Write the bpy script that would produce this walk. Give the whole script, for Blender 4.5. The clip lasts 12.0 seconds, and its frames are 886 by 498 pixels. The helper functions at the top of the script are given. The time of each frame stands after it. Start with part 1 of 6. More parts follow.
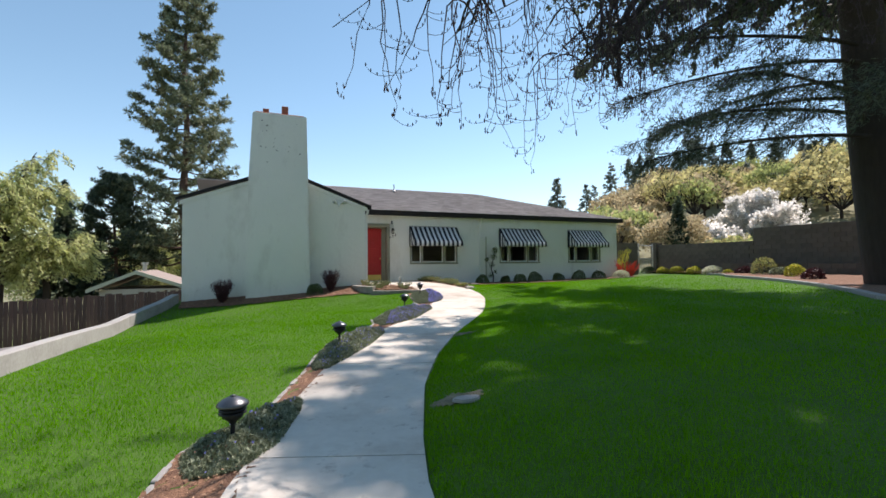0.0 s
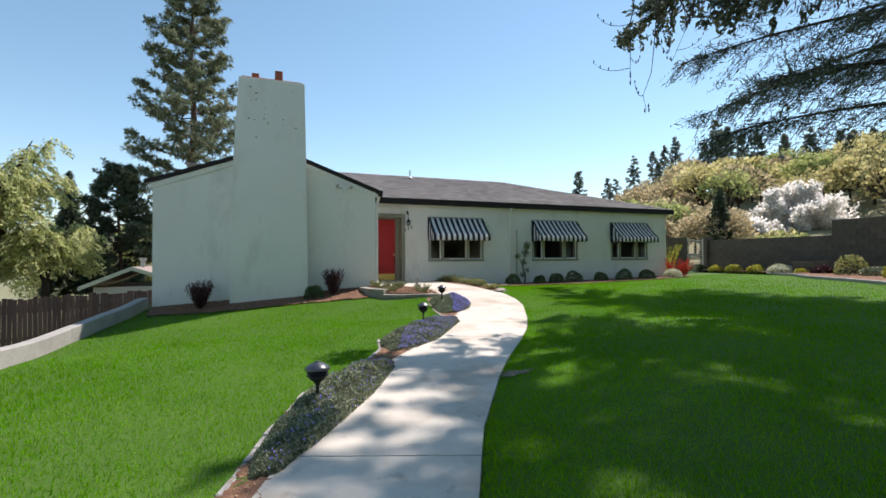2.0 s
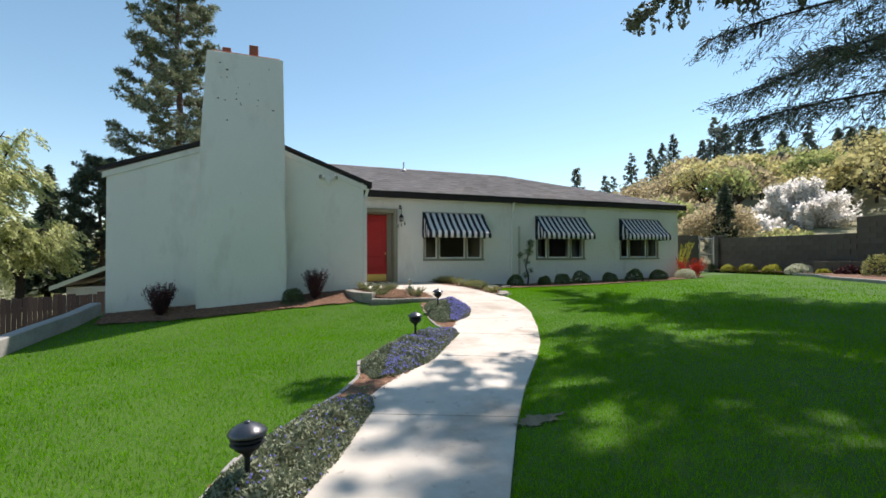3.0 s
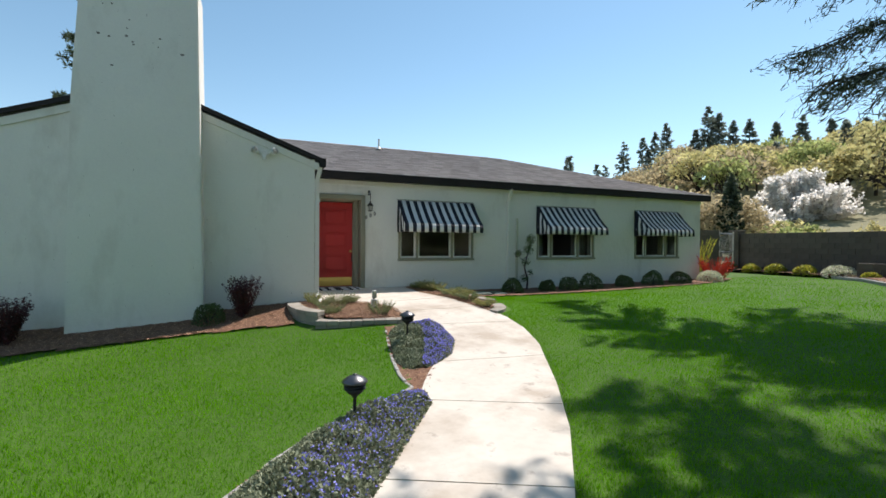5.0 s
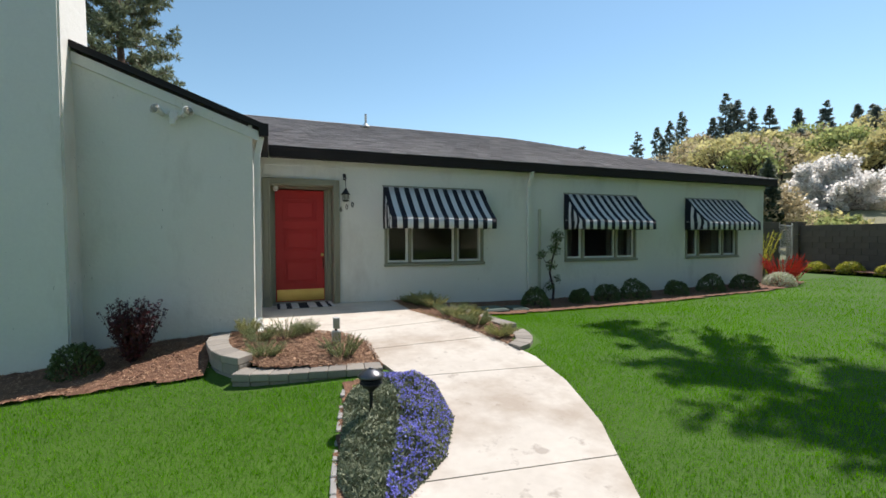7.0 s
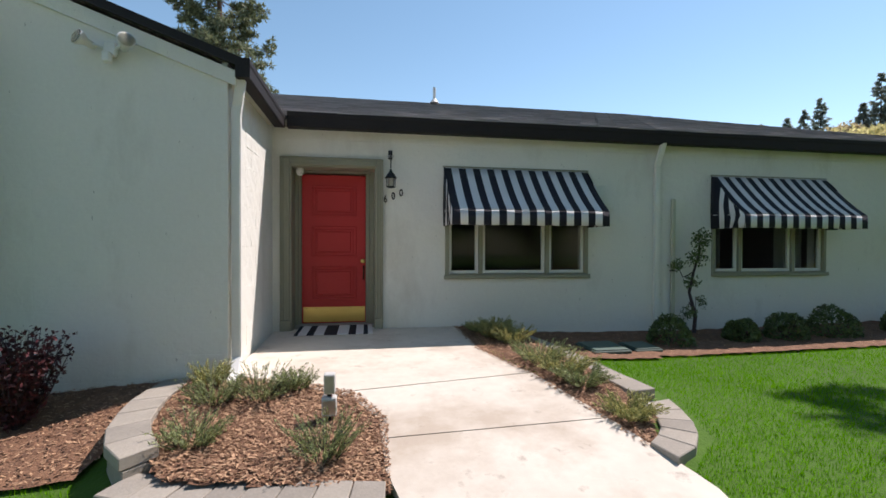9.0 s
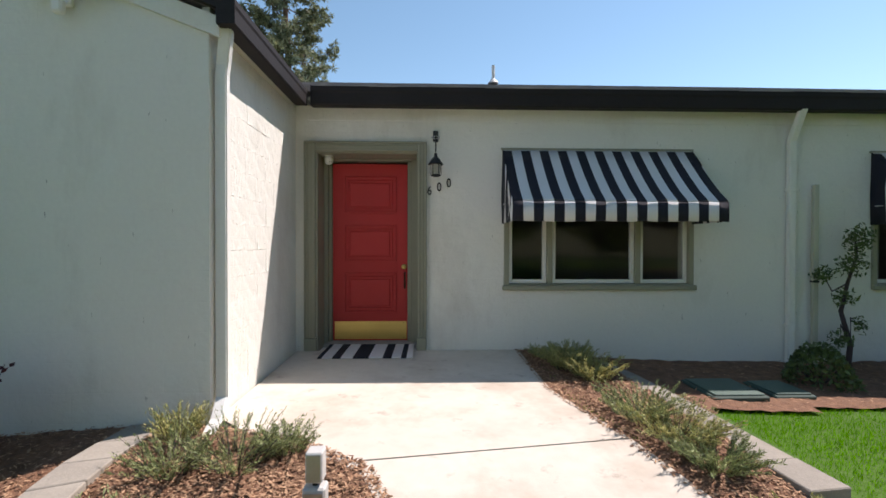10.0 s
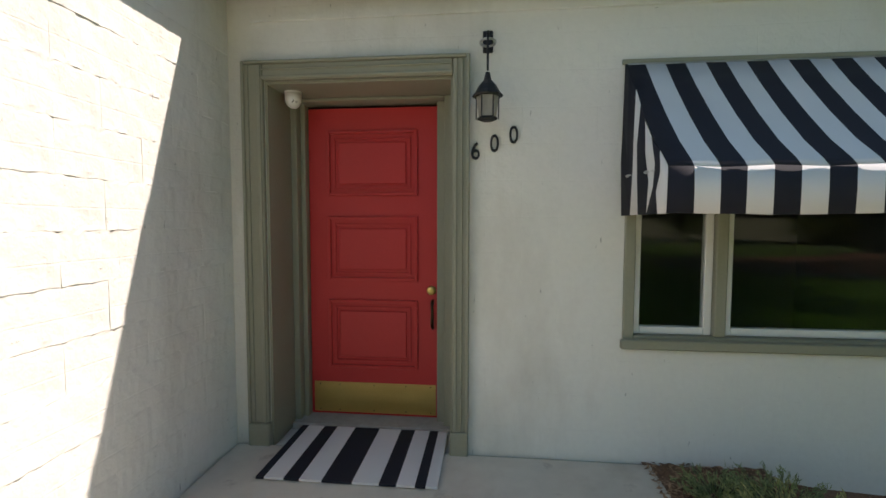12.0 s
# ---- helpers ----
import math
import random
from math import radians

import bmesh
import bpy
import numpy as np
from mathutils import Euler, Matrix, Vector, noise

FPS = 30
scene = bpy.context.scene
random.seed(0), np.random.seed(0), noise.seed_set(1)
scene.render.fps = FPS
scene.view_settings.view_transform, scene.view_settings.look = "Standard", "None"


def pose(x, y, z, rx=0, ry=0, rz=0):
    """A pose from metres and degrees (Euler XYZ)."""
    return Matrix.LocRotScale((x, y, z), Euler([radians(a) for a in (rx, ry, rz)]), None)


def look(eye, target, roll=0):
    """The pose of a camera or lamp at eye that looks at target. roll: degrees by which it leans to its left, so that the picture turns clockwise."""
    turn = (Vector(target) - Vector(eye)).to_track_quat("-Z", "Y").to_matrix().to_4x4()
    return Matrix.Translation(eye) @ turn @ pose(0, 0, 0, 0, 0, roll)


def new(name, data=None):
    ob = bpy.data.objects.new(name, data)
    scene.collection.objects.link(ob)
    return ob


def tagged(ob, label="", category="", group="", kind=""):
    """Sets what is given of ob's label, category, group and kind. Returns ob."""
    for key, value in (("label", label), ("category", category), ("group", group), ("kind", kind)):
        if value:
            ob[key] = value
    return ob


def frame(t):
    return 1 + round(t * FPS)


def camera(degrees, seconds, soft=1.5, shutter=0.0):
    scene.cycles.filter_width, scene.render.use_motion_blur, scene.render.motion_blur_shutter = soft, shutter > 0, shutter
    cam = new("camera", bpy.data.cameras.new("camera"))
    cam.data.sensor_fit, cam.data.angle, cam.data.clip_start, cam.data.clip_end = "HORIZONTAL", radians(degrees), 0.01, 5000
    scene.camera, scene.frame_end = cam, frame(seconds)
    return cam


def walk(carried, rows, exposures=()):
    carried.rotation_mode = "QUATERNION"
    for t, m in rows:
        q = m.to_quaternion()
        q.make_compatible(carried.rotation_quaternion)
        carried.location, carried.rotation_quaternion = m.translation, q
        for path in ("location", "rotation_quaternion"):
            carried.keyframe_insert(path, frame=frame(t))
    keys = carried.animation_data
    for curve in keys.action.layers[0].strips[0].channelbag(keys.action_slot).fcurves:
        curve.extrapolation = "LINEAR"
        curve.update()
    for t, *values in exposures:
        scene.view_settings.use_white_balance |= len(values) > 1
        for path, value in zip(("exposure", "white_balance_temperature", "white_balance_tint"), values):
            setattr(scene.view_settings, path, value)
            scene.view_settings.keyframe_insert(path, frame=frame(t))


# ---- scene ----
cam = camera(89.5, 12.0, soft=1.6)
PATH = [
    (0, (-0.031, 0.052, 1.512), (0.745, 1.894, 1.574), -0.5),
    (0.5, (0.152, 0.66, 1.532), (0.899, 2.514, 1.587), -0.4),
    (1, (0.329, 1.271, 1.548), (1.049, 3.137, 1.598), -0.4),
    (1.5, (0.535, 1.909, 1.553), (1.245, 3.778, 1.601), -0.4),
    (2, (0.74, 2.578, 1.573), (1.449, 4.448, 1.615), -0.3),
    (2.5, (0.969, 3.218, 1.584), (1.685, 5.085, 1.624), -0.4),
    (3, (1.213, 3.831, 1.621), (1.938, 5.695, 1.652), -0.2),
    (3.2, (1.318, 4.085, 1.636), (2.043, 5.948, 1.663), -0.2),
    (5, (2.452, 6.354, 1.913), (3.221, 8.2, 1.888), 0.4),
    (5.5, (2.773, 6.962, 1.955), (3.553, 8.804, 1.916), 0.6),
    (6, (3.084, 7.578, 1.99), (3.863, 9.419, 1.943), 0.4),
    (6.5, (3.37, 8.219, 2.011), (4.127, 10.069, 1.958), 0.4),
    (6.7, (3.485, 8.46, 2.013), (4.232, 10.314, 1.961), 0.1),
    (8.3, (4.354, 10.316, 1.946), (4.881, 12.245, 1.918), 0.2),
    (8.5, (4.446, 10.555, 1.948), (4.912, 12.5, 1.922), 0.2),
    (9, (4.668, 11.141, 1.949), (5.008, 13.111, 1.926), 0.2),
    (9.5, (4.822, 11.687, 1.949), (4.991, 13.68, 1.933), 0.1),
    (10, (4.929, 12.317, 1.963), (4.988, 14.316, 1.943), 0.1),
    (10.5, (5.038, 12.899, 1.993), (5.019, 14.899, 1.967), 0.5),
    (11, (5.091, 13.53, 2.058), (4.988, 15.527, 1.994), 0.4),
    (11.5, (5.079, 14.118, 2.12), (4.93, 16.111, 2.03), 0.3),
    (12, (4.997, 14.668, 2.149), (4.798, 16.655, 2.033), 0.1),
]

EXPOSURE = [(0, 0.44, 6800, 20), (3, 0.42, 6800, 17), (5, 0.34, 6700, 15), (6.5, 0.24, 6600, 15), (8.5, 0.32, 6700, 20), (10.5, 0.50, 6900, 22), (12, 0.72, 7200, 21)]
walk(cam, [(t, look(eye, target, roll)) for t, eye, target, roll in PATH], EXPOSURE)

# ---- world and sun ----
SUN = Vector((0.60, 0.318, 1.0)).normalized()
sun_el, sun_az = math.asin(SUN.z), math.atan2(SUN.x, SUN.y)
world = bpy.data.worlds.new("sky")
scene.world = world
world.use_nodes = True
wn = world.node_tree.nodes
wn.clear()
sky = wn.new("ShaderNodeTexSky")
sky.sky_type = "NISHITA"
sky.sun_disc = False
sky.sun_elevation, sky.sun_rotation = sun_el, sun_az
sky.altitude, sky.air_density, sky.dust_density, sky.ozone_density = 600, 1.0, 0.1, 1.0
bg = wn.new("ShaderNodeBackground")
bg.inputs["Strength"].default_value = 0.138
wo = wn.new("ShaderNodeOutputWorld")
tint = wn.new("ShaderNodeHueSaturation")
tint.inputs["Hue"].default_value, tint.inputs["Saturation"].default_value = 0.48, 1.04
world.node_tree.links.new(sky.outputs[0], tint.inputs["Color"])
world.node_tree.links.new(tint.outputs[0], bg.inputs["Color"])
world.node_tree.links.new(bg.outputs[0], wo.inputs["Surface"])
sun = new("sun", bpy.data.lights.new("sun", "SUN"))
sun.data.energy, sun.data.angle, sun.data.color = 4.9, radians(0.55), (1.0, 0.965, 0.915)
sun.matrix_world = look(SUN * 60, (0, 0, 0))


# ---- materials ----
def material(name, base, dark=None, rough=0.8, metal=0.0, coarse=3.0, fine=40.0, bump=0.0, bump_scale=None,
             spec=0.5, island=0.0, objrand=0.0, translucent=0.0, dist=0.01, stretch=(1, 1, 1), contrast=0.5):
    """Paint with two scales of noise between a light and a dark tone, and fine relief."""
    m = bpy.data.materials.new(name)
    m.use_nodes = True
    nt = m.node_tree
    n, l = nt.nodes, nt.links
    p = n["Principled BSDF"]
    dark = dark or tuple(c * 0.8 for c in base)
    co = n.new("ShaderNodeTexCoord")
    mp = n.new("ShaderNodeMapping")
    mp.inputs["Scale"].default_value = stretch
    l.new(co.outputs["Object"], mp.inputs["Vector"])
    n1, n2 = n.new("ShaderNodeTexNoise"), n.new("ShaderNodeTexNoise")
    n1.inputs["Scale"].default_value, n2.inputs["Scale"].default_value = coarse, fine
    n1.inputs["Detail"].default_value, n2.inputs["Detail"].default_value = 4, 3
    for q in (n1, n2):
        l.new(mp.outputs[0], q.inputs["Vector"])
    add = n.new("ShaderNodeMath")
    add.operation = "MULTIPLY_ADD"
    l.new(n1.outputs["Fac"], add.inputs[0])
    add.inputs[1].default_value = 0.6
    mul = n.new("ShaderNodeMath")
    mul.operation = "MULTIPLY"
    mul.inputs[1].default_value = 0.4
    l.new(n2.outputs["Fac"], mul.inputs[0])
    l.new(mul.outputs[0], add.inputs[2])
    last = add.outputs[0]
    for amount, node, sock in ((island, "ShaderNodeNewGeometry", "Random Per Island"), (objrand, "ShaderNodeObjectInfo", "Random")):
        if amount:
            g = n.new(node)
            ma = n.new("ShaderNodeMath")
            ma.operation = "MULTIPLY_ADD"
            sub = n.new("ShaderNodeMath")
            sub.operation = "SUBTRACT"
            sub.inputs[1].default_value = 0.5
            l.new(g.outputs[sock], sub.inputs[0])
            l.new(sub.outputs[0], ma.inputs[0])
            ma.inputs[1].default_value = amount
            l.new(last, ma.inputs[2])
            last = ma.outputs[0]
    ramp = n.new("ShaderNodeMapRange")
    w = 0.25 / max(contrast, 0.01) * 0.5
    ramp.inputs["From Min"].default_value, ramp.inputs["From Max"].default_value = 0.5 - w, 0.5 + w
    l.new(last, ramp.inputs["Value"])
    mix = n.new("ShaderNodeMix")
    mix.data_type = "RGBA"
    mix.inputs["A"].default_value, mix.inputs["B"].default_value = (*dark, 1), (*base, 1)
    l.new(ramp.outputs[0], mix.inputs["Factor"])
    l.new(mix.outputs["Result"], p.inputs["Base Color"])
    p.inputs["Roughness"].default_value, p.inputs["Metallic"].default_value = rough, metal
    p.inputs["Specular IOR Level"].default_value = spec
    if bump:
        b = n.new("ShaderNodeBump")
        b.inputs["Strength"].default_value, b.inputs["Distance"].default_value = bump, dist
        src = n2
        if bump_scale:
            src = n.new("ShaderNodeTexNoise")
            src.inputs["Scale"].default_value, src.inputs["Detail"].default_value = bump_scale, 5
            l.new(mp.outputs[0], src.inputs["Vector"])
        l.new(src.outputs["Fac"], b.inputs["Height"])
        l.new(b.outputs[0], p.inputs["Normal"])
    if translucent:
        t = n.new("ShaderNodeBsdfTranslucent")
        l.new(mix.outputs["Result"], t.inputs["Color"])
        ms = n.new("ShaderNodeMixShader")
        ms.inputs["Fac"].default_value = translucent
        l.new(p.outputs[0], ms.inputs[1])
        l.new(t.outputs[0], ms.inputs[2])
        l.new(ms.outputs[0], n["Material Output"].inputs["Surface"])
    return m


M_WALL = material("painted_block", (0.77, 0.765, 0.70), (0.705, 0.70, 0.64), 0.85, coarse=0.9, fine=30, bump=0.35, bump_scale=55, dist=0.006, contrast=0.6)
M_TRIM = material("olive_trim", (0.30, 0.30, 0.225), (0.25, 0.25, 0.185), 0.6, coarse=2, fine=60, bump=0.1)
M_WHITE = material("white_paint", (0.78, 0.78, 0.74), (0.7, 0.7, 0.66), 0.5, coarse=3, fine=50, bump=0.05)
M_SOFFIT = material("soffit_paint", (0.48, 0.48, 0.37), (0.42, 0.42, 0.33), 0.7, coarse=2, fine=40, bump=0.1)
M_FASCIA = material("dark_fascia", (0.028, 0.024, 0.024), (0.018, 0.016, 0.016), 0.65, spec=0.2, coarse=2, fine=40, bump=0.1)
M_SHINGLE = material("shingle", (0.36, 0.33, 0.315), (0.20, 0.18, 0.175), 0.95, coarse=1.2, fine=90, bump=0.6, island=0.35, dist=0.004)
M_RED = material("red_door_paint", (0.53, 0.040, 0.040), (0.47, 0.033, 0.033), 0.45, spec=0.3, coarse=2, fine=60, bump=0.06)
M_BRASS = material("brass", (0.72, 0.55, 0.2), (0.6, 0.44, 0.14), 0.32, metal=1.0, coarse=3, fine=50, bump=0.05, stretch=(1, 1, 6))
M_BRONZE = material("dark_bronze", (0.09, 0.065, 0.04), (0.05, 0.035, 0.025), 0.4, metal=0.9, coarse=8, fine=60)
M_BLACK = material("black_metal", (0.02, 0.02, 0.022), (0.012, 0.012, 0.013), 0.5, metal=0.0, spec=0.35, coarse=8, fine=80, bump=0.05)
M_CAP = material("satin_black_metal", (0.16, 0.16, 0.165), (0.10, 0.10, 0.105), 0.34, metal=0.85, coarse=8, fine=90, bump=0.05)
M_STEEL = material("brushed_metal", (0.55, 0.55, 0.55), (0.42, 0.42, 0.42), 0.35, metal=0.9, coarse=8, fine=80)
M_NAVY = material("navy_canvas", (0.012, 0.013, 0.024), (0.008, 0.009, 0.016), 0.9, coarse=5, fine=300, bump=0.2, dist=0.001)
M_CANVAS = material("white_canvas", (0.70, 0.70, 0.70), (0.63, 0.63, 0.63), 0.9, coarse=5, fine=300, bump=0.2, dist=0.001)
M_CONC = material("concrete", (0.66, 0.61, 0.525), (0.50, 0.45, 0.38), 0.9, coarse=1.7, fine=12, bump=0.3, bump_scale=120, dist=0.003, contrast=0.45)
M_OLDCONC = material("old_concrete", (0.40, 0.385, 0.36), (0.27, 0.255, 0.235), 0.95, coarse=2.5, fine=20, bump=0.4, bump_scale=60, dist=0.006, contrast=0.6)
M_PAVER = material("tan_block", (0.34, 0.305, 0.255), (0.22, 0.198, 0.168), 0.95, coarse=5, fine=60, bump=0.5, bump_scale=90, objrand=0.4, dist=0.005)
M_CMU = material("brown_block", (0.15, 0.12, 0.10), (0.105, 0.085, 0.072), 0.95, coarse=3, fine=50, bump=0.5, bump_scale=80, objrand=0.35, dist=0.005)
M_GRASSG = material("lawn_soil", (0.06, 0.14, 0.004), (0.035, 0.09, 0.003), 0.95, coarse=0.35, fine=9, bump=0.5, bump_scale=45, dist=0.02, contrast=0.6)
M_BLADE = material("grass_blade", (0.16, 0.42, 0.001), (0.08, 0.25, 0.001), 0.8, spec=0.05, coarse=0.5, fine=3, island=0.4, translucent=0.5)
M_MULCH = material("bark_mulch", (0.26, 0.135, 0.075), (0.12, 0.058, 0.034), 0.95, coarse=12, fine=70, bump=0.9, bump_scale=55, dist=0.02, contrast=0.8)
M_SOIL = material("dry_soil", (0.26, 0.21, 0.13), (0.13, 0.11, 0.06), 0.95, coarse=9, fine=60, bump=0.8, bump_scale=60, dist=0.015, contrast=0.8)
M_CHIP = material("bark_chip", (0.46, 0.28, 0.165), (0.16, 0.08, 0.045), 0.9, coarse=9, fine=60, island=0.9, bump=0.2)
M_BARK = material("bark", (0.06, 0.045, 0.035), (0.025, 0.018, 0.014), 0.95, coarse=4, fine=30, bump=0.9, dist=0.03, stretch=(3, 3, 0.6))
M_PINEBARK = material("pine_bark", (0.17, 0.10, 0.07), (0.07, 0.045, 0.035), 0.95, coarse=2, fine=14, bump=0.9, dist=0.04, stretch=(2, 2, 0.5))
M_TWIG = material("twig_bark", (0.085, 0.055, 0.06), (0.04, 0.028, 0.03), 0.9, coarse=6, fine=60)
M_FENCE = material("dark_fence_wood", (0.05, 0.033, 0.026), (0.022, 0.015, 0.012), 0.9, coarse=3, fine=30, bump=0.4, objrand=0.4, stretch=(4, 4, 0.5))
M_ASPHALT = material("driveway", (0.22, 0.21, 0.20), (0.16, 0.155, 0.15), 0.95, coarse=1, fine=30, bump=0.3, bump_scale=90)
M_CLAY = material("clay_pot", (0.36, 0.12, 0.065), (0.25, 0.08, 0.045), 0.85, coarse=8, fine=60, bump=0.2)
M_DARKROOM = material("room_paint", (0.32, 0.29, 0.25), (0.27, 0.25, 0.21), 0.9)
M_CURTAIN = material("sheer_curtain", (0.55, 0.55, 0.5), (0.45, 0.45, 0.4), 0.9, coarse=2, fine=20, stretch=(10, 1, 0.3))


def add_courses(m, scale=1.0, depth=0.5):
    """Faint courses of painted-over blocks, 0.4 by 0.2 m, and rough pitting, as relief only."""
    n, l = m.node_tree.nodes, m.node_tree.links
    p = n["Principled BSDF"]
    old = p.inputs["Normal"].links[0].from_node
    co = n.new("ShaderNodeTexCoord")
    sep, com = n.new("ShaderNodeSeparateXYZ"), n.new("ShaderNodeCombineXYZ")
    l.new(co.outputs["Object"], sep.inputs[0])
    l.new(sep.outputs["X"], com.inputs["X"])
    l.new(sep.outputs["Z"], com.inputs["Y"])
    wob = n.new("ShaderNodeTexNoise")
    wob.inputs["Scale"].default_value = 2.5
    l.new(co.outputs["Object"], wob.inputs["Vector"])
    warp = n.new("ShaderNodeVectorMath")
    warp.operation = "MULTIPLY_ADD"
    warp.inputs[1].default_value = (0.03, 0.03, 0.0)
    l.new(wob.outputs["Color"], warp.inputs[0])
    l.new(com.outputs[0], warp.inputs[2])
    br = n.new("ShaderNodeTexBrick")
    br.inputs["Scale"].default_value = 1.0
    br.inputs["Brick Width"].default_value, br.inputs["Row Height"].default_value = 0.4, 0.2
    br.inputs["Mortar Size"].default_value, br.inputs["Mortar Smooth"].default_value = 0.006, 1.0
    br.inputs["Color1"].default_value = br.inputs["Color2"].default_value = (1, 1, 1, 1)
    br.inputs["Mortar"].default_value = (0, 0, 0, 1)
    l.new(warp.outputs[0], br.inputs["Vector"])
    pit = n.new("ShaderNodeTexNoise")
    pit.inputs["Scale"].default_value, pit.inputs["Detail"].default_value = 9.0, 9
    l.new(co.outputs["Object"], pit.inputs["Vector"])
    add = n.new("ShaderNodeMath")
    add.operation = "MULTIPLY_ADD"
    add.inputs[1].default_value = 0.07
    l.new(br.outputs["Color"], add.inputs[0])
    l.new(pit.outputs["Fac"], add.inputs[2])
    b = n.new("ShaderNodeBump")
    b.inputs["Strength"].default_value, b.inputs["Distance"].default_value = depth, 0.012
    l.new(add.outputs[0], b.inputs["Height"])
    l.new(old.outputs[0], b.inputs["Normal"])
    l.new(b.outputs[0], p.inputs["Normal"])


add_courses(M_WALL, depth=0.85)


def add_cracks(m):
    """Sparse upright hairline cracks and chips in the paint."""
    n, l = m.node_tree.nodes, m.node_tree.links
    p = n["Principled BSDF"]
    src = p.inputs["Base Color"].links[0].from_socket
    co = n.new("ShaderNodeTexCoord")
    geo = n.new("ShaderNodeNewGeometry")
    last = src
    for scale, lo, hi, stretch in ((1.0, 0.735, 0.77, (42, 42, 9.0)), (1.0, 0.745, 0.78, (20, 20, 44))):
        mp = n.new("ShaderNodeMapping")
        mp.inputs["Scale"].default_value = stretch
        l.new(geo.outputs["Position"], mp.inputs["Vector"])
        nz = n.new("ShaderNodeTexNoise")
        nz.inputs["Scale"].default_value, nz.inputs["Detail"].default_value = scale, 3
        l.new(mp.outputs[0], nz.inputs["Vector"])
        mr = n.new("ShaderNodeMapRange")
        mr.inputs["From Min"].default_value, mr.inputs["From Max"].default_value = lo, hi
        mr.inputs["To Max"].default_value = 0.6
        l.new(nz.outputs["Fac"], mr.inputs["Value"])
        mix = n.new("ShaderNodeMix")
        mix.data_type = "RGBA"
        mix.inputs["B"].default_value = (0.16, 0.15, 0.13, 1)
        l.new(mr.outputs[0], mix.inputs["Factor"])
        l.new(last, mix.inputs["A"])
        last = mix.outputs["Result"]
    l.new(last, p.inputs["Base Color"])


add_cracks(M_WALL)


def add_stains(m, colour, scale, lo, hi, amount, stretch=(1, 1, 1)):
    """Irregular blotches of dirt with soft, ragged edges."""
    n, l = m.node_tree.nodes, m.node_tree.links
    p = n["Principled BSDF"]
    src = p.inputs["Base Color"].links[0].from_socket
    geo, mp, nz = n.new("ShaderNodeNewGeometry"), n.new("ShaderNodeMapping"), n.new("ShaderNodeTexNoise")
    mp.inputs["Scale"].default_value = stretch
    nz.inputs["Scale"].default_value, nz.inputs["Detail"].default_value, nz.inputs["Roughness"].default_value = scale, 7, 0.62
    l.new(geo.outputs["Position"], mp.inputs["Vector"])
    l.new(mp.outputs[0], nz.inputs["Vector"])
    mr, mix = n.new("ShaderNodeMapRange"), n.new("ShaderNodeMix")
    mr.inputs["From Min"].default_value, mr.inputs["From Max"].default_value = lo, hi
    mr.inputs["To Max"].default_value = amount
    l.new(nz.outputs["Fac"], mr.inputs["Value"])
    mix.data_type = "RGBA"
    mix.inputs["B"].default_value = (*colour, 1)
    l.new(mr.outputs[0], mix.inputs["Factor"])
    l.new(src, mix.inputs["A"])
    l.new(mix.outputs["Result"], p.inputs["Base Color"])


add_stains(M_CONC, (0.30, 0.22, 0.15), 1.1, 0.5, 0.68, 0.55)
add_stains(M_CONC, (0.22, 0.17, 0.13), 6.0, 0.6, 0.7, 0.5)
add_stains(M_BLADE, (0.24, 0.44, 0.005), 0.9, 0.5, 0.72, 0.55)
add_stains(M_BLADE, (0.10, 0.27, 0.003), 0.55, 0.52, 0.66, 0.6, (1.6, 0.7, 1))
add_stains(M_WALL, (0.42, 0.39, 0.32), 1.6, 0.54, 0.72, 0.35, (1, 1, 0.4))


def far_ground(m, colour):
    """Lawn round the house, rough dry grass beyond it."""
    n, l = m.node_tree.nodes, m.node_tree.links
    p = n["Principled BSDF"]
    src = p.inputs["Base Color"].links[0].from_socket
    co = n.new("ShaderNodeTexCoord")
    sub = n.new("ShaderNodeVectorMath")
    sub.operation = "DISTANCE"
    sub.inputs[1].default_value = (8, 8, 0.5)
    l.new(co.outputs["Object"], sub.inputs[0])
    mr = n.new("ShaderNodeMapRange")
    mr.inputs["From Min"].default_value, mr.inputs["From Max"].default_value = 18, 30
    l.new(sub.outputs["Value"], mr.inputs["Value"])
    mix = n.new("ShaderNodeMix")
    mix.data_type = "RGBA"
    mix.inputs["B"].default_value = (*colour, 1)
    l.new(mr.outputs[0], mix.inputs["Factor"])
    l.new(src, mix.inputs["A"])
    l.new(mix.outputs["Result"], p.inputs["Base Color"])


far_ground(M_GRASSG, (0.20, 0.19, 0.10))


def glass_material(name, tint=(1, 1, 1), rough=0.0):
    m = bpy.data.materials.new(name)
    m.use_nodes = True
    n, l = m.node_tree.nodes, m.node_tree.links
    p = n["Principled BSDF"]
    p.inputs["Base Color"].default_value = (*tint, 1)
    p.inputs["Roughness"].default_value = rough
    p.inputs["Transmission Weight"].default_value = 1.0
    p.inputs["IOR"].default_value = 1.33
    return m


M_GLASS = glass_material("window_glass", (0.9, 0.95, 0.93))
M_SEED = material("pale_seeded_glass", (0.62, 0.62, 0.56), (0.42, 0.42, 0.38), 0.25, coarse=14, fine=90, bump=0.3, translucent=0.5)
M_LENS = glass_material("seeded_glass", (0.8, 0.78, 0.7), 0.25)


# ---- building helpers ----
def mesh_of(bm, name):
    me = bpy.data.meshes.new(name)
    bm.to_mesh(me)
    bm.free()
    return me


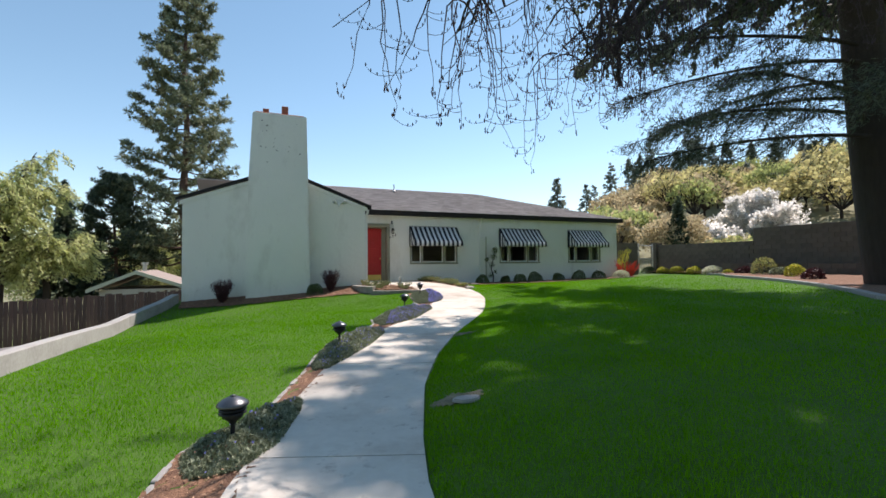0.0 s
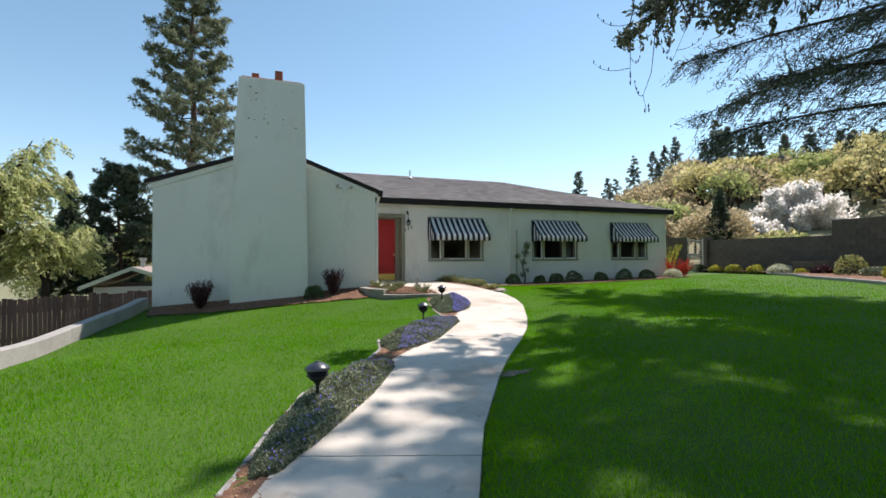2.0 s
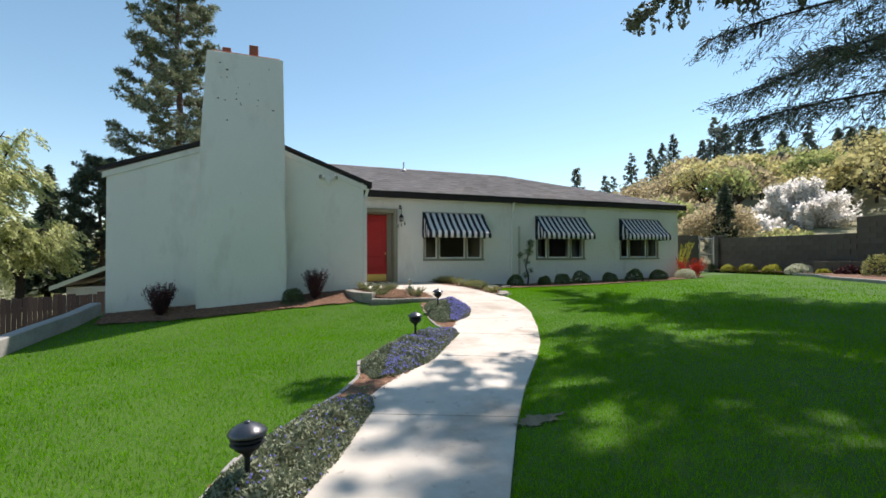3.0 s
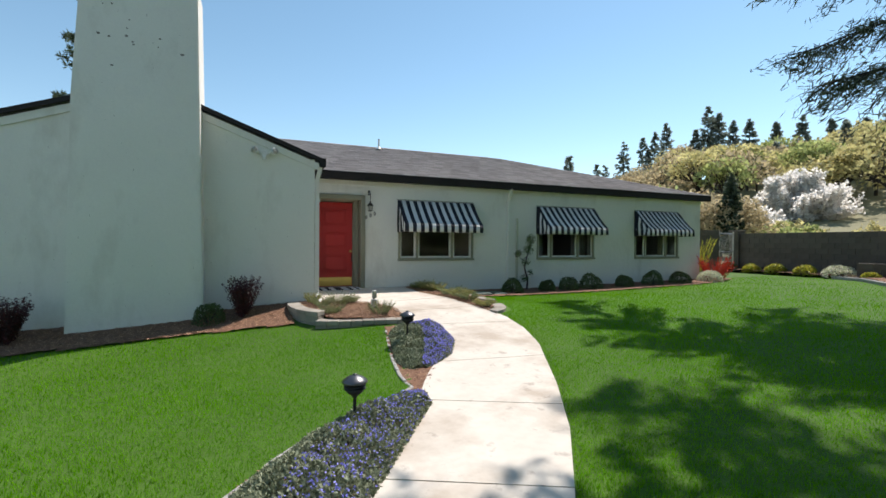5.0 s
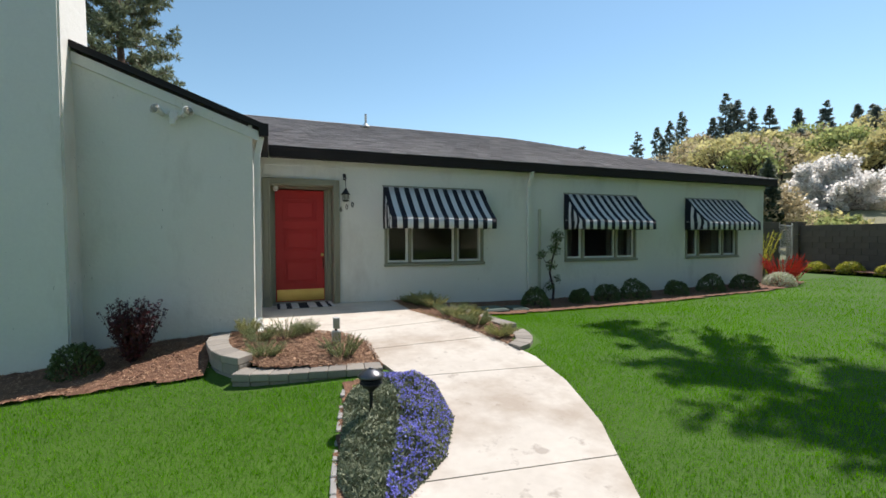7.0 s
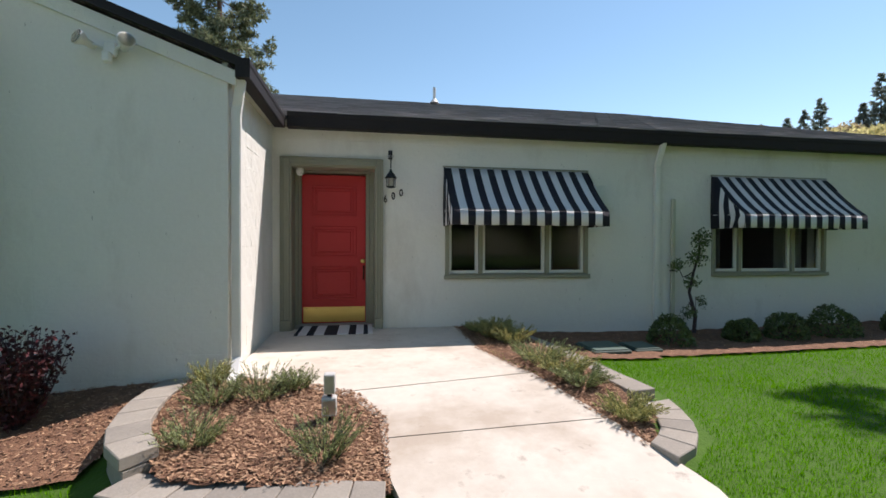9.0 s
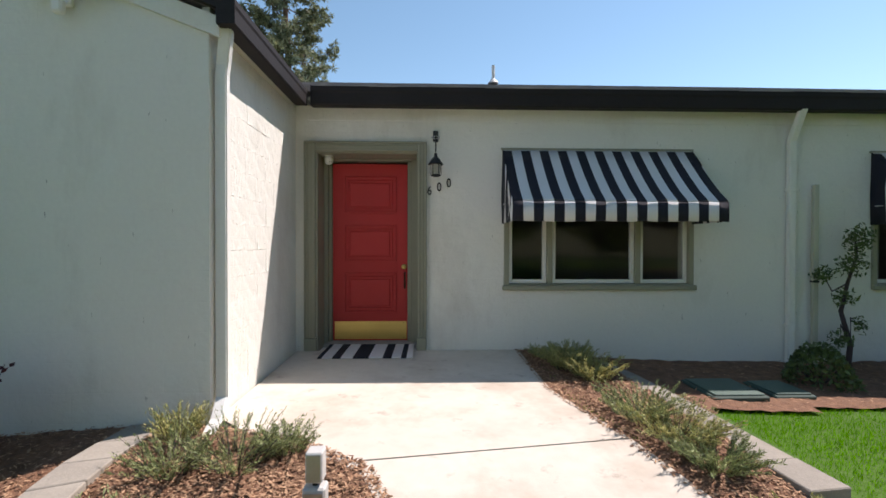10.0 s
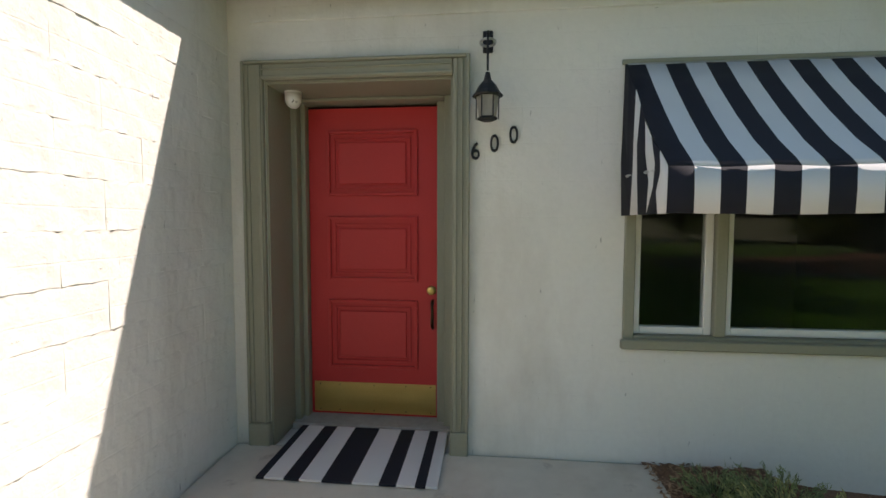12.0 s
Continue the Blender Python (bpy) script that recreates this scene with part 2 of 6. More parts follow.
def part(name, bm, mat, parent=None, label="", smooth=False):
    """One bmesh (or mesh) as one object, under a thing where one is given."""
    me = mesh_of(bm, name) if isinstance(bm, bmesh.types.BMesh) else bm
    if not me.materials:
        for q in (mat if isinstance(mat, (list, tuple)) else [mat]):
            me.materials.append(q)
    if smooth:
        me.polygons.foreach_set("use_smooth", [True] * len(me.polygons))
    ob = new(name, me)
    if parent:
        ob.parent = parent
    if label:
        ob["label"] = label
    return ob


def thing(name, label, category, at=(0, 0, 0), group="", kind=""):
    ob = new(name)
    ob.location = at
    ob.empty_display_size = 0.1
    return tagged(ob, label, category, group, kind)


def box(bm, x0, x1, y0, y1, z0, z1, bevel=0.0, m=None, mat=0):
    vs = [bm.verts.new((x, y, z)) for z in (z0, z1) for y in (y0, y1) for x in (x0, x1)]
    fs = [bm.faces.new([vs[i] for i in q]) for q in ((0, 2, 3, 1), (4, 5, 7, 6), (0, 1, 5, 4), (2, 6, 7, 3), (0, 4, 6, 2), (1, 3, 7, 5))]
    for f in fs:
        f.material_index = mat
    if bevel:
        out = bmesh.ops.bevel(bm, geom=list({e for f in fs for e in f.edges}), offset=bevel, segments=1, affect="EDGES")
        vs = list({v for f in out["faces"] for v in f.verts} | {v for v in vs if v.is_valid})
    if m is not None:
        bmesh.ops.transform(bm, matrix=m, verts=vs)
    return vs


def boxes(*specs, bevel=0.0):
    bm = bmesh.new()
    for s in specs:
        box(bm, *s, bevel=bevel)
    return bm


def lathe(profile, sides=24, bm=None, at=(0, 0, 0), m=None):
    """A turned shape from (radius, height) pairs, closed at its ends."""
    bm = bm or bmesh.new()
    rings, made = [], []
    for r, z in profile:
        ring = []
        for i in range(sides):
            a = 2 * math.pi * i / sides
            ring.append(bm.verts.new((at[0] + r * math.cos(a), at[1] + r * math.sin(a), at[2] + z)))
        rings.append(ring)
        made += ring
    for a, b in zip(rings, rings[1:]):
        for i in range(sides):
            bm.faces.new((a[i], a[(i + 1) % sides], b[(i + 1) % sides], b[i]))
    bm.faces.new(rings[0][::-1])
    bm.faces.new(rings[-1])
    if m is not None:
        bmesh.ops.transform(bm, matrix=m, verts=made)
    return bm


class Soup:
    """Vertices and faces gathered fast into one mesh."""

    def __init__(self):
        self.v, self.f, self.n = [], [], 0

    def add(self, verts, faces):
        verts, faces = np.asarray(verts, dtype=np.float32).reshape(-1, 3), np.asarray(faces, dtype=np.int32)
        self.v.append(verts)
        self.f.append((faces + self.n))
        self.n += len(verts)

    def tube(self, pts, radii, sides=5):
        pts = np.asarray(pts, dtype=float)
        t = np.gradient(pts, axis=0)
        t /= np.linalg.norm(t, axis=1, keepdims=True) + 1e-9
        ref = np.where(np.abs(t[:, 2:3]) > 0.9, np.array([[1.0, 0, 0]]), np.array([[0, 0, 1.0]]))
        u = np.cross(t, ref)
        u /= np.linalg.norm(u, axis=1, keepdims=True) + 1e-9
        w = np.cross(t, u)
        a = np.linspace(0, 2 * np.pi, sides, endpoint=False)
        r = np.asarray(radii, dtype=float)[:, None, None]
        ring = pts[:, None, :] + r * (np.cos(a)[None, :, None] * u[:, None, :] + np.sin(a)[None, :, None] * w[:, None, :])
        k = len(pts)
        i = np.arange(k - 1)[:, None] * sides
        j = np.arange(sides)[None, :]
        jn = (j + 1) % sides
        self.add(ring.reshape(-1, 3), np.stack([i + j, i + jn, i + sides + jn, i + sides + j], -1).reshape(-1, 4))

    def quads(self, centre, along, across):
        """Flat leaves: centre, half-length and half-width vectors, all (n, 3)."""
        c, a, b = (np.asarray(q, dtype=float) for q in (centre, along, across))
        v = np.stack([c - a - b * 0.25, c - a * 0.1 + b * -1, c + a, c - a * 0.1 + b], 1)
        self.add(v.reshape(-1, 3), np.arange(len(c) * 4).reshape(-1, 4))

    def mesh(self, name):
        me = bpy.data.meshes.new(name)
        v = np.concatenate(self.v)
        me.vertices.add(len(v))
        me.vertices.foreach_set("co", v.ravel())
        sizes = np.concatenate([np.full(len(f), f.shape[1], dtype=np.int32) for f in self.f])
        loops = np.concatenate([f.ravel() for f in self.f])
        me.loops.add(len(loops))
        me.loops.foreach_set("vertex_index", loops)
        me.polygons.add(len(sizes))
        me.polygons.foreach_set("loop_start", np.concatenate([[0], np.cumsum(sizes)[:-1]]).astype(np.int32))
        me.polygons.foreach_set("loop_total", sizes)
        me.update(calc_edges=True)
        me.validate()
        return me


def unit(v):
    return v / (np.linalg.norm(v, axis=-1, keepdims=True) + 1e-9)


def scatter_dirs(rng, n):
    return unit(rng.normal(size=(n, 3)))


# ---- plan ----
LEFT_Y = [-6, 0, 2.9, 3.4, 4.4, 5.7, 6.8, 8.1, 9.05, 10.3, 10.75, 11.15, 11.42, 11.7, 12.2, 12.8, 13.2, 13.7, 14.3, 14.7, 15.0, 15.2]
LEFT_X = [-1.2, -0.75, -0.19, -0.02, 0.3, 0.8, 1.5, 2.15, 3.0, 3.87, 4.06, 4.28, 4.46, 4.68, 4.95, 5.03, 4.9, 4.78, 4.76, 4.55, 4.1, 3.5]
RIGHT_Y = [-6, 0, 2.46, 3.14, 4.45, 5.7, 6.95, 7.75, 8.6, 9.41, 10.36, 11.78, 12.6, 13.3, 14.0, 14.85, 15.9, 17.2]
RIGHT_X = [0.2, 0.5, 0.89, 1.1, 1.6, 2.25, 3.05, 3.62, 4.3, 4.9, 5.48, 6.24, 6.5, 6.58, 6.42, 6.2, 5.9, 5.9]
RISE_Y, RISE_Z = [0, 3, 6, 8, 10, 11.5, 13, 14, 15, 17], [0.2, 0.22, 0.27, 0.30, 0.37, 0.43, 0.57, 0.68, 0.77, 0.80]
LOW_WALL = [(-2.1, 15.3), (-2.8, 12.9), (-2.9, 10.0), (-2.9, 7.0), (-2.8, 3.0), (-2.6, -3.0)]


def smooth(a, b, x):
    t = np.clip((x - a) / (b - a), 0, 1)
    return t * t * (3 - 2 * t)


def path_z(y):
    return np.interp(y, RISE_Y, RISE_Z)


def wall_x(y):
    return np.interp(y, [p[1] for p in LOW_WALL][::-1], [p[0] for p in LOW_WALL][::-1])


def ground_z(x, y):
    """Height of the lawn, the yard below it and the hills all round."""
    x, y = np.asarray(x, dtype=float), np.asarray(y, dtype=float)
    base = path_z(y)
    xl, xr = np.interp(y, LEFT_Y, LEFT_X), np.interp(y, RIGHT_Y, RIGHT_X)
    k = np.interp(y, [0, 7, 13], [0.018, 0.026, 0.07])
    left = base - k * np.clip(xl - x, 0, 9)
    plateau = 0.58 + 0.018 * np.clip(x - 8, -4, 14)
    d = np.clip(x - xr, 0, 60)
    right = base + (plateau - base) * (1 - np.exp(-d / 1.5))
    z = np.where(x < xl, left, np.where(x > xr, right, base))
    drop = smooth(0.0, 0.12, wall_x(y) - 0.2 - x)
    z = z + drop * (-1.75 - z + 0.02 * np.clip(y - 10, -10, 10))
    r = np.hypot(x, y)
    az = np.degrees(np.arctan2(x, y))
    hill = smooth(36, 52, np.abs(az + 0) * (az > 0)) * smooth(42, 155, r) * 20
    hill = hill + smooth(60, 100, az) * smooth(60, 220, r) * 10
    valley = -(1 - smooth(10, 34, az)) * smooth(40, 160, r) * 14
    far = smooth(500, 1400, r) * (45 + 25 * np.sin(az * 0.21) + 15 * np.sin(az * 0.53 + 1)) * (az < 34)
    lump = 0.8 * np.sin(x * 0.11) * np.cos(y * 0.09) * smooth(50, 90, r)
    z = np.where((x > -1.9) & (x < 16.4) & (y > 15.45) & (y < 25.3) & ~((x > 3.4) & (y < 17.35)), -0.6, z)
    return z + hill + valley + far + lump


def gz(x, y):
    return float(ground_z(x, y))


# ---- ground ----
def axis(near_a, near_b, step, reach):
    out = list(np.arange(near_a, near_b + 1e-6, step))
    s, hi, lo = step, near_b, near_a
    while hi < reach:
        s *= 1.28
        hi += s
        lo -= s
        out.append(hi)
        out.insert(0, lo)
    return np.array(out)


gx, gy = axis(-6, 24, 0.2, 1800), axis(-4, 24, 0.2, 1800)
X, Y = np.meshgrid(gx, gy)
Z = ground_z(X, Y)
Z = Z - 0.06 * ((X > np.interp(Y, LEFT_Y, LEFT_X) - 0.02) & (X < np.interp(Y, RIGHT_Y, RIGHT_X) + 0.02) & (Y < 17) & (Y > -6))
soup = Soup()
nx, ny = len(gx), len(gy)
i = (np.arange(ny - 1)[:, None] * nx + np.arange(nx - 1)[None, :]).ravel()
soup.add(np.stack([X, Y, Z], -1).reshape(-1, 3), np.stack([i, i + 1, i + nx + 1, i + nx], -1))
ground = tagged(part("ground", soup.mesh("ground"), M_GRASSG, smooth=True), "bright green lawn sloping down towards the low wall", "lawn", kind="structure")


# ---- footpath, in slabs between tooled joints ----
JOINTS = [(-5.0, -5.3), (-2.2, -2.5), (0.35, 0.05), (3.3, 2.9), (5.72, 5.28), (7.6, 7.05), (9.25, 8.68), (10.42, 9.86), (11.5, 11.33), (13.15, 13.0), (14.03, 14.1), (14.78, 15.0), (17.18, 17.18)]


def slab(a, b, name):
    """Concrete between two joints: a and b hold the joint's y at the left and the right edge."""
    bm = bmesh.new()
    g = 0.006
    rows, cols = 9, 7
    top = []
    for r in range(rows):
        f = r / (rows - 1)
        yl = a[0] + g + (b[0] - a[0] - 2 * g) * f
        yr = a[1] + g + (b[1] - a[1] - 2 * g) * f
        xl = 3.5 if yl > 15.2 else float(np.interp(yl, LEFT_Y, LEFT_X))
        xr = float(np.interp(yr, RIGHT_Y, RIGHT_X))
        line = []
        for c in range(cols):
            u = c / (cols - 1)
            x, y = xl + (xr - xl) * u, yl + (yr - yl) * u
            line.append(bm.verts.new((x, y, float(path_z(y)) + 0.012)))
        top.append(line)
    for p, q in zip(top, top[1:]):
        for c in range(cols - 1):
            bm.faces.new((p[c], p[c + 1], q[c + 1], q[c]))
    rim = [e for e in bm.edges if e.is_boundary]
    ext = bmesh.ops.extrude_edge_only(bm, edges=rim)
    bmesh.ops.translate(bm, verts=[v for v in ext["geom"] if isinstance(v, bmesh.types.BMVert)], vec=(0, 0, -0.09))
    bmesh.ops.recalc_face_normals(bm, faces=bm.faces)
    return part(name, bm, M_CONC, footpath)


footpath = thing("footpath", "curving pale concrete footpath with tooled joints", "path", kind="structure")
for a, b in zip(JOINTS, JOINTS[1:]):
    slab(a, b, "slab")

# ---- walls of the house ----
Y0, TOP = 17.2, 3.49
WINDOWS = [(5.74, 7.85), (9.89, 11.97), (13.6, 15.53)]
SILL, HEAD = 1.47, 2.98
DOOR = (3.70, 4.80, 0.78, 2.98)
bm = bmesh.new()
T = 0.3
edges = [(3.3, DOOR[0], 0, TOP), (DOOR[0], DOOR[1], DOOR[3], TOP), (DOOR[0], DOOR[1], 0.0, DOOR[2])]
x = DOOR[1]
for a, b in WINDOWS:
    edges += [(x, a, 0, TOP), (a, b, 0, SILL), (a, b, HEAD, TOP)]
    x = b
edges.append((x, 16.58, 0, TOP))
for a, b, z0, z1 in edges:
    box(bm, a, b, Y0, Y0 + T, z0, z1)
tagged(part("wall_main", bm, M_WALL), "pale sage painted block wall with door and three windows", "wall", kind="structure")
tagged(part("wall_east", boxes((16.28, 16.58, Y0 + T, 25.2, 0, TOP)), M_WALL), "pale sage painted end wall", "wall", kind="structure")
tagged(part("wall_back", boxes((-2.03, 16.58, 25.2, 25.5, -2.2, TOP)), M_WALL), "pale sage painted back wall", "wall", kind="structure")
bm = bmesh.new()
prof = [(-2.03, -0.4), (3.48, -0.4), (3.48, 3.44), (0.73, 4.5), (-2.03, 3.44)]
fr = [bm.verts.new((x, 15.3, z)) for x, z in prof]
bk = [bm.verts.new((x, 15.6, z)) for x, z in prof]
bm.faces.new(fr)
bm.faces.new(bk[::-1])
for k in range(5):
    bm.faces.new((fr[k], bk[k], bk[(k + 1) % 5], fr[(k + 1) % 5]))
bmesh.ops.recalc_face_normals(bm, faces=bm.faces)
tagged(part("wall_wing_front", bm, M_WALL), "pale sage painted gable wall in shade", "wall", kind="structure")
wing_side = tagged(part("wall_wing_side", boxes((3.2, 3.479, 15.6, 17.2, -0.2, 3.44)), M_WALL), "painted block side wall lit by the sun", "wall", kind="structure")
tagged(part("wall_wing_west", boxes((-2.03, -1.73, 15.6, 25.2, -2.2, 3.44)), M_WALL), "pale sage painted side wall", "wall", kind="structure")
tagged(part("floor_inside", boxes((-1.73, 16.28, 17.5, 25.2, 0.55, 0.75), (-1.73, 3.2, 15.6, 17.5, 0.55, 0.75)), M_DARKROOM), "dim floor indoors", "floor", kind="structure")
tagged(part("ceiling", boxes((-1.73, 16.28, 17.5, 25.2, 3.3, 3.4), (-1.73, 3.2, 15.6, 17.5, 3.3, 3.4)), M_DARKROOM), "dim plain ceiling indoors", "ceiling", kind="structure")
tagged(part("wall_inside", boxes((3.2, 16.28, 20.6, 20.7, 0.75, 3.3), (8.8, 8.9, 17.5, 20.6, 0.75, 3.3), (12.7, 12.8, 17.5, 20.6, 0.75, 3.3), (5.0, 5.1, 17.5, 20.6, 0.75, 3.3)), M_DARKROOM), "dim partition walls seen through the windows", "wall", kind="structure")
# frieze board under the eave
tagged(part("trim", boxes((3.62, 16.6, 17.185, 17.199, 3.30, 3.45), bevel=0.003), M_WALL), "cream frieze board under the eave", "trim", kind="structure")


# ---- roofs ----
def roof_plane(bm, pts, thick=0.05):
    vs = [bm.verts.new(p) for p in pts]
    low = [bm.verts.new((p[0], p[1], p[2] - thick)) for p in pts]
    bm.faces.new(vs)
    bm.faces.new(low[::-1])
    for k in range(len(pts)):
        bm.faces.new((vs[k], low[k], low[(k + 1) % len(pts)], vs[(k + 1) % len(pts)]))


EAVE_Y, EAVE_Z, RIDGE_Y = 16.98, 3.595, 21.3
RIDGE_Z = 5.17
RX = 10.6
bm = bmesh.new()
roof_plane(bm, [(3.4, EAVE_Y, EAVE_Z), (16.8, EAVE_Y, EAVE_Z), (RX, RIDGE_Y, RIDGE_Z), (0.73, RIDGE_Y, RIDGE_Z)])
roof_plane(bm, [(16.8, EAVE_Y, EAVE_Z), (16.8, 25.7, EAVE_Z), (RX, RIDGE_Y, RIDGE_Z)])
roof_plane(bm, [(16.8, 25.7, EAVE_Z), (-2.3, 25.7, EAVE_Z), (-2.3, RIDGE_Y, RIDGE_Z), (RX, RIDGE_Y, RIDGE_Z)])
bmesh.ops.recalc_face_normals(bm, faces=bm.faces)
roof_main = tagged(part("roof_main", bm, M_SHINGLE), "low brown-grey shingled hip roof", "roof", kind="structure")
bm = bmesh.new()
roof_plane(bm, [(0.73, 15.255, 4.60), (0.73, RIDGE_Y, 4.60), (3.66, RIDGE_Y, 3.5), (3.66, 15.255, 3.5)])
roof_plane(bm, [(0.73, 15.255, 4.60), (-2.2, 15.255, 3.5), (-2.2, RIDGE_Y, 3.5), (0.73, RIDGE_Y, 4.60)])
bmesh.ops.recalc_face_normals(bm, faces=bm.faces)
tagged(part("roof_wing", bm, M_SHINGLE), "shingled gable roof over the wing", "roof", kind="structure")
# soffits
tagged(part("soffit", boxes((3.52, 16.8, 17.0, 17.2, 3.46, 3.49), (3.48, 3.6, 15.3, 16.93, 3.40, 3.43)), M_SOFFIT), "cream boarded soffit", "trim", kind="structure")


def gutter(name, p, q, label, tall=1.0):
    """A dark box gutter with a rolled lip, along the eave from p to q; its outside faces right of the way from p to q."""
    d = Vector(q) - Vector(p)
    L = d.length
    t = thing(name, label, "gutter", p)
    prof = [(0, 0), (0.10, 0), (0.11, 0.012), (0.113, 0.10), (0.12, 0.12), (0.12, 0.16), (0.105, 0.165), (0.10, 0.15), (0.10, 0.105), (0.096, 0.06), (0.09, 0.015), (0.012, 0.015), (0.012, 0.165), (0, 0.165)]
    prof = [(y, z * tall) for y, z in prof]
    bm = bmesh.new()
    a = [bm.verts.new((0, -y, z)) for y, z in prof]
    b = [bm.verts.new((L, -y, z)) for y, z in prof]
    n = len(prof)
    for k in range(n):
        bm.faces.new((a[k], b[k], b[(k + 1) % n], a[(k + 1) % n]))
    bm.faces.new(a[::-1])
    bm.faces.new(b)
    bmesh.ops.recalc_face_normals(bm, faces=bm.faces)
    part("trough", bm, M_FASCIA, t)
    part("end_cap", boxes((-0.004, 0.0, -0.12, 0, 0, 0.165 * tall)), M_FASCIA, t)
    part("end_cap", boxes((L, L + 0.004, -0.12, 0, 0, 0.165 * tall)), M_FASCIA, t)
    t.rotation_euler = (0, 0, math.atan2(d.y, d.x))
    return t


gutter("gutter", (3.70, 17.09, 3.405), (16.8, 17.09, 3.405), "dark brown metal gutter along the main eave", 1.2)
gutter("gutter", (3.565, 15.22, 3.37), (3.565, 16.9, 3.37), "dark brown metal gutter along the wing eave")
# dark rake boards on the gable
bm = bmesh.new()
for xa, xb, za, zb in ((-2.2, 0.73, 3.5, 4.60), (0.73, 3.66, 4.60, 3.5)):
    vs = [bm.verts.new(p) for p in ((xa, 15.215, za + 0.02), (xb, 15.215, zb + 0.02), (xb, 15.215, zb - 0.06), (xa, 15.215, za - 0.06))]
    ex = bmesh.ops.extrude_face_region(bm, geom=[bm.faces.new(vs)])
    bmesh.ops.translate(bm, verts=[v for v in ex["geom"] if isinstance(v, bmesh.types.BMVert)], vec=(0, 0.05, 0))
bmesh.ops.recalc_face_normals(bm, faces=bm.faces)
tagged(part("trim", bm, M_FASCIA), "dark rake boards edging the gable roof", "trim", kind="structure")
bm = bmesh.new()
for xa, xb, za, zb in ((-2.1, 0.73, 3.38, 4.45), (0.73, 3.56, 4.45, 3.38)):
    vs = [bm.verts.new(p) for p in ((xa, 15.27, za + 0.06), (xb, 15.27, zb + 0.06), (xb, 15.27, zb - 0.07), (xa, 15.27, za - 0.07))]
    ex = bmesh.ops.extrude_face_region(bm, geom=[bm.faces.new(vs)])
    bmesh.ops.translate(bm, verts=[v for v in ex["geom"] if isinstance(v, bmesh.types.BMVert)], vec=(0, 0.027, 0))
bmesh.ops.recalc_face_normals(bm, faces=bm.faces)
tagged(part("trim", bm, M_WALL), "painted verge board under the gable roof", "trim", kind="structure")

# ---- chimney ----
chimney = thing("chimney", "broad tapering painted chimney with two clay pots", "chimney", (0.68, 15.3, 0.2))
bm = bmesh.new()
taper = [(0.1, -0.97, 0.94, -0.40), (4.0, -0.90, 0.87, -0.32), (6.1, -0.79, 0.83, -0.23)]
rings = [[bm.verts.new(p) for p in ((xa, y, z), (xb, y, z), (xb, 0.55, z), (xa, 0.55, z))] for z, xa, xb, y in taper]
for a, b in zip(rings, rings[1:]):
    for k in range(4):
        bm.faces.new((a[k], a[(k + 1) % 4], b[(k + 1) % 4], b[k]))
bm.faces.new(rings[-1])
bm.faces.new(rings[0][::-1])
bmesh.ops.recalc_face_normals(bm, faces=bm.faces)
bmesh.ops.bevel(bm, geom=[e for e in bm.edges if abs(e.verts[0].co.z - e.verts[1].co.z) > 1 or min(v.co.z for v in e.verts) > 6], offset=0.02, segments=2, affect="EDGES")
part("chimney_body", bm, M_WALL, chimney)
part("cap", boxes((-0.72, 0.76, -0.17, 0.5, 6.10, 6.14), bevel=0.01), M_CLAY, chimney, "weathered mortar cap")
spall = random.Random(12)
M_SPALL = material("bared_mortar", (0.20, 0.18, 0.15), (0.11, 0.10, 0.085), 0.95, coarse=20, fine=90, bump=0.4)
for _ in range(16):
    z = 6.0 - abs(spall.gauss(0, 0.75))
    face = float(np.interp(z, [4.0, 6.1], [-0.32, -0.23])) - 0.003
    u, r = spall.uniform(-0.7, 0.75), spall.uniform(0.012, 0.032)
    bm = bmesh.new()
    ring = [bm.verts.new((u + r * spall.uniform(0.6, 1.3) * math.cos(q * 0.7), face, z + r * spall.uniform(0.4, 1.0) * math.sin(q * 0.7))) for q in range(9)]
    ex = bmesh.ops.extrude_face_region(bm, geom=[bm.faces.new(ring)])
    bmesh.ops.translate(bm, verts=[v for v in ex["geom"] if isinstance(v, bmesh.types.BMVert)], vec=(0, 0.02, 0))
    bmesh.ops.recalc_face_normals(bm, faces=bm.faces)
    part("paint_chip", bm, M_SPALL, chimney, "dark chip in the paint")
for px, h, w in ((0.18, 0.30, 0.10), (-0.4, 0.16, 0.09)):
    bm = boxes((px - w, px + w, -0.02, 0.2, 6.14, 6.14 + h), bevel=0.01)
    part("flue_pot", bm, M_CLAY, chimney, "square red clay flue pot")

# ---- low wall beside the drive, with the yard below ----
bm = bmesh.new()
pts = []
for k in range(len(LOW_WALL) - 1):
    for f in np.linspace(0, 1, 8, endpoint=False):
        pts.append((LOW_WALL[k][0] * (1 - f) + LOW_WALL[k + 1][0] * f, LOW_WALL[k][1] * (1 - f) + LOW_WALL[k + 1][1] * f))
pts.append(LOW_WALL[-1])
rings = []
for x, y in pts:
    z = gz(x + 0.25, y) + 0.26
    rings.append([bm.verts.new(p) for p in ((x, y, z - 0.55), (x, y, z), (x - 0.2, y, z), (x - 0.22, y, -2.2))])
for a, b in zip(rings, rings[1:]):
    for k in range(3):
        bm.faces.new((a[k], a[k + 1], b[k + 1], b[k]))
bm.faces.new(rings[0])
bm.faces.new(rings[-1][::-1])
bmesh.ops.recalc_face_normals(bm, faces=bm.faces)
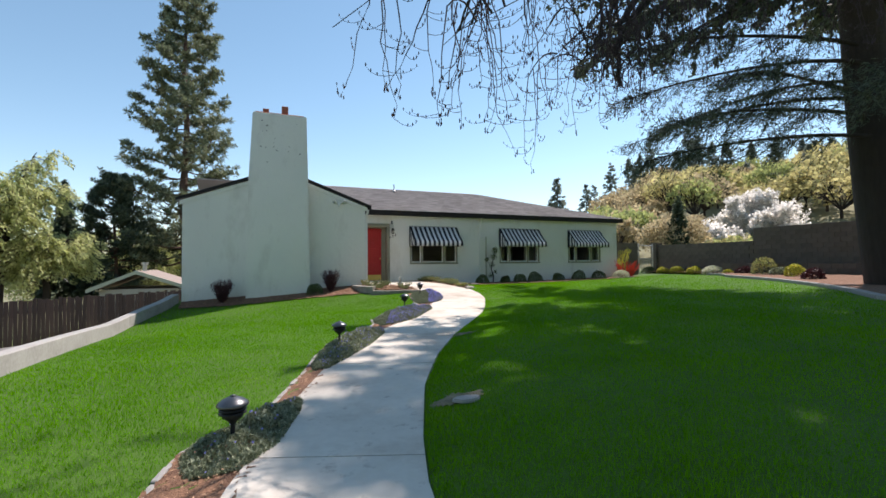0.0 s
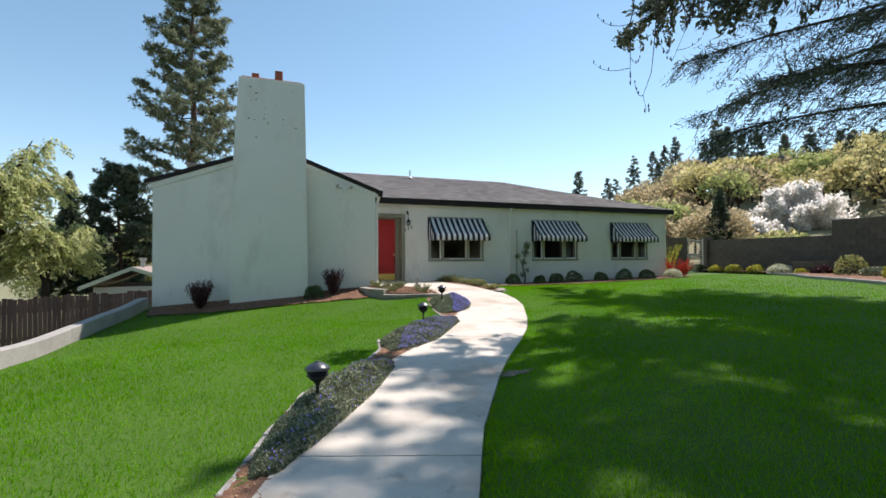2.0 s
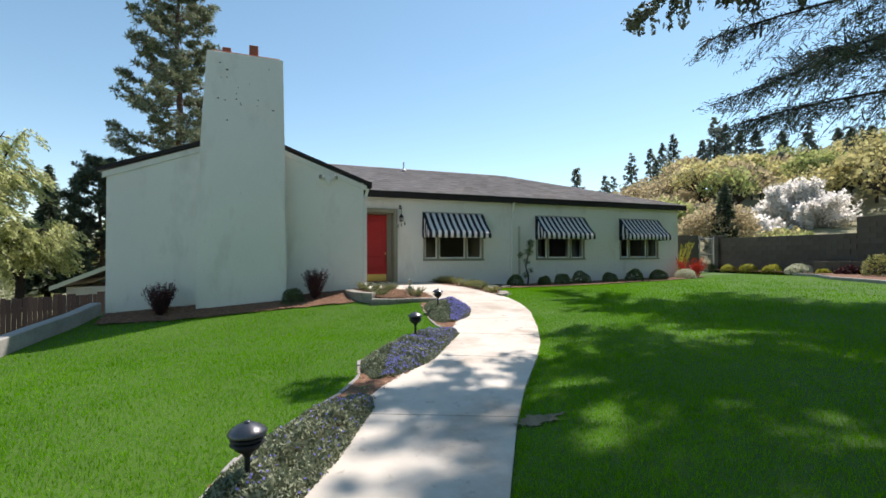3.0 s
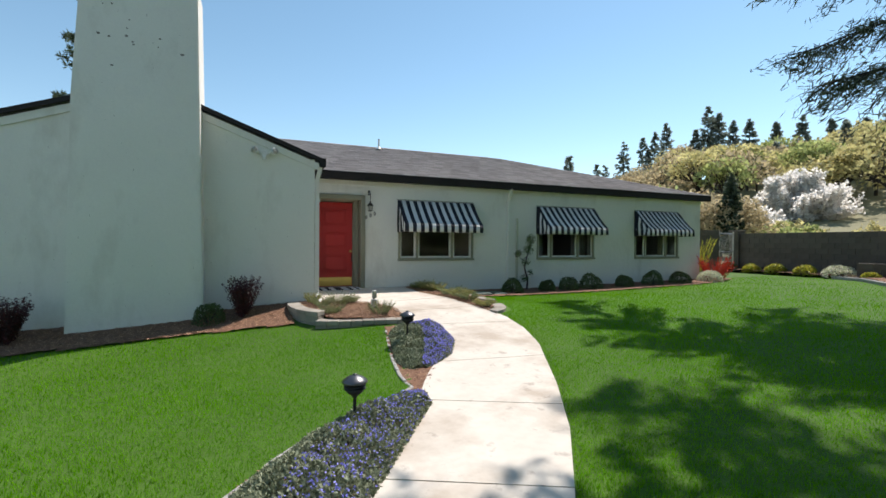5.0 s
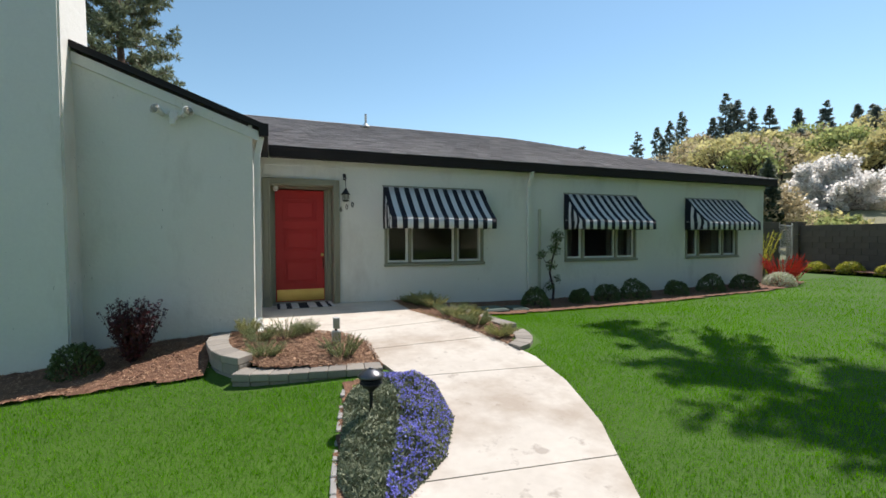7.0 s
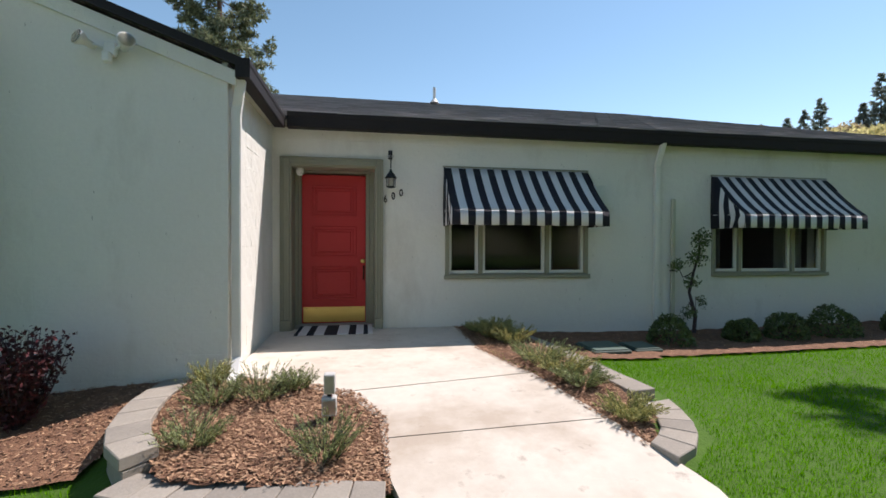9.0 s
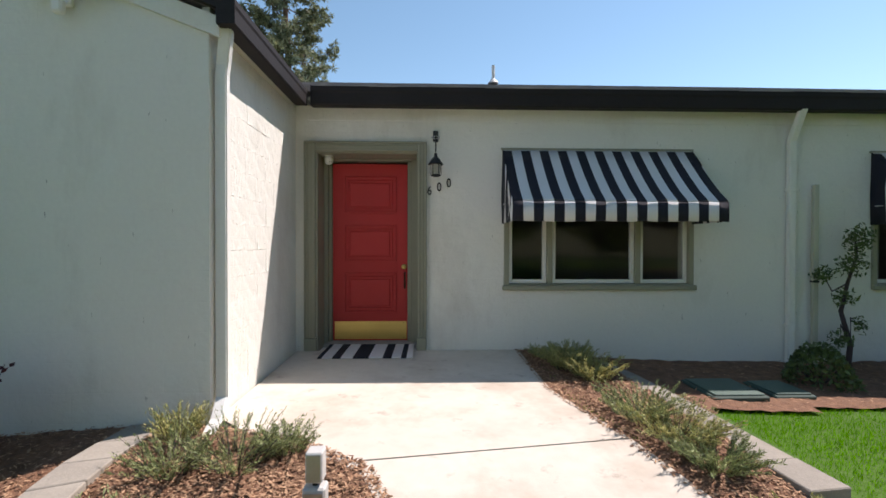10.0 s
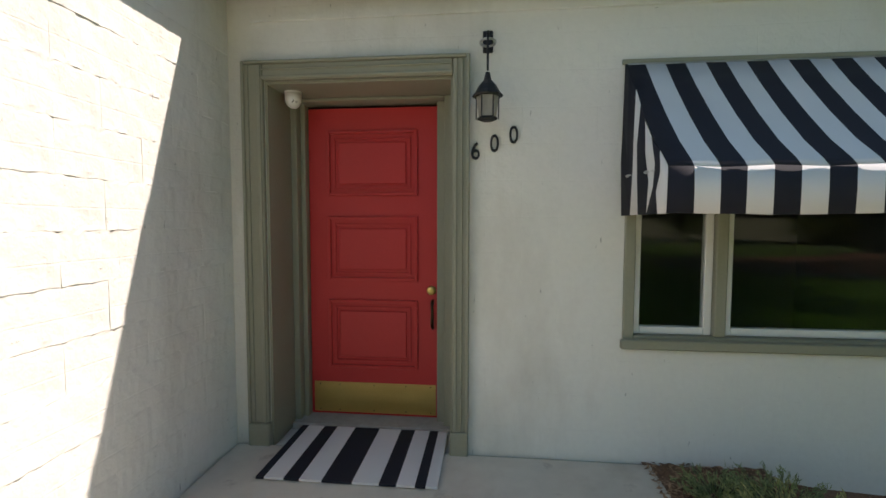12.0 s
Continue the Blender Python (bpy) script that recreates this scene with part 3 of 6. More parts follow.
bmesh.ops.bevel(bm, geom=[e for e in bm.edges if e.verts[0].co.z > -1 and len(e.link_faces) == 2 and e.calc_face_angle(0) > 1 and abs(e.verts[0].co.y - e.verts[1].co.y) > 0.05], offset=0.015, segments=1, affect="EDGES")
tagged(part("low_wall", bm, M_OLDCONC), "weathered low concrete retaining wall beside the lawn", "wall", kind="structure")
bm = bmesh.new()
vs = [bm.verts.new((x, y, -1.78 + 0.02 * (y - 10) + 0.12)) for x, y in ((-3.3, -4), (-2.6, 26.5), (-16, 14.5), (-16, -4))]
bm.faces.new(vs)
tagged(part("driveway", bm, M_ASPHALT), "grey driveway below the low wall", "driveway", kind="structure")


# ---- painted blocks of the sunlit side wall ----
def block_mesh(name, w, d, h, bevel):
    bm = bmesh.new()
    box(bm, -w / 2, w / 2, -d / 2, d / 2, -h / 2, h / 2, bevel=bevel)
    return mesh_of(bm, name)


rng = random.Random(5)
course, length = 0.2, 0.4


def rough_block(name, d, h, seed):
    """A painted-over block: uneven face, with a ragged, slightly overhanging lower lip."""
    g = random.Random(seed)
    nc, nr = (16 if d > 0.3 else 8), 4
    heights = (-0.5, -0.4, 0.0, 0.42, 0.5)
    lip = [max(0.0, g.gauss(0.0003, 0.0016)) for _ in range(nc + 1)]
    open_joint = [max(0.0, g.gauss(0.0, 0.0012)) for _ in range(nc + 1)]
    bm = bmesh.new()
    rows = []
    for j, f in enumerate(heights):
        row = []
        for i in range(nc + 1):
            edge = i in (0, nc)
            x = 0.025 + g.uniform(-0.0012, 0.0012) + (lip[i] if j == 0 else lip[i] * 0.6 if j == 1 else 0) - (0.0012 if edge else 0) - (open_joint[i] if j == nr else 0)
            row.append(bm.verts.new((x, (i / nc - 0.5) * d, f * h + (g.uniform(-0.004, 0.001) if j == 0 else 0))))
        rows.append(row)
    for j in range(nr):
        for i in range(nc):
            bm.faces.new((rows[j][i], rows[j][i + 1], rows[j + 1][i + 1], rows[j + 1][i]))
    back = [bm.verts.new((-0.025, y, z)) for y, z in ((-d / 2, -h / 2), (d / 2, -h / 2), (d / 2, h / 2), (-d / 2, h / 2))]
    bm.faces.new([back[0], back[1]] + rows[0][::-1])
    bm.faces.new([back[2], back[3]] + rows[-1])
    bm.faces.new([back[3], back[0]] + [q[0] for q in rows])
    bm.faces.new([back[1], back[2]] + [q[-1] for q in rows[::-1]])
    bm.faces.new(back[::-1])
    bmesh.ops.recalc_face_normals(bm, faces=bm.faces)
    return mesh_of(bm, name)


wholes = [rough_block("block", length - 0.0005, course - 0.0005, k) for k in range(9)]
halves = [rough_block("half_block", length / 2 - 0.0005, course - 0.0005, 20 + k) for k in range(5)]
for r in range(14):
    y = 15.31 + (length / 2 if r % 2 else 0.0)
    if r % 2:
        o = part("block", rng.choice(halves), M_WALL, wing_side)
        o.location = (3.458 + rng.uniform(-0.001, 0.001), 15.31 + length / 4, 0.72 + course * (r + 0.5))
    while y + length <= 17.19 + 0.35:
        w = min(length, 17.19 - y)
        if w < 0.1:
            break
        o = part("block", rng.choice(wholes if w > 0.35 else halves), M_WALL, wing_side)
        o.location = (3.458 + rng.uniform(-0.0013, 0.0013), y + w / 2, 0.72 + course * (r + 0.5))
        o.rotation_euler = (rng.uniform(-0.002, 0.002), 0, rng.uniform(-0.002, 0.002))
        if w <= 0.35:
            o.scale = (1, w / (length / 2), 1)
        y += length


# ---- windows ----
def window(name, a, b, curtain):
    w = thing(name, "three-light casement window in olive trim with white sashes", "window", (a, Y0, SILL), kind="structure")
    W, H = b - a, HEAD - SILL
    c = 0.055
    part("window_frame", boxes((0, c, -0.025, 0.14, 0, H), (W - c, W, -0.025, 0.14, 0, H), (c, W - c, -0.025, 0.14, H - c, H), (c, W - c, -0.025, 0.14, 0.03, 0.065), bevel=0.004), M_TRIM, w, "olive-grey painted casing")
    part("window_sill", boxes((-0.02, W + 0.02, -0.06, -0.026, -0.005, 0.05), bevel=0.008), M_TRIM, w, "olive-grey projecting sill")
    m1, m2 = 0.24 * W, 0.705 * W
    for m in (m1, m2):
        part("mullion", boxes((m - 0.03, m + 0.03, -0.015, 0.12, 0.066, H - c), bevel=0.005), M_TRIM, w, "olive-grey mullion")
    for x0, x1 in ((c, m1 - 0.03), (m1 + 0.03, m2 - 0.03), (m2 + 0.03, W - c)):
        s = 0.042
        z0, z1 = 0.067, H - c
        sash = part("sash", boxes((x0, x0 + s, 0.02, 0.07, z0, z1), (x1 - s, x1, 0.02, 0.07, z0, z1), (x0 + s, x1 - s, 0.02, 0.07, z0, z0 + s), (x0 + s, x1 - s, 0.02, 0.07, z1 - s, z1), bevel=0.004), M_WHITE, w, "white painted sash")
        pane = part("pane", boxes((x0 + s, x1 - s, 0.04, 0.046, z0 + s, z1 - s)), M_GLASS, sash, "clear window glass")
        pane.visible_shadow = False
    if curtain:
        for x0, x1 in ((0.03, m1 - 0.02), (m2 + 0.05, W - 0.03)):
            bm = bmesh.new()
            n = 40
            rows = [[bm.verts.new((x0 + (x1 - x0) * k / n, 0.38 + 0.03 * math.sin(k * 0.95), z)) for k in range(n + 1)] for z in (-0.6, H + 0.2)]
            for k in range(n):
                bm.faces.new((rows[0][k], rows[0][k + 1], rows[1][k + 1], rows[1][k]))
            bmesh.ops.solidify(bm, geom=bm.faces[:], thickness=0.004)
            cu = part("curtain", bm, M_CURTAIN)
            cu.location = (a, Y0, SILL)
            tagged(cu, "pale sheer curtain hanging behind the window", "curtain", "curtains")
    return w


for k, (a, b) in enumerate(WINDOWS):
    window("window_%d" % (k + 1), a, b, k > 0)

# ---- front door in its deep reveal ----
door = thing("door_1", "closed red three-panel front door with brass kick plate", "door", (3.79, 17.61, 0.83), kind="structure")
W, H = 0.875, 2.08
bm = boxes((0, W, 0, 0.045, 0, H), bevel=0.003)
part("door_leaf", bm, M_RED, door)
for z0, z1 in ((0.33, 0.80), (0.93, 1.36), (1.50, 1.93)):
    bm = bmesh.new()
    x0, x1 = 0.13, W - 0.13
    for inset, y0 in ((0.0, -0.020), (0.045, -0.012)):
        t = 0.022 if not inset else 0.014
        xa, xb, za, zb = x0 + inset, x1 - inset, z0 + inset, z1 - inset
        for s in ((xa, xa + t, za, zb), (xb - t, xb, za, zb), (xa + t, xb - t, za, za + t), (xa + t, xb - t, zb - t, zb)):
            box(bm, s[0], s[1], y0, 0.0, s[2], s[3], bevel=0.003)
    panel = part("panel_moulding", bm, M_RED, door)
    part("panel_field", boxes((x0 + 0.075, x1 - 0.075, -0.010, 0, z0 + 0.075, z1 - 0.075), bevel=0.007), M_RED, door)
kick = part("kick_plate", boxes((0.02, W - 0.01, -0.003, -0.0005, 0.015, 0.225), bevel=0.0008), M_BRASS, door, "polished brass kick plate")
for x in (0.06, 0.2, 0.44, 0.66, 0.83):
    for z in (0.032, 0.208):
        part("screw", lathe([(0.004, 0), (0.004, 0.002)], 8, m=Matrix.Translation((x, -0.003, z)) @ Matrix.Rotation(math.pi / 2, 4, "X")), M_BRONZE, kick)
X90 = Matrix.Rotation(math.pi / 2, 4, "X")
part("deadbolt", lathe([(0.031, 0), (0.031, 0.01), (0.024, 0.02), (0.012, 0.024)], 20, m=Matrix.Translation((0.835, 0, 0.87)) @ X90), M_BRASS, door, "worn brass lock rose")
soup = Soup()
soup.tube([(0.845, -0.005, 0.80), (0.845, -0.04, 0.79), (0.847, -0.055, 0.72), (0.845, -0.045, 0.64), (0.845, -0.005, 0.615)], [0.011, 0.012, 0.010, 0.012, 0.010], 8)
part("pull_handle", soup.mesh("pull_handle"), M_BRONZE, door, "dark bronze pull handle", smooth=True)
part("peephole", lathe([(0.007, 0), (0.006, 0.005)], 12, m=Matrix.Translation((0.44, 0, 1.71)) @ X90), M_BRASS, door)
frame_ob = thing("door_frame", "deep olive-grey painted door surround with plinth blocks", "door frame", (0, 0, 0), kind="structure")
ZT, ZB = 2.965, 0.79
for side, xa, xb in (("l", 3.585, 3.70), ("r", 4.80, 4.885)):
    part("casing", boxes((xa, xb, 17.165, 17.199, ZB + 0.16, ZT + 0.09), bevel=0.004), M_TRIM, frame_ob)
    xo = xa if side == "l" else xb
    part("casing_bead", boxes((xo - 0.009, xo + 0.009, 17.15, 17.199, ZB + 0.16, ZT + 0.108), bevel=0.005), M_TRIM, frame_ob)
    part("plinth_block", boxes((xa - 0.012, xb + 0.008, 17.155, 17.199, ZB - 0.01, ZB + 0.158), bevel=0.006), M_TRIM, frame_ob)
for xa, xb in ((3.612, 3.622), (3.672, 3.694), (4.806, 4.826), (4.848, 4.858)):
    part("casing_step", boxes((xa, xb, 17.153, 17.166, ZB + 0.162, ZT + 0.085), bevel=0.004), M_TRIM, frame_ob)
for za, zb in ((ZT + 0.006, ZT + 0.024), (ZT + 0.055, ZT + 0.064)):
    part("casing_step", boxes((3.70, 4.80, 17.153, 17.166, za, zb), bevel=0.004), M_TRIM, frame_ob)
part("head_casing", boxes((3.703, 4.797, 17.165, 17.199, ZT, ZT + 0.09), bevel=0.004), M_TRIM, frame_ob)
part("casing_bead", boxes((3.596, 4.874, 17.15, 17.199, ZT + 0.091, ZT + 0.109), bevel=0.005), M_TRIM, frame_ob)
for xa, xb in ((3.70, 3.715), (4.785, 4.80)):
    part("reveal_board", boxes((xa, xb, 17.201, 17.66, ZB, ZT)), M_TRIM, frame_ob)
part("reveal_head", boxes((3.715, 4.785, 17.201, 17.66, ZT - 0.015, ZT)), M_TRIM, frame_ob)
for xa, xb in ((3.715, 3.755), (4.72, 4.785)):
    part("door_stop", boxes((xa, xb, 17.50, 17.655, ZB, ZT - 0.016), bevel=0.004), M_TRIM, frame_ob)
for xa, xb in ((3.756, 3.787), (4.668, 4.719)):
    part("jamb", boxes((xa, xb, 17.56, 17.655, ZB, 2.93), bevel=0.004), M_TRIM, frame_ob)
part("door_stop", boxes((3.756, 4.719, 17.50, 17.655, 2.931, ZT - 0.016), bevel=0.004), M_TRIM, frame_ob)
part("threshold", boxes((3.716, 4.784, 17.45, 17.68, 0.76, 0.826), bevel=0.006), M_OLDCONC, frame_ob, "worn concrete threshold")

# ---- doormat ----
mat_ob = thing("doormat", "black and white striped woven doormat before the red door", "doormat", (3.80, 16.82, 0.815))
cuts = [0, 0.045, 0.15, 0.235, 0.355, 0.515, 0.655, 0.745, 0.84, 0.895, 0.955]
for k, (a, b) in enumerate(zip(cuts, cuts[1:])):
    part("stripe", boxes((a, b, 0, 0.6, 0, 0.012)), M_CANVAS if k % 2 else M_NAVY, mat_ob, "white stripe" if k % 2 else "black stripe")


# ---- awnings ----
def awning(a, b, seed):
    r = random.Random(seed)
    aw = thing("awning", "navy and white striped canvas window awning", "awning", (a, Y0, 0), "awnings over the front windows")
    W, n = b - a, 21
    prof = [(-0.012, 3.0), (-0.155, 2.835), (-0.325, 2.655), (-0.48, 2.505), (-0.60, 2.41), (-0.632, 2.378)]

    def cloth(name, rows, mats, label=""):
        bm = bmesh.new()
        for k, (left, right) in enumerate(rows):
            vl, vr = [bm.verts.new(p) for p in left], [bm.verts.new(p) for p in right]
            for j in range(len(vl) - 1):
                f = bm.faces.new((vl[j], vr[j], vr[j + 1], vl[j + 1]))
                f.material_index = mats[k]
                f.smooth = True
        bmesh.ops.remove_doubles(bm, verts=bm.verts, dist=0.0005)
        bmesh.ops.recalc_face_normals(bm, faces=bm.faces)
        bmesh.ops.solidify(bm, geom=bm.faces[:], thickness=0.003)
        part(name, bm, [M_NAVY, M_CANVAS], aw, label)

    xs = [W * k / n for k in range(n + 1)]
    sag = [0.004 * math.sin(k * 1.7 + seed) for k in range(n + 1)]
    top = [[(xs[k], y, z + sag[k] * (0.3 + j * 0.14)) for j, (y, z) in enumerate(prof)] for k in range(n + 1)]
    cloth("canopy", list(zip(top, top[1:])), [k % 2 for k in range(n)])
    wob = [r.uniform(-0.008, 0.008) for _ in range(n + 1)]
    drop = [[(xs[k], -0.632, 2.378 + sag[k]), (xs[k] + wob[k] * 0.5, -0.635 + wob[k] * 0.5, 2.28), (xs[k] + wob[k], -0.633 + wob[k] * 1.4, 2.184 + abs(wob[k]))] for k in range(n + 1)]
    cloth("valance", list(zip(drop, drop[1:])), [k % 2 for k in range(n)])
    for x, s in ((0.0, -1), (W, 1)):
        ys = [-0.632 * k / 7 for k in range(8)]
        side = []
        for k, y in enumerate(ys):
            y = min(y, -0.012)
            zt = float(np.interp(-y, [-p[0] for p in prof], [p[1] for p in prof]))
            col = []
            for f in (0, 0.35, 0.65, 1):
                z = zt + (2.19 - zt) * f
                col.append((x + s * 0.018 * math.sin(k * 2.1 + f * 3) * f, y - (0.02 * math.sin(f * 6 + k) if 0 < k < 7 else 0), z))
            side.append(col)
        cloth("side_curtain", list(zip(side, side[1:])), [(k + 1) % 2 if k else 0 for k in range(7)])
    soup = Soup()
    for p, q in (((0.01, -0.02, 2.40), (0.01, -0.617, 2.375)), ((W - 0.01, -0.02, 2.40), (W - 0.01, -0.617, 2.375)), ((0.01, -0.62, 2.37), (W - 0.01, -0.62, 2.37)), ((0.01, -0.015, 2.99), (W - 0.01, -0.015, 2.99))):
        soup.tube([p, tuple((u + v) / 2 for u, v in zip(p, q)), q], [0.009] * 3, 6)
    part("awning_frame", soup.mesh("awning_frame"), M_STEEL, aw, "thin metal tube frame")
    part("head_rail", boxes((-0.015, W + 0.015, -0.02, -0.002, 2.995, 3.02), bevel=0.003), M_TRIM, aw, "olive head rail")


for k, (a, b) in enumerate(WINDOWS):
    awning(a - 0.02, b - 0.02, k + 1)

# ---- wall lantern, number, camera, floodlight ----
lan = thing("wall_lantern", "dark metal coach lantern hanging from a wall bracket", "wall lamp", (4.99, Y0, 2.68))
part("back_plate", boxes((-0.028, 0.028, -0.016, -0.001, 0.40, 0.52), bevel=0.006), M_BLACK, lan)
soup = Soup()
soup.tube([(0, -0.01, 0.47), (0, -0.07, 0.49), (0, -0.13, 0.46), (0, -0.15, 0.40), (0, -0.15, 0.26)], [0.010, 0.009, 0.008, 0.007, 0.006], 8)
part("arm", soup.mesh("arm"), M_BLACK, lan, smooth=True)
soup = Soup()
a = np.linspace(0, 2 * np.pi, 17)
soup.tube(np.stack([0.04 * np.cos(a), -0.08 + 0.055 * np.sin(a), np.full(17, 0.43)], -1), [0.006] * 17, 6)
part("scroll_ring", soup.mesh("scroll_ring"), M_STEEL, lan, "pewter scroll ring", smooth=True)
part("lantern_roof", lathe([(0.078, 0.125), (0.081, 0.133), (0.062, 0.155), (0.045, 0.185), (0.02, 0.212), (0.012, 0.25)], 8, at=(0, -0.15, 0)), M_BLACK, lan)
part("lantern_glass", lathe([(0.045, 0.02), (0.06, 0.126)], 6, at=(0, -0.15, 0)), M_SEED, lan, "pale seeded glass")
bm = bmesh.new()
for k in range(6):
    t = k * math.pi / 3
    box(bm, -0.003, 0.003, -0.003, 0.003, 0.01, 0.13, m=Matrix.Translation((0.058 * math.cos(t), -0.15 + 0.058 * math.sin(t), 0)))
part("cage", bm, M_BLACK, lan)
part("lantern_base", lathe([(0.03, 0.0), (0.052, 0.008), (0.052, 0.02), (0.04, 0.024)], 6, at=(0, -0.15, 0)), M_BLACK, lan)

for ch, x, z in (("6", 4.925, 2.505), ("0", 5.03, 2.545), ("0", 5.135, 2.59)):
    cu = bpy.data.curves.new("digit", "FONT")
    cu.body, cu.size, cu.extrude, cu.bevel_depth, cu.align_x = ch, 0.135, 0.006, 0.001, "CENTER"
    cu.materials.append(M_BLACK)
    o = new("house_number", cu)
    o.location, o.rotation_euler, o.scale = (x, Y0 - 0.008, z), (math.pi / 2, 0, 0), (0.8, 1, 1)
    tagged(o, "black metal house number %s on the wall" % ch, "house number", "house number digits")

cc = thing("security_camera", "white dome security camera under the door head", "camera", (3.80, 17.36, 2.97))
part("mount", lathe([(0.05, -0.03), (0.055, 0.0)], 20), M_WHITE, cc)
part("housing", lathe([(0.02, -0.115), (0.038, -0.10), (0.048, -0.075), (0.05, -0.03)], 20), M_WHITE, cc, smooth=True)
part("lens", lathe([(0.014, 0), (0.013, 0.006)], 14, m=Matrix.Translation((0.008, -0.037, -0.078)) @ Matrix.Rotation(1.75, 4, "X")), M_BLACK, cc, "black lens")
part("lens", lathe([(0.010, 0), (0.009, 0.005)], 14, m=Matrix.Translation((0.03, -0.026, -0.085)) @ Matrix.Rotation(1.75, 4, "X") @ Matrix.Rotation(0.7, 4, "Y")), M_STEEL, cc, "grey infrared window")

fl = thing("floodlight", "white twin-head floodlight with sensor on the gable", "floodlight", (2.58, 15.3, 3.55))
part("box", boxes((-0.05, 0.05, -0.045, -0.001, -0.06, 0.06), bevel=0.01), M_WHITE, fl)
part("sensor", boxes((-0.035, 0.035, -0.10, -0.046, -0.13, -0.04), bevel=0.012), M_WHITE, fl, "motion sensor")
for s in (-1, 1):
    m = Matrix.Translation((s * 0.16, -0.12, 0.03)) @ Matrix.Rotation(s * 0.55, 4, "Z") @ Matrix.Rotation(math.pi / 2 - 0.25, 4, "X")
    head = part("lamp_head", lathe([(0.028, -0.10), (0.035, -0.03), (0.062, 0.02), (0.066, 0.04)], 20, m=m), M_WHITE, fl, smooth=True)
    part("lamp_lens", lathe([(0.058, 0.041), (0.05, 0.046)], 20, m=m), M_LENS, head, "frosted lens")
    soup = Soup()
    soup.tube([(s * 0.04, -0.03, 0.0), (s * 0.09, -0.07, 0.01), (s * 0.15, -0.09, 0.03)], [0.012] * 3, 8)
    part("knuckle", soup.mesh("knuckle"), M_WHITE, fl)


# ---- downpipes ----
def downpipe(x, y, pts, z0, label, mat, straps=(0.5, 2.0)):
    d = thing("downpipe", label, "downpipe", (x, y, z0))
    bm = bmesh.new()
    prev = None
    w, t = 0.04, 0.03
    for dx, dy, dz in pts:
        ring = [bm.verts.new((dx + u, dy + v, dz)) for u, v in ((-w, -t), (w, -t), (w, t), (-w, t))]
        if prev:
            for k in range(4):
                bm.faces.new((prev[k], prev[(k + 1) % 4], ring[(k + 1) % 4], ring[k]))
        else:
            bm.faces.new(ring[::-1])
        prev = ring
    bm.faces.new(prev)
    bmesh.ops.recalc_face_normals(bm, faces=bm.faces)
    bmesh.ops.bevel(bm, geom=[e for e in bm.edges if abs(e.verts[0].co.z - e.verts[1].co.z) > 0.02], offset=0.008, segments=2, affect="EDGES")
    part("pipe", bm, mat, d)
    for z in straps:
        part("strap", boxes((-w - 0.012, w + 0.012, -t - 0.004, t + 0.004, z, z + 0.03), bevel=0.002), mat, d)
    return d


downpipe(8.93, 17.16, [(0, 0, 0), (0, 0, 2.55), (0, -0.03, 2.62), (0, -0.12, 2.8), (0, -0.15, 2.86)], 0.56, "sage painted metal downpipe on the front wall", M_WALL)
downpipe(3.535, 15.37, [(0.03, -0.36, 0.0), (0.02, -0.12, 0.10), (0, 0, 0.2), (0, 0, 2.35), (0.01, 0, 2.42), (0.05, -0.05, 2.6), (0.055, -0.06, 2.66)], 0.74, "white painted downpipe at the corner of the wing", M_WHITE, ())
# roof vent pipe
vent = thing("roof_vent", "white plumbing vent pipe on the shingled roof", "vent pipe", (6.1, 20.6, 4.95))
part("pipe", lathe([(0.03, 0), (0.03, 0.33)], 12), M_WHITE, vent)
part("flashing", lathe([(0.10, 0.0), (0.08, 0.03), (0.034, 0.09)], 12), M_WHITE, vent)
# wooden stake by the wall shrub
st = thing("stake", "weathered wooden stake tied beside the wall shrub", "stake", (9.19, 17.14, 0.55))
part("post", boxes((-0.03, 0.03, -0.02, 0.02, -0.1, 2.08), bevel=0.005), M_SOFFIT, st)
part("tie", boxes((-0.034, 0.034, -0.024, 0.024, 1.0, 1.02)), M_BLACK, st)


# ---- planting beds ----
def inside(poly, x, y):
    x, y = np.asarray(x), np.asarray(y)
    hit = np.zeros(x.shape, dtype=bool)
    n = len(poly)
    for k in range(n):
        (xa, ya), (xb, yb) = poly[k], poly[(k + 1) % n]
        cross = ((ya > y) != (yb > y)) & (x < (xb - xa) * (y - ya) / (yb - ya + 1e-12) + xa)
        hit ^= cross
    return hit


OUTER_Y = [1.6, 2.8, 3.6, 4.3, 5.5, 6.2, 7.2, 8.3, 8.7, 9.4, 10.0, 10.6, 10.78, 11.1, 11.9, 13.3]
OUTER_X = [-0.72, -0.66, -0.5, 0.08, 0.5, 0.7, 1.05, 1.9, 2.12, 2.25, 2.75, 3.72, 3.97, 3.94, 4.06, 4.35]
strip = [(float(np.interp(y, OUTER_Y, OUTER_X)), y) for y in np.arange(1.6, 13.31, 0.1)]
strip += [(float(np.interp(y, LEFT_Y, LEFT_X)) + 0.06, y) for y in np.arange(13.3, 1.59, -0.1)]
RIGHT_BED = [(5.86, 17.19), (6.5, 17.19), (6.66, 16.3), (6.72, 15.3), (6.78, 14.4), (6.75, 14.1), (6.55, 13.75), (6.42, 13.7), (6.38, 14.0), (6.15, 14.85), (5.86, 15.9)]
PLANTER = [(3.2, 15.29), (3.2, 14.5), (3.3, 14.1), (3.5, 13.85), (3.6, 13.7), (4.8, 13.5), (4.82, 14.3), (4.62, 14.74), (4.15, 15.05), (3.52, 15.25)]
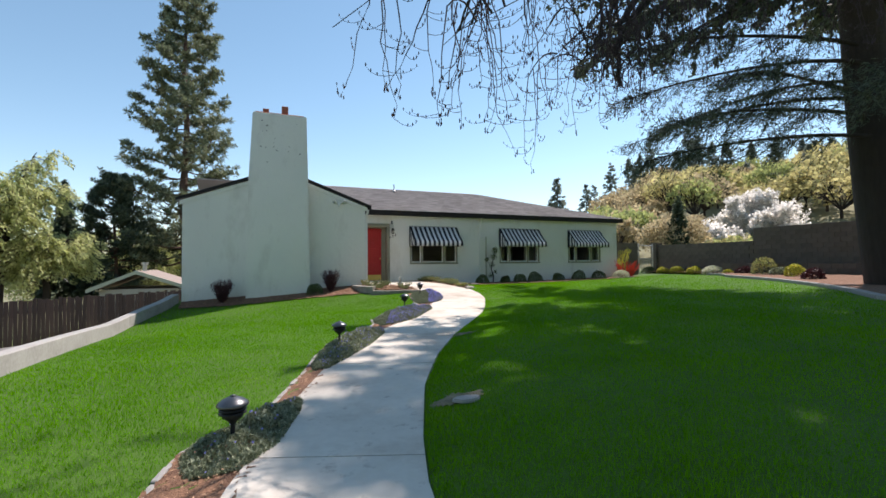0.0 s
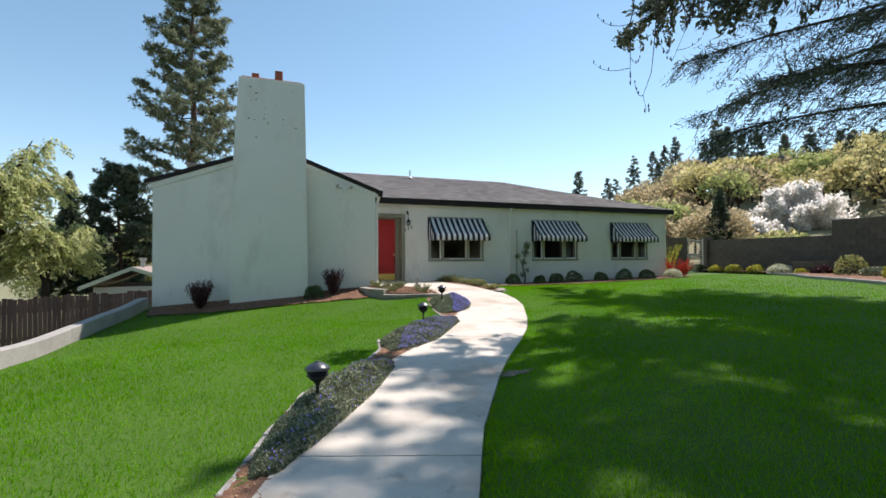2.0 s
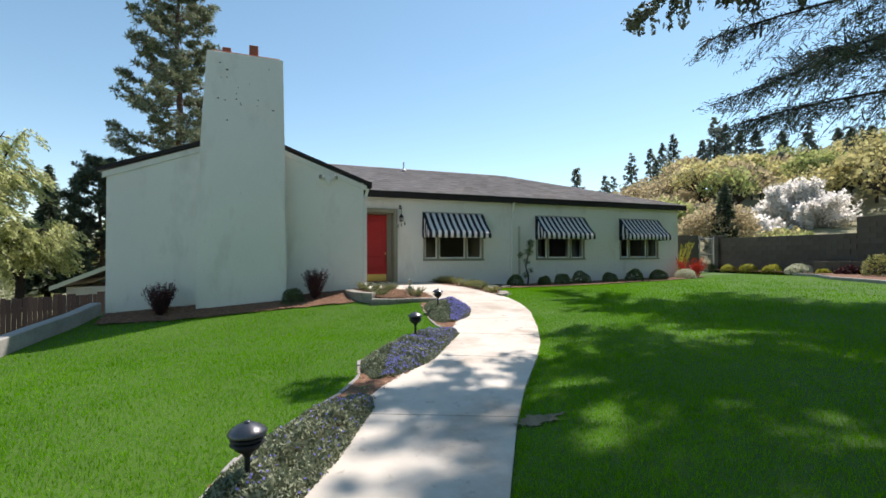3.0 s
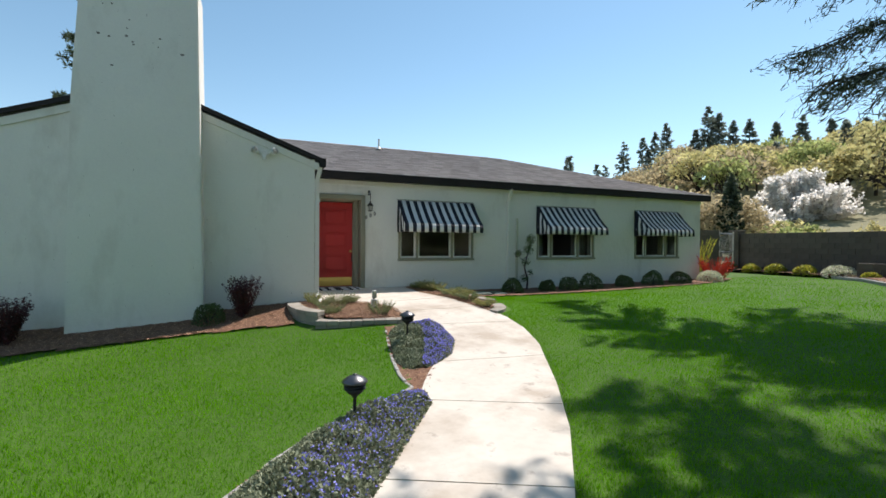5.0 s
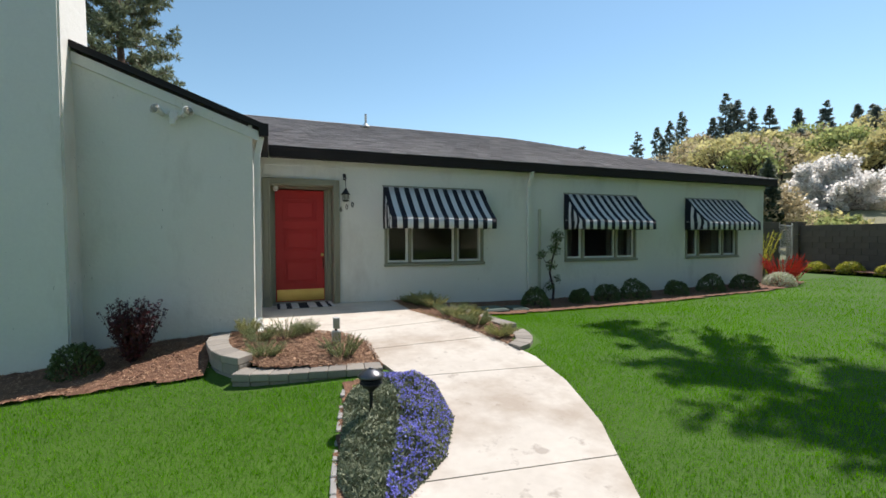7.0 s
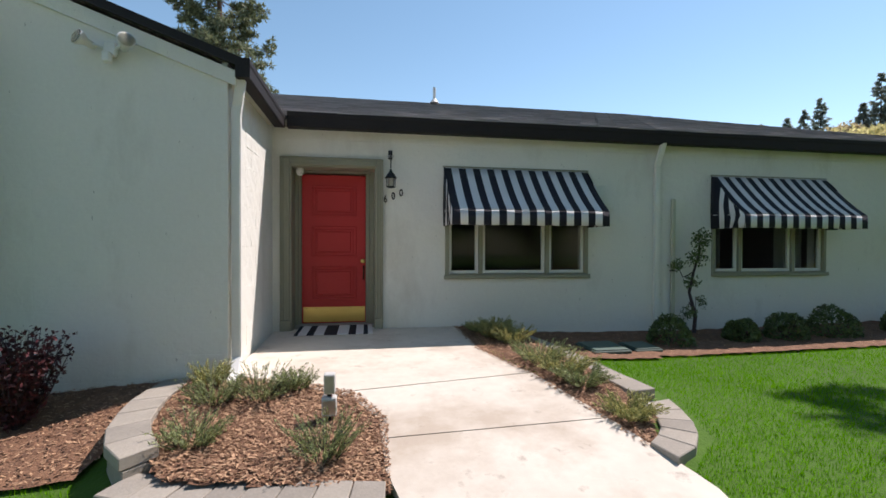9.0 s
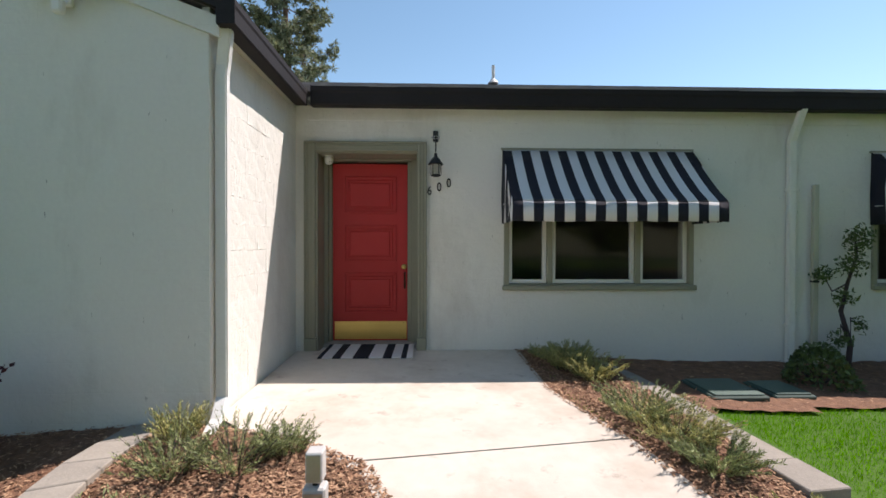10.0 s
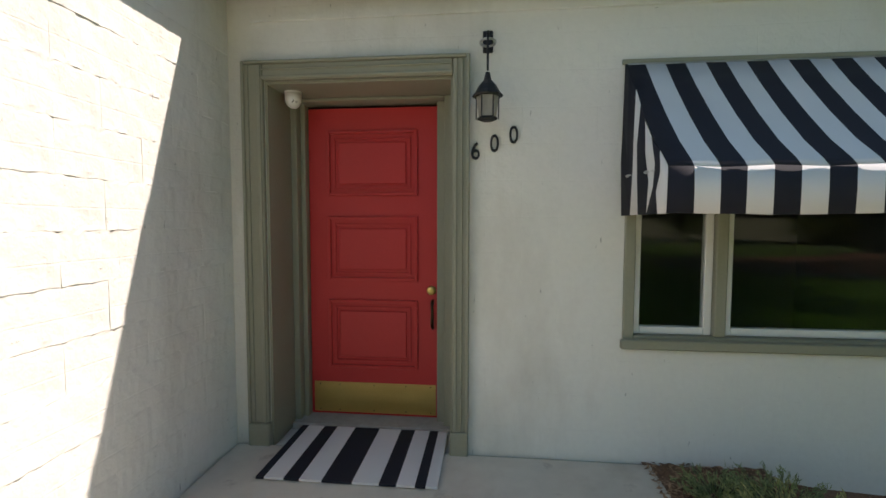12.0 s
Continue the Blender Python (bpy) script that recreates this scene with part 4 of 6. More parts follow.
WING_BED = [(-2.02, 15.3), (-2.0, 14.55), (-0.6, 14.2), (0.8, 14.13), (2.0, 14.1), (2.9, 14.0), (3.05, 14.05), (3.05, 15.3)]
WALL_BED = [(6.6, 17.19), (16.57, 17.19), (17.6, 17.3), (17.4, 16.6), (16.2, 16.15), (15, 15.95), (13, 15.86), (11, 15.81), (9.0, 15.81), (8.0, 15.82), (7.95, 15.72), (7.12, 15.72), (6.98, 15.5), (6.8, 16.3)]
EAST_BED = [(20.5, 19.3), (20.35, 15.5), (20.3, 14.3), (19.0, 13.2), (18.2, 11.6), (17.3, 10.2), (15.6, 8.2), (14.0, 6.6), (12.2, 5.2), (11.0, 3.6), (11, 0), (21.4, 0), (21.4, 19.3)]


def bed(name, poly, zfun, label, cell=0.06, mat=None):
    xs, ys = [p[0] for p in poly], [p[1] for p in poly]
    gx, gy = np.arange(min(xs), max(xs) + cell, cell), np.arange(min(ys), max(ys) + cell, cell)
    X, Y = np.meshgrid(gx, gy)
    r = np.random.default_rng(len(name) + len(poly))
    Z = zfun(X, Y) + r.uniform(-0.008, 0.012, X.shape)
    keep = inside(poly, X[:-1, :-1] + cell / 2, Y[:-1, :-1] + cell / 2)
    k = (np.arange(len(gy) - 1)[:, None] * len(gx) + np.arange(len(gx) - 1)[None, :])[keep]
    s = Soup()
    s.add(np.stack([X, Y, Z], -1).reshape(-1, 3), np.stack([k, k + 1, k + 1 + len(gx), k + len(gx)], -1))
    me = s.mesh(name)
    b = bmesh.new()
    b.from_mesh(me)
    bmesh.ops.delete(b, geom=[v for v in b.verts if not v.link_faces], context="VERTS")
    b.to_mesh(me)
    b.free()
    return tagged(part(name, me, mat or M_MULCH, smooth=True), label, "mulch bed", kind="structure")


BEDS = [
    ("mulch_bed", strip, lambda x, y: np.minimum(ground_z(x, y), path_z(y)) + 0.004, "bark mulch strip along the footpath", 0.05),
    ("mulch_bed", RIGHT_BED, lambda x, y: path_z(y) + 0.004, "bark mulch bed beside the patio", 0.05),
    ("mulch_bed", PLANTER, lambda x, y: path_z(y) + 0.005 + 0.05 * np.clip(14.6 - y, 0, 1) * np.clip(4.7 - x, 0, 0.8), "red-brown bark mulch in the raised planter", 0.05),
    ("mulch_bed", WING_BED, lambda x, y: ground_z(x, y) + 0.03, "dark bark mulch below the gable wall", 0.07),
    ("mulch_bed", WALL_BED, lambda x, y: ground_z(x, y) + 0.03, "dark bark mulch below the front wall", 0.1),
    ("mulch_bed", EAST_BED, lambda x, y: ground_z(x, y) + 0.03 + 0.1 * np.clip(x - 17, 0, 3) / 3, "bare mulch bed before the block wall", 0.2),
]
for name, poly, zf, label, cell in BEDS:
    bed(name, poly, zf, label, cell)


def chips(poly, zfun, n, seed, size=0.019):
    r = np.random.default_rng(seed)
    xs, ys = [p[0] for p in poly], [p[1] for p in poly]
    x, y = r.uniform(min(xs), max(xs), n * 3), r.uniform(min(ys), max(ys), n * 3)
    k = inside(poly, x, y)
    x, y = x[k][:n], y[k][:n]
    c = np.stack([x, y, zfun(x, y) + r.uniform(0.004, 0.02, len(x))], -1)
    a = r.uniform(0, 2 * np.pi, len(x))
    L = r.uniform(0.4, 1.3, (len(x), 1)) * size
    d = np.stack([np.cos(a), np.sin(a), r.uniform(-0.35, 0.35, len(x))], -1)
    w = np.stack([-np.sin(a), np.cos(a), r.uniform(-0.4, 0.4, len(x))], -1)
    return c, d * L, w * L * r.uniform(0.2, 0.4, (len(x), 1))


soup = Soup()
for k, n in ((0, 11000), (1, 9000), (2, 15000), (3, 8000), (4, 2500)):
    soup.quads(*chips(BEDS[k][1], BEDS[k][2], n, 40 + k))
tagged(part("bark_chips", soup.mesh("bark_chips"), M_CHIP), "scattered reddish bark chips on the beds", "mulch", kind="stuff")


PATCHES = [(1.68, 3.72, 0.28, 0.17), (3.2, 6.86, 0.22, 0.13)]
for k, (px, py, pa, pb) in enumerate(PATCHES):
    ring = [(px + pa * (0.8 + 0.25 * math.sin(q * 2.7 + k)) * math.cos(q), py + pb * (0.8 + 0.25 * math.cos(q * 3.1 + k)) * math.sin(q)) for q in np.linspace(0, 2 * math.pi, 26, endpoint=False)]
    bed("soil_patch", ring, lambda x, y: ground_z(x, y) + 0.014, "bare soil patch worn in the lawn", 0.04, M_SOIL)
bm = bmesh.new()
ring = [bm.verts.new((0.13 * math.cos(q) * (1 + 0.12 * math.sin(3 * q)), 0.075 * math.sin(q), 0.02)) for q in np.linspace(0, 2 * math.pi, 14, endpoint=False)]
ex = bmesh.ops.extrude_face_region(bm, geom=[bm.faces.new(ring)])
bmesh.ops.translate(bm, verts=[v for v in ex["geom"] if isinstance(v, bmesh.types.BMVert)], vec=(0, 0, 0.03))
bmesh.ops.recalc_face_normals(bm, faces=bm.faces)
bmesh.ops.bevel(bm, geom=[e for e in bm.edges if min(v.co.z for v in e.verts) > 0.04], offset=0.01, segments=2, affect="EDGES")
flat = part("flat_stone", bm, M_OLDCONC)
flat.location = (1.69, 3.62, gz(1.69, 3.62) - 0.012)
tagged(flat, "pale flat stone lying in bare soil by the path", "stone")


# ---- block edging and raised walls ----
def resample(line, n):
    line = np.asarray(line, dtype=float)
    d = np.concatenate([[0], np.cumsum(np.linalg.norm(np.diff(line, axis=0), axis=1))])
    u = np.linspace(0, d[-1], n + 1)
    return np.stack([np.interp(u, d, line[:, 0]), np.interp(u, d, line[:, 1])], -1)


def prism(quad, z0, z1, bevel):
    bm = bmesh.new()
    c = sum((Vector((*q, 0)) for q in quad), Vector()) / 4
    quad = [Vector((*q, 0)) + (c - Vector((*q, 0))).normalized() * 0.004 for q in quad]
    lo = [bm.verts.new((q.x - c.x, q.y - c.y, 0)) for q in quad]
    hi = [bm.verts.new((q.x - c.x, q.y - c.y, z1 - z0)) for q in quad]
    bm.faces.new(lo[::-1])
    bm.faces.new(hi)
    for k in range(4):
        bm.faces.new((lo[k], lo[(k + 1) % 4], hi[(k + 1) % 4], hi[k]))
    bmesh.ops.recalc_face_normals(bm, faces=bm.faces)
    bmesh.ops.bevel(bm, geom=bm.edges[:], offset=bevel, segments=1, affect="EDGES")
    return bm, (c.x, c.y, z0)


def block_run(parent, outer, inner, n, top, cap, depth, seed):
    """Cap stones over one or two courses of blocks, following two lines in plan."""
    r = random.Random(seed)
    o, i = resample(outer, n), resample(inner, n)
    for k in range(n):
        dz = r.uniform(-0.003, 0.003)
        bm, at = prism([o[k], o[k + 1], i[k + 1], i[k]], top - cap + dz, top + dz, 0.006)
        ob = part("cap_stone", bm, M_PAVER, parent)
        ob.location = at
    courses = max(1, round((depth - cap) / 0.11))
    h = (depth - cap) / courses
    for c in range(courses):
        z1 = top - cap - c * h - 0.003
        off = 0.5 if c % 2 else 0.0
        oo, ii = resample(outer, n * 4), resample(inner, n * 4)
        ks = [0] + [int((k + off) * 4) for k in range(1, n)] + [n * 4]
        for a, b in zip(ks, ks[1:]):
            if b <= a:
                continue
            f = lambda u, v: tuple(u * 0.93 + v * 0.07)
            g = lambda u, v: tuple(u * 0.07 + v * 0.93)
            bm, at = prism([f(oo[a], ii[a]), f(oo[b], ii[b]), g(oo[b], ii[b]), g(oo[a], ii[a])], z1 - h + 0.004, z1, 0.008)
            ob = part("wall_block", bm, M_PAVER, parent)
            ob.location = at


pl = thing("raised_planter", "curved raised planter of tan split-face blocks", "planter", kind="structure")
block_run(pl, [(2.98, 15.28), (2.95, 14.8), (3.03, 14.32), (3.15, 14.02), (3.36, 13.78)], [(3.22, 15.28), (3.2, 14.8), (3.25, 14.42), (3.34, 14.2), (3.5, 13.94)], 6, 0.79, 0.075, 0.42, 1)
block_run(pl, [(3.30, 13.66), (3.52, 13.56), (3.96, 13.47), (4.76, 13.33)], [(3.40, 13.88), (3.56, 13.82), (4.0, 13.71), (4.78, 13.57)], 8, 0.665, 0.075, 0.32, 2)
pw = thing("garden_wall", "low straight wall of tan blocks edging the patio bed", "garden wall", kind="structure")
block_run(pw, [(6.72, 16.95), (6.86, 16.3), (6.95, 15.4), (7.02, 14.45)], [(6.50, 16.95), (6.64, 16.3), (6.72, 15.35), (6.78, 14.42)], 8, 0.765, 0.09, 0.36, 3)
block_run(pw, [(7.12, 14.42), (7.04, 14.1), (6.92, 13.84), (6.7, 13.6), (6.5, 13.5)], [(6.82, 14.36), (6.78, 14.12), (6.68, 13.92), (6.55, 13.78), (6.46, 13.72)], 5, 0.69, 0.07, 0.24, 4)

edging = thing("bed_edging", "pale mortar edging round the path bed", "edging", kind="structure")
line = [(float(np.interp(y, OUTER_Y, OUTER_X)), y) for y in np.arange(2.6, 13.25, 0.05)]
r = random.Random(8)
q = resample(line, 60)
for k in range(60):
    a, b = q[k], q[k + 1]
    d = (b - a) / np.linalg.norm(b - a)
    nrm = np.array([-d[1], d[0]]) * 0.022
    z = gz(float(a[0]), float(a[1]))
    bm, at = prism([a + nrm, b + nrm, b - nrm, a - nrm], z - 0.05, z + 0.018 + r.uniform(-0.012, 0.008), 0.006)
    ob = part("edging_stone", bm, M_OLDCONC, edging)
    ob.location = at
wedge = thing("timber_edging", "thin timber boards edging the lawn by the wall bed", "edging", kind="structure")
for a, b in (((7.10, 14.35), (7.12, 15.7)), ((7.12, 15.72), (7.98, 15.80))):
    a, b = np.array(a), np.array(b)
    d = (b - a) / np.linalg.norm(b - a)
    nrm = np.array([-d[1], d[0]]) * 0.012
    bm, at = prism([a + nrm, b + nrm, b - nrm, a - nrm], 0.5, 0.63, 0.003)
    part("board", bm, M_SOFFIT, wedge).location = at
curb = thing("bed_curb", "curved pale concrete curb round the far bed", "curb", kind="structure")
q = resample([(20.4, 15.2), (20.2, 14.3), (19.0, 13.2), (18.2, 11.6), (17.3, 10.2), (15.6, 8.2), (14.0, 6.6), (12.2, 5.2), (11.0, 3.6)], 30)
for k in range(30):
    a, b = q[k], q[k + 1]
    d = (b - a) / np.linalg.norm(b - a)
    nrm = np.array([-d[1], d[0]]) * 0.09
    z = gz(float(a[0]), float(a[1]))
    bm, at = prism([a + nrm, b + nrm, b - nrm, a - nrm], z - 0.1, z + 0.10, 0.01)
    part("curb_stone", bm, M_OLDCONC, curb).location = at
for at, w, d in (((7.28, 15.93, 0), 0.48, 0.5), ((7.86, 16.0, 0), 0.36, 0.42)):
    lid = thing("valve_box", "green plastic irrigation valve box lid in mulch", "valve box", (at[0], at[1], gz(at[0], at[1]) + 0.02), "valve boxes")
    part("rim", boxes((0, w, 0, d, -0.08, 0.03), bevel=0.01), material("valve_green_rim", (0.05, 0.09, 0.07), (0.04, 0.075, 0.06), 0.6), lid)
    part("lid", boxes((0.025, w - 0.025, 0.025, d - 0.025, 0.031, 0.045), bevel=0.006), material("valve_green", (0.07, 0.125, 0.10), (0.055, 0.10, 0.08), 0.55, bump=0.3, bump_scale=120), lid)


# ---- path lights and spotlight ----
def path_light(x, y, extra):
    z = gz(x, y) + extra
    t = thing("path_light", "black tiered metal path light standing in the bed", "path light", (x, y, z - 0.05), "path lights")
    part("stem", lathe([(0.015, -0.2), (0.015, 0.235)], 12), M_BLACK, t)
    part("collar", lathe([(0.018, 0.215), (0.035, 0.24), (0.068, 0.262), (0.075, 0.285), (0.07, 0.29)], 24), M_BLACK, t, smooth=True)
    part("lens", lathe([(0.05, 0.289), (0.05, 0.36)], 16), M_LENS, t, "frosted lens")
    for z0 in (0.302, 0.327):
        part("louvre", lathe([(0.092, z0 - 0.013), (0.094, z0 - 0.008), (0.055, z0 + 0.009), (0.053, z0 + 0.004)], 28), M_BLACK, t, smooth=True)
    part("cap", lathe([(0.106, 0.343), (0.109, 0.35), (0.098, 0.366), (0.07, 0.386), (0.035, 0.402), (0.012, 0.408)], 28), M_CAP, t, "dark satin metal domed cap", smooth=True)
    part("finial", lathe([(0.02, 0.404), (0.018, 0.414), (0.006, 0.418)], 14), M_CAP, t, smooth=True)


for x, y, e in ((-0.17, 3.58, 0.0), (1.10, 6.62, 0.05), (3.22, 10.12, 0.09), (4.43, 12.4, 0.11)):
    path_light(x, y, e)
M_GREYBOX = material("grey_enamel", (0.55, 0.55, 0.53), (0.45, 0.45, 0.43), 0.5)
sp = thing("spotlight", "grey box spotlight on a spike in the planter", "spotlight", (4.42, 14.32, 0.69))
part("spike", lathe([(0.008, -0.1), (0.012, 0.1)], 8), M_BLACK, sp)
part("lower_box", boxes((-0.05, 0.05, -0.04, 0.04, 0.07, 0.20), bevel=0.008), M_GREYBOX, sp, "grey junction box")
part("lamp_box", boxes((-0.035, 0.04, -0.045, 0.035, 0.225, 0.36), bevel=0.006), M_GREYBOX, sp, "grey lamp head")
part("knuckle", lathe([(0.015, 0.2), (0.015, 0.226)], 10), M_BLACK, sp)
part("lamp_face", boxes((-0.028, 0.033, -0.049, -0.0455, 0.235, 0.35)), M_STEEL, sp, "grey metal lamp face")
part("cover", boxes((-0.042, 0.042, -0.046, -0.0405, 0.09, 0.18)), M_STEEL, sp, "grey metal cover")

# ---- brown block wall to the east, with gate ----
EX = 21.5
ew = tagged(part("wall_east_garden", boxes((EX + 0.03, EX + 0.2, 13.7, 19.1, -1.0, 2.42), (EX + 0.03, EX + 0.2, -2.0, 13.7, -1.0, 3.02)), M_CMU), "stepped brown concrete block retaining wall", "wall", kind="structure")
stub = tagged(part("wall_gate_side", boxes((16.6, 19.25, 18.43, 18.6, -0.5, 2.5)), M_CMU), "brown concrete block wall beside the gate", "wall", kind="structure")
low = tagged(part("wall_terrace", boxes((20.72, 20.9, 2.0, 14.7, 0.0, 1.36), (20.9, EX + 0.02, 14.55, 14.7, 0.0, 1.36)), M_CMU), "low brown block terrace wall before the tall wall", "wall", kind="structure")
pil = thing("gate_pillar", "brown block pillar at the end of the wall", "pillar", (EX + 0.1, 19.3, 0.7))
for k in range(9):
    part("block", boxes((-0.22, 0.22, -0.2, 0.2, k * 0.2, k * 0.2 + 0.195), bevel=0.006), M_CMU, pil)
part("cap_stone", boxes((-0.24, 0.24, -0.22, 0.22, 1.8, 1.86), bevel=0.01), M_CMU, pil)
gate = thing("garden_gate", "galvanised tube garden gate with wire mesh", "gate", (19.35, 18.5, 0.75))
soup = Soup()
g2 = (1.9, 0.7)
for f in (0.03, 0.97):
    part("gate_post", lathe([(0.03, 0.0), (0.03, 1.75)], 10, at=(g2[0] * f, g2[1] * f, 0)), M_STEEL, gate)
for z in (0.1, 0.9, 1.65):
    s = Soup()
    s.tube([(0, 0, z), (g2[0] / 2, g2[1] / 2, z), (g2[0], g2[1], z)], [0.018] * 3, 8)
    part("rail", s.mesh("rail"), M_STEEL, gate)
for k in range(24):
    f = k / 23
    soup.tube([(g2[0] * f, g2[1] * f, 0.1), (g2[0] * f, g2[1] * f, 0.9), (g2[0] * f, g2[1] * f, 1.65)], [0.004] * 3, 4)
me = part("wire_mesh", soup.mesh("wire_mesh"), M_STEEL, gate)

# ---- dark board fence beyond the drive, and the shed behind it ----
fence = thing("board_fence", "dark-stained uneven board fence beyond the drive", "fence", (-16, 14.7, -1.75), kind="structure")
r = random.Random(3)
fm = block_mesh("board", 0.135, 0.02, 1.0, 0.004)
L = math.hypot(13, 12.6)
fd = (13 / L, 12.6 / L)
for k in range(int(L / 0.145)):
    s = k * 0.145
    ob = part("board", fm, M_FENCE, fence)
    h = 1.95 + r.uniform(-0.06, 0.06)
    ob.location, ob.scale = (fd[0] * s, fd[1] * s, h / 2 + 0.02), (1, 1, h)
    ob.rotation_euler = (0, r.uniform(-0.012, 0.012), math.atan2(fd[1], fd[0]) + r.uniform(-0.03, 0.03))
for z in (0.5, 1.45):
    o = part("rail", boxes((0, L, 0.03, 0.07, z, z + 0.09)), M_FENCE, fence)
    o.rotation_euler = (0, 0, math.atan2(fd[1], fd[0]))
shed = thing("neighbour_shed", "small neighbouring building with white-edged shallow gable roof", "shed", (-6.5, 32, -2.2))
part("wall", boxes((-1.9, 2.1, 0, 5, 0, 2.3)), material("shed_wall", (0.5, 0.47, 0.42), None, 0.9), shed)
bm = bmesh.new()
for a, b in (((-2.4, 2.35), (0.0, 3.4)), ((0.0, 3.4), (2.6, 2.45))):
    roof_plane(bm, [(a[0], -0.5, a[1]), (b[0], -0.5, b[1]), (b[0], 5.5, b[1]), (a[0], 5.5, a[1])], 0.07)
bmesh.ops.recalc_face_normals(bm, faces=bm.faces)
part("roof", bm, material("shed_roof", (0.33, 0.26, 0.22), (0.25, 0.2, 0.17), 0.95), shed, "faded brown roof")
bm = bmesh.new()
for a, b in (((-2.4, 2.35), (0.0, 3.4)), ((0.0, 3.4), (2.6, 2.45))):
    vs = [bm.verts.new(p) for p in ((a[0], -0.52, a[1] + 0.02), (b[0], -0.52, b[1] + 0.02), (b[0], -0.52, b[1] - 0.2), (a[0], -0.52, a[1] - 0.2))]
    ex = bmesh.ops.extrude_face_region(bm, geom=[bm.faces.new(vs)])
    bmesh.ops.translate(bm, verts=[v for v in ex["geom"] if isinstance(v, bmesh.types.BMVert)], vec=(0, -0.06, 0))
bmesh.ops.recalc_face_normals(bm, faces=bm.faces)
part("barge_board", bm, M_SOFFIT, shed, "cream barge boards")
part("roof_vent", lathe([(0.12, 3.1), (0.12, 3.75), (0.2, 3.76), (0.2, 3.9)], 12, at=(0.1, 1.2, 0)), M_STEEL, shed, "metal roof vent")

# ---- shrubs ----
M_BOX = material("boxwood_leaf", (0.12, 0.17, 0.05), (0.045, 0.075, 0.022), 0.5, island=0.7, coarse=6, fine=40, translucent=0.2)
M_BARB = material("barberry_leaf", (0.10, 0.020, 0.024), (0.04, 0.010, 0.013), 0.6, island=0.7, coarse=6, fine=40, translucent=0.2)
M_REDLEAF = material("scarlet_leaf", (0.62, 0.06, 0.03), (0.40, 0.03, 0.02), 0.5, island=0.7, coarse=6, fine=40, translucent=0.3)
M_ROSE = material("rosemary_leaf", (0.33, 0.37, 0.15), (0.17, 0.22, 0.085), 0.6, island=0.8, coarse=6, fine=40, translucent=0.2)
M_DRY = material("dry_sprig", (0.50, 0.46, 0.17), (0.25, 0.28, 0.09), 0.7, island=0.9, coarse=6, fine=40, translucent=0.2)
M_GREY = material("grey_leaf", (0.33, 0.36, 0.23), (0.13, 0.155, 0.085), 0.7, island=0.8, coarse=5, fine=40, translucent=0.2)
M_BLUE = material("blue_petal", (0.42, 0.41, 0.88), (0.27, 0.26, 0.72), 0.6, island=0.7, coarse=8, fine=50, translucent=0.3)
M_YELLOW = material("yellow_leaf", (0.62, 0.56, 0.07), (0.30, 0.33, 0.04), 0.6, island=0.8, coarse=6, fine=40, translucent=0.3)
M_PALE = material("pale_bloom", (0.80, 0.78, 0.66), (0.52, 0.56, 0.34), 0.6, island=0.8, coarse=6, fine=40, translucent=0.3)


def mound(s, rng, centre, radii, n, size, lumps=9, up=0.3):
    """Leaves over a lumpy dome, from its skin inwards."""
    d = scatter_dirs(rng, n)
    d[:, 2] = np.abs(d[:, 2])
    lump = scatter_dirs(rng, lumps)
    bulge = 1 + 0.22 * np.max(np.clip(d @ lump.T - 0.6, 0, 1), axis=1) / 0.4 - 0.08
    depth = 1 - np.abs(rng.normal(0, 0.12, n))
    p = np.asarray(centre) + d * np.asarray(radii) * (bulge * depth)[:, None]
    a = unit(d * 0.6 + scatter_dirs(rng, n) + np.array([0, 0, up]))
    b = unit(np.cross(a, scatter_dirs(rng, n)))
    L = size * rng.uniform(0.6, 1.3, (n, 1))
    s.quads(p, a * L, b * L * 0.45)
    return p


def sprigs(s, rng, centre, spread, height, stems, leaf, per=16, lean=0.5, wood=None):
    """Upright stems, each with narrow leaves all along it."""
    for _ in range(stems):
        az = rng.uniform(0, 2 * np.pi)
        r0 = spread * 0.5 * np.sqrt(rng.uniform())
        out = np.array([np.cos(az), np.sin(az), 0])
        h = height * rng.uniform(0.55, 1.1)
        base = np.asarray(centre) + out * r0
        tip = base + out * spread * lean * rng.uniform(0.4, 1.2) + np.array([0, 0, h])
        u = np.linspace(0.12, 1, per)[:, None]
        mid = base + (tip - base) * np.array([0.35, 0.35, 0.55])
        pts = (1 - u) ** 2 * base + 2 * u * (1 - u) * mid + u ** 2 * tip
        pts = pts + rng.normal(0, 0.006, pts.shape)
        ax = unit(tip - base)
        a = unit(ax * 1.0 + scatter_dirs(rng, per) * 0.75)
        b = unit(np.cross(a, scatter_dirs(rng, per)))
        L = leaf * rng.uniform(0.7, 1.3, (per, 1))
        s.quads(pts, a * L, b * L * 0.17)
        if wood is not None:
            wood.tube([base, mid * 0.5 + (base + tip) * 0.25, tip], [0.003, 0.002, 0.0008], 3)


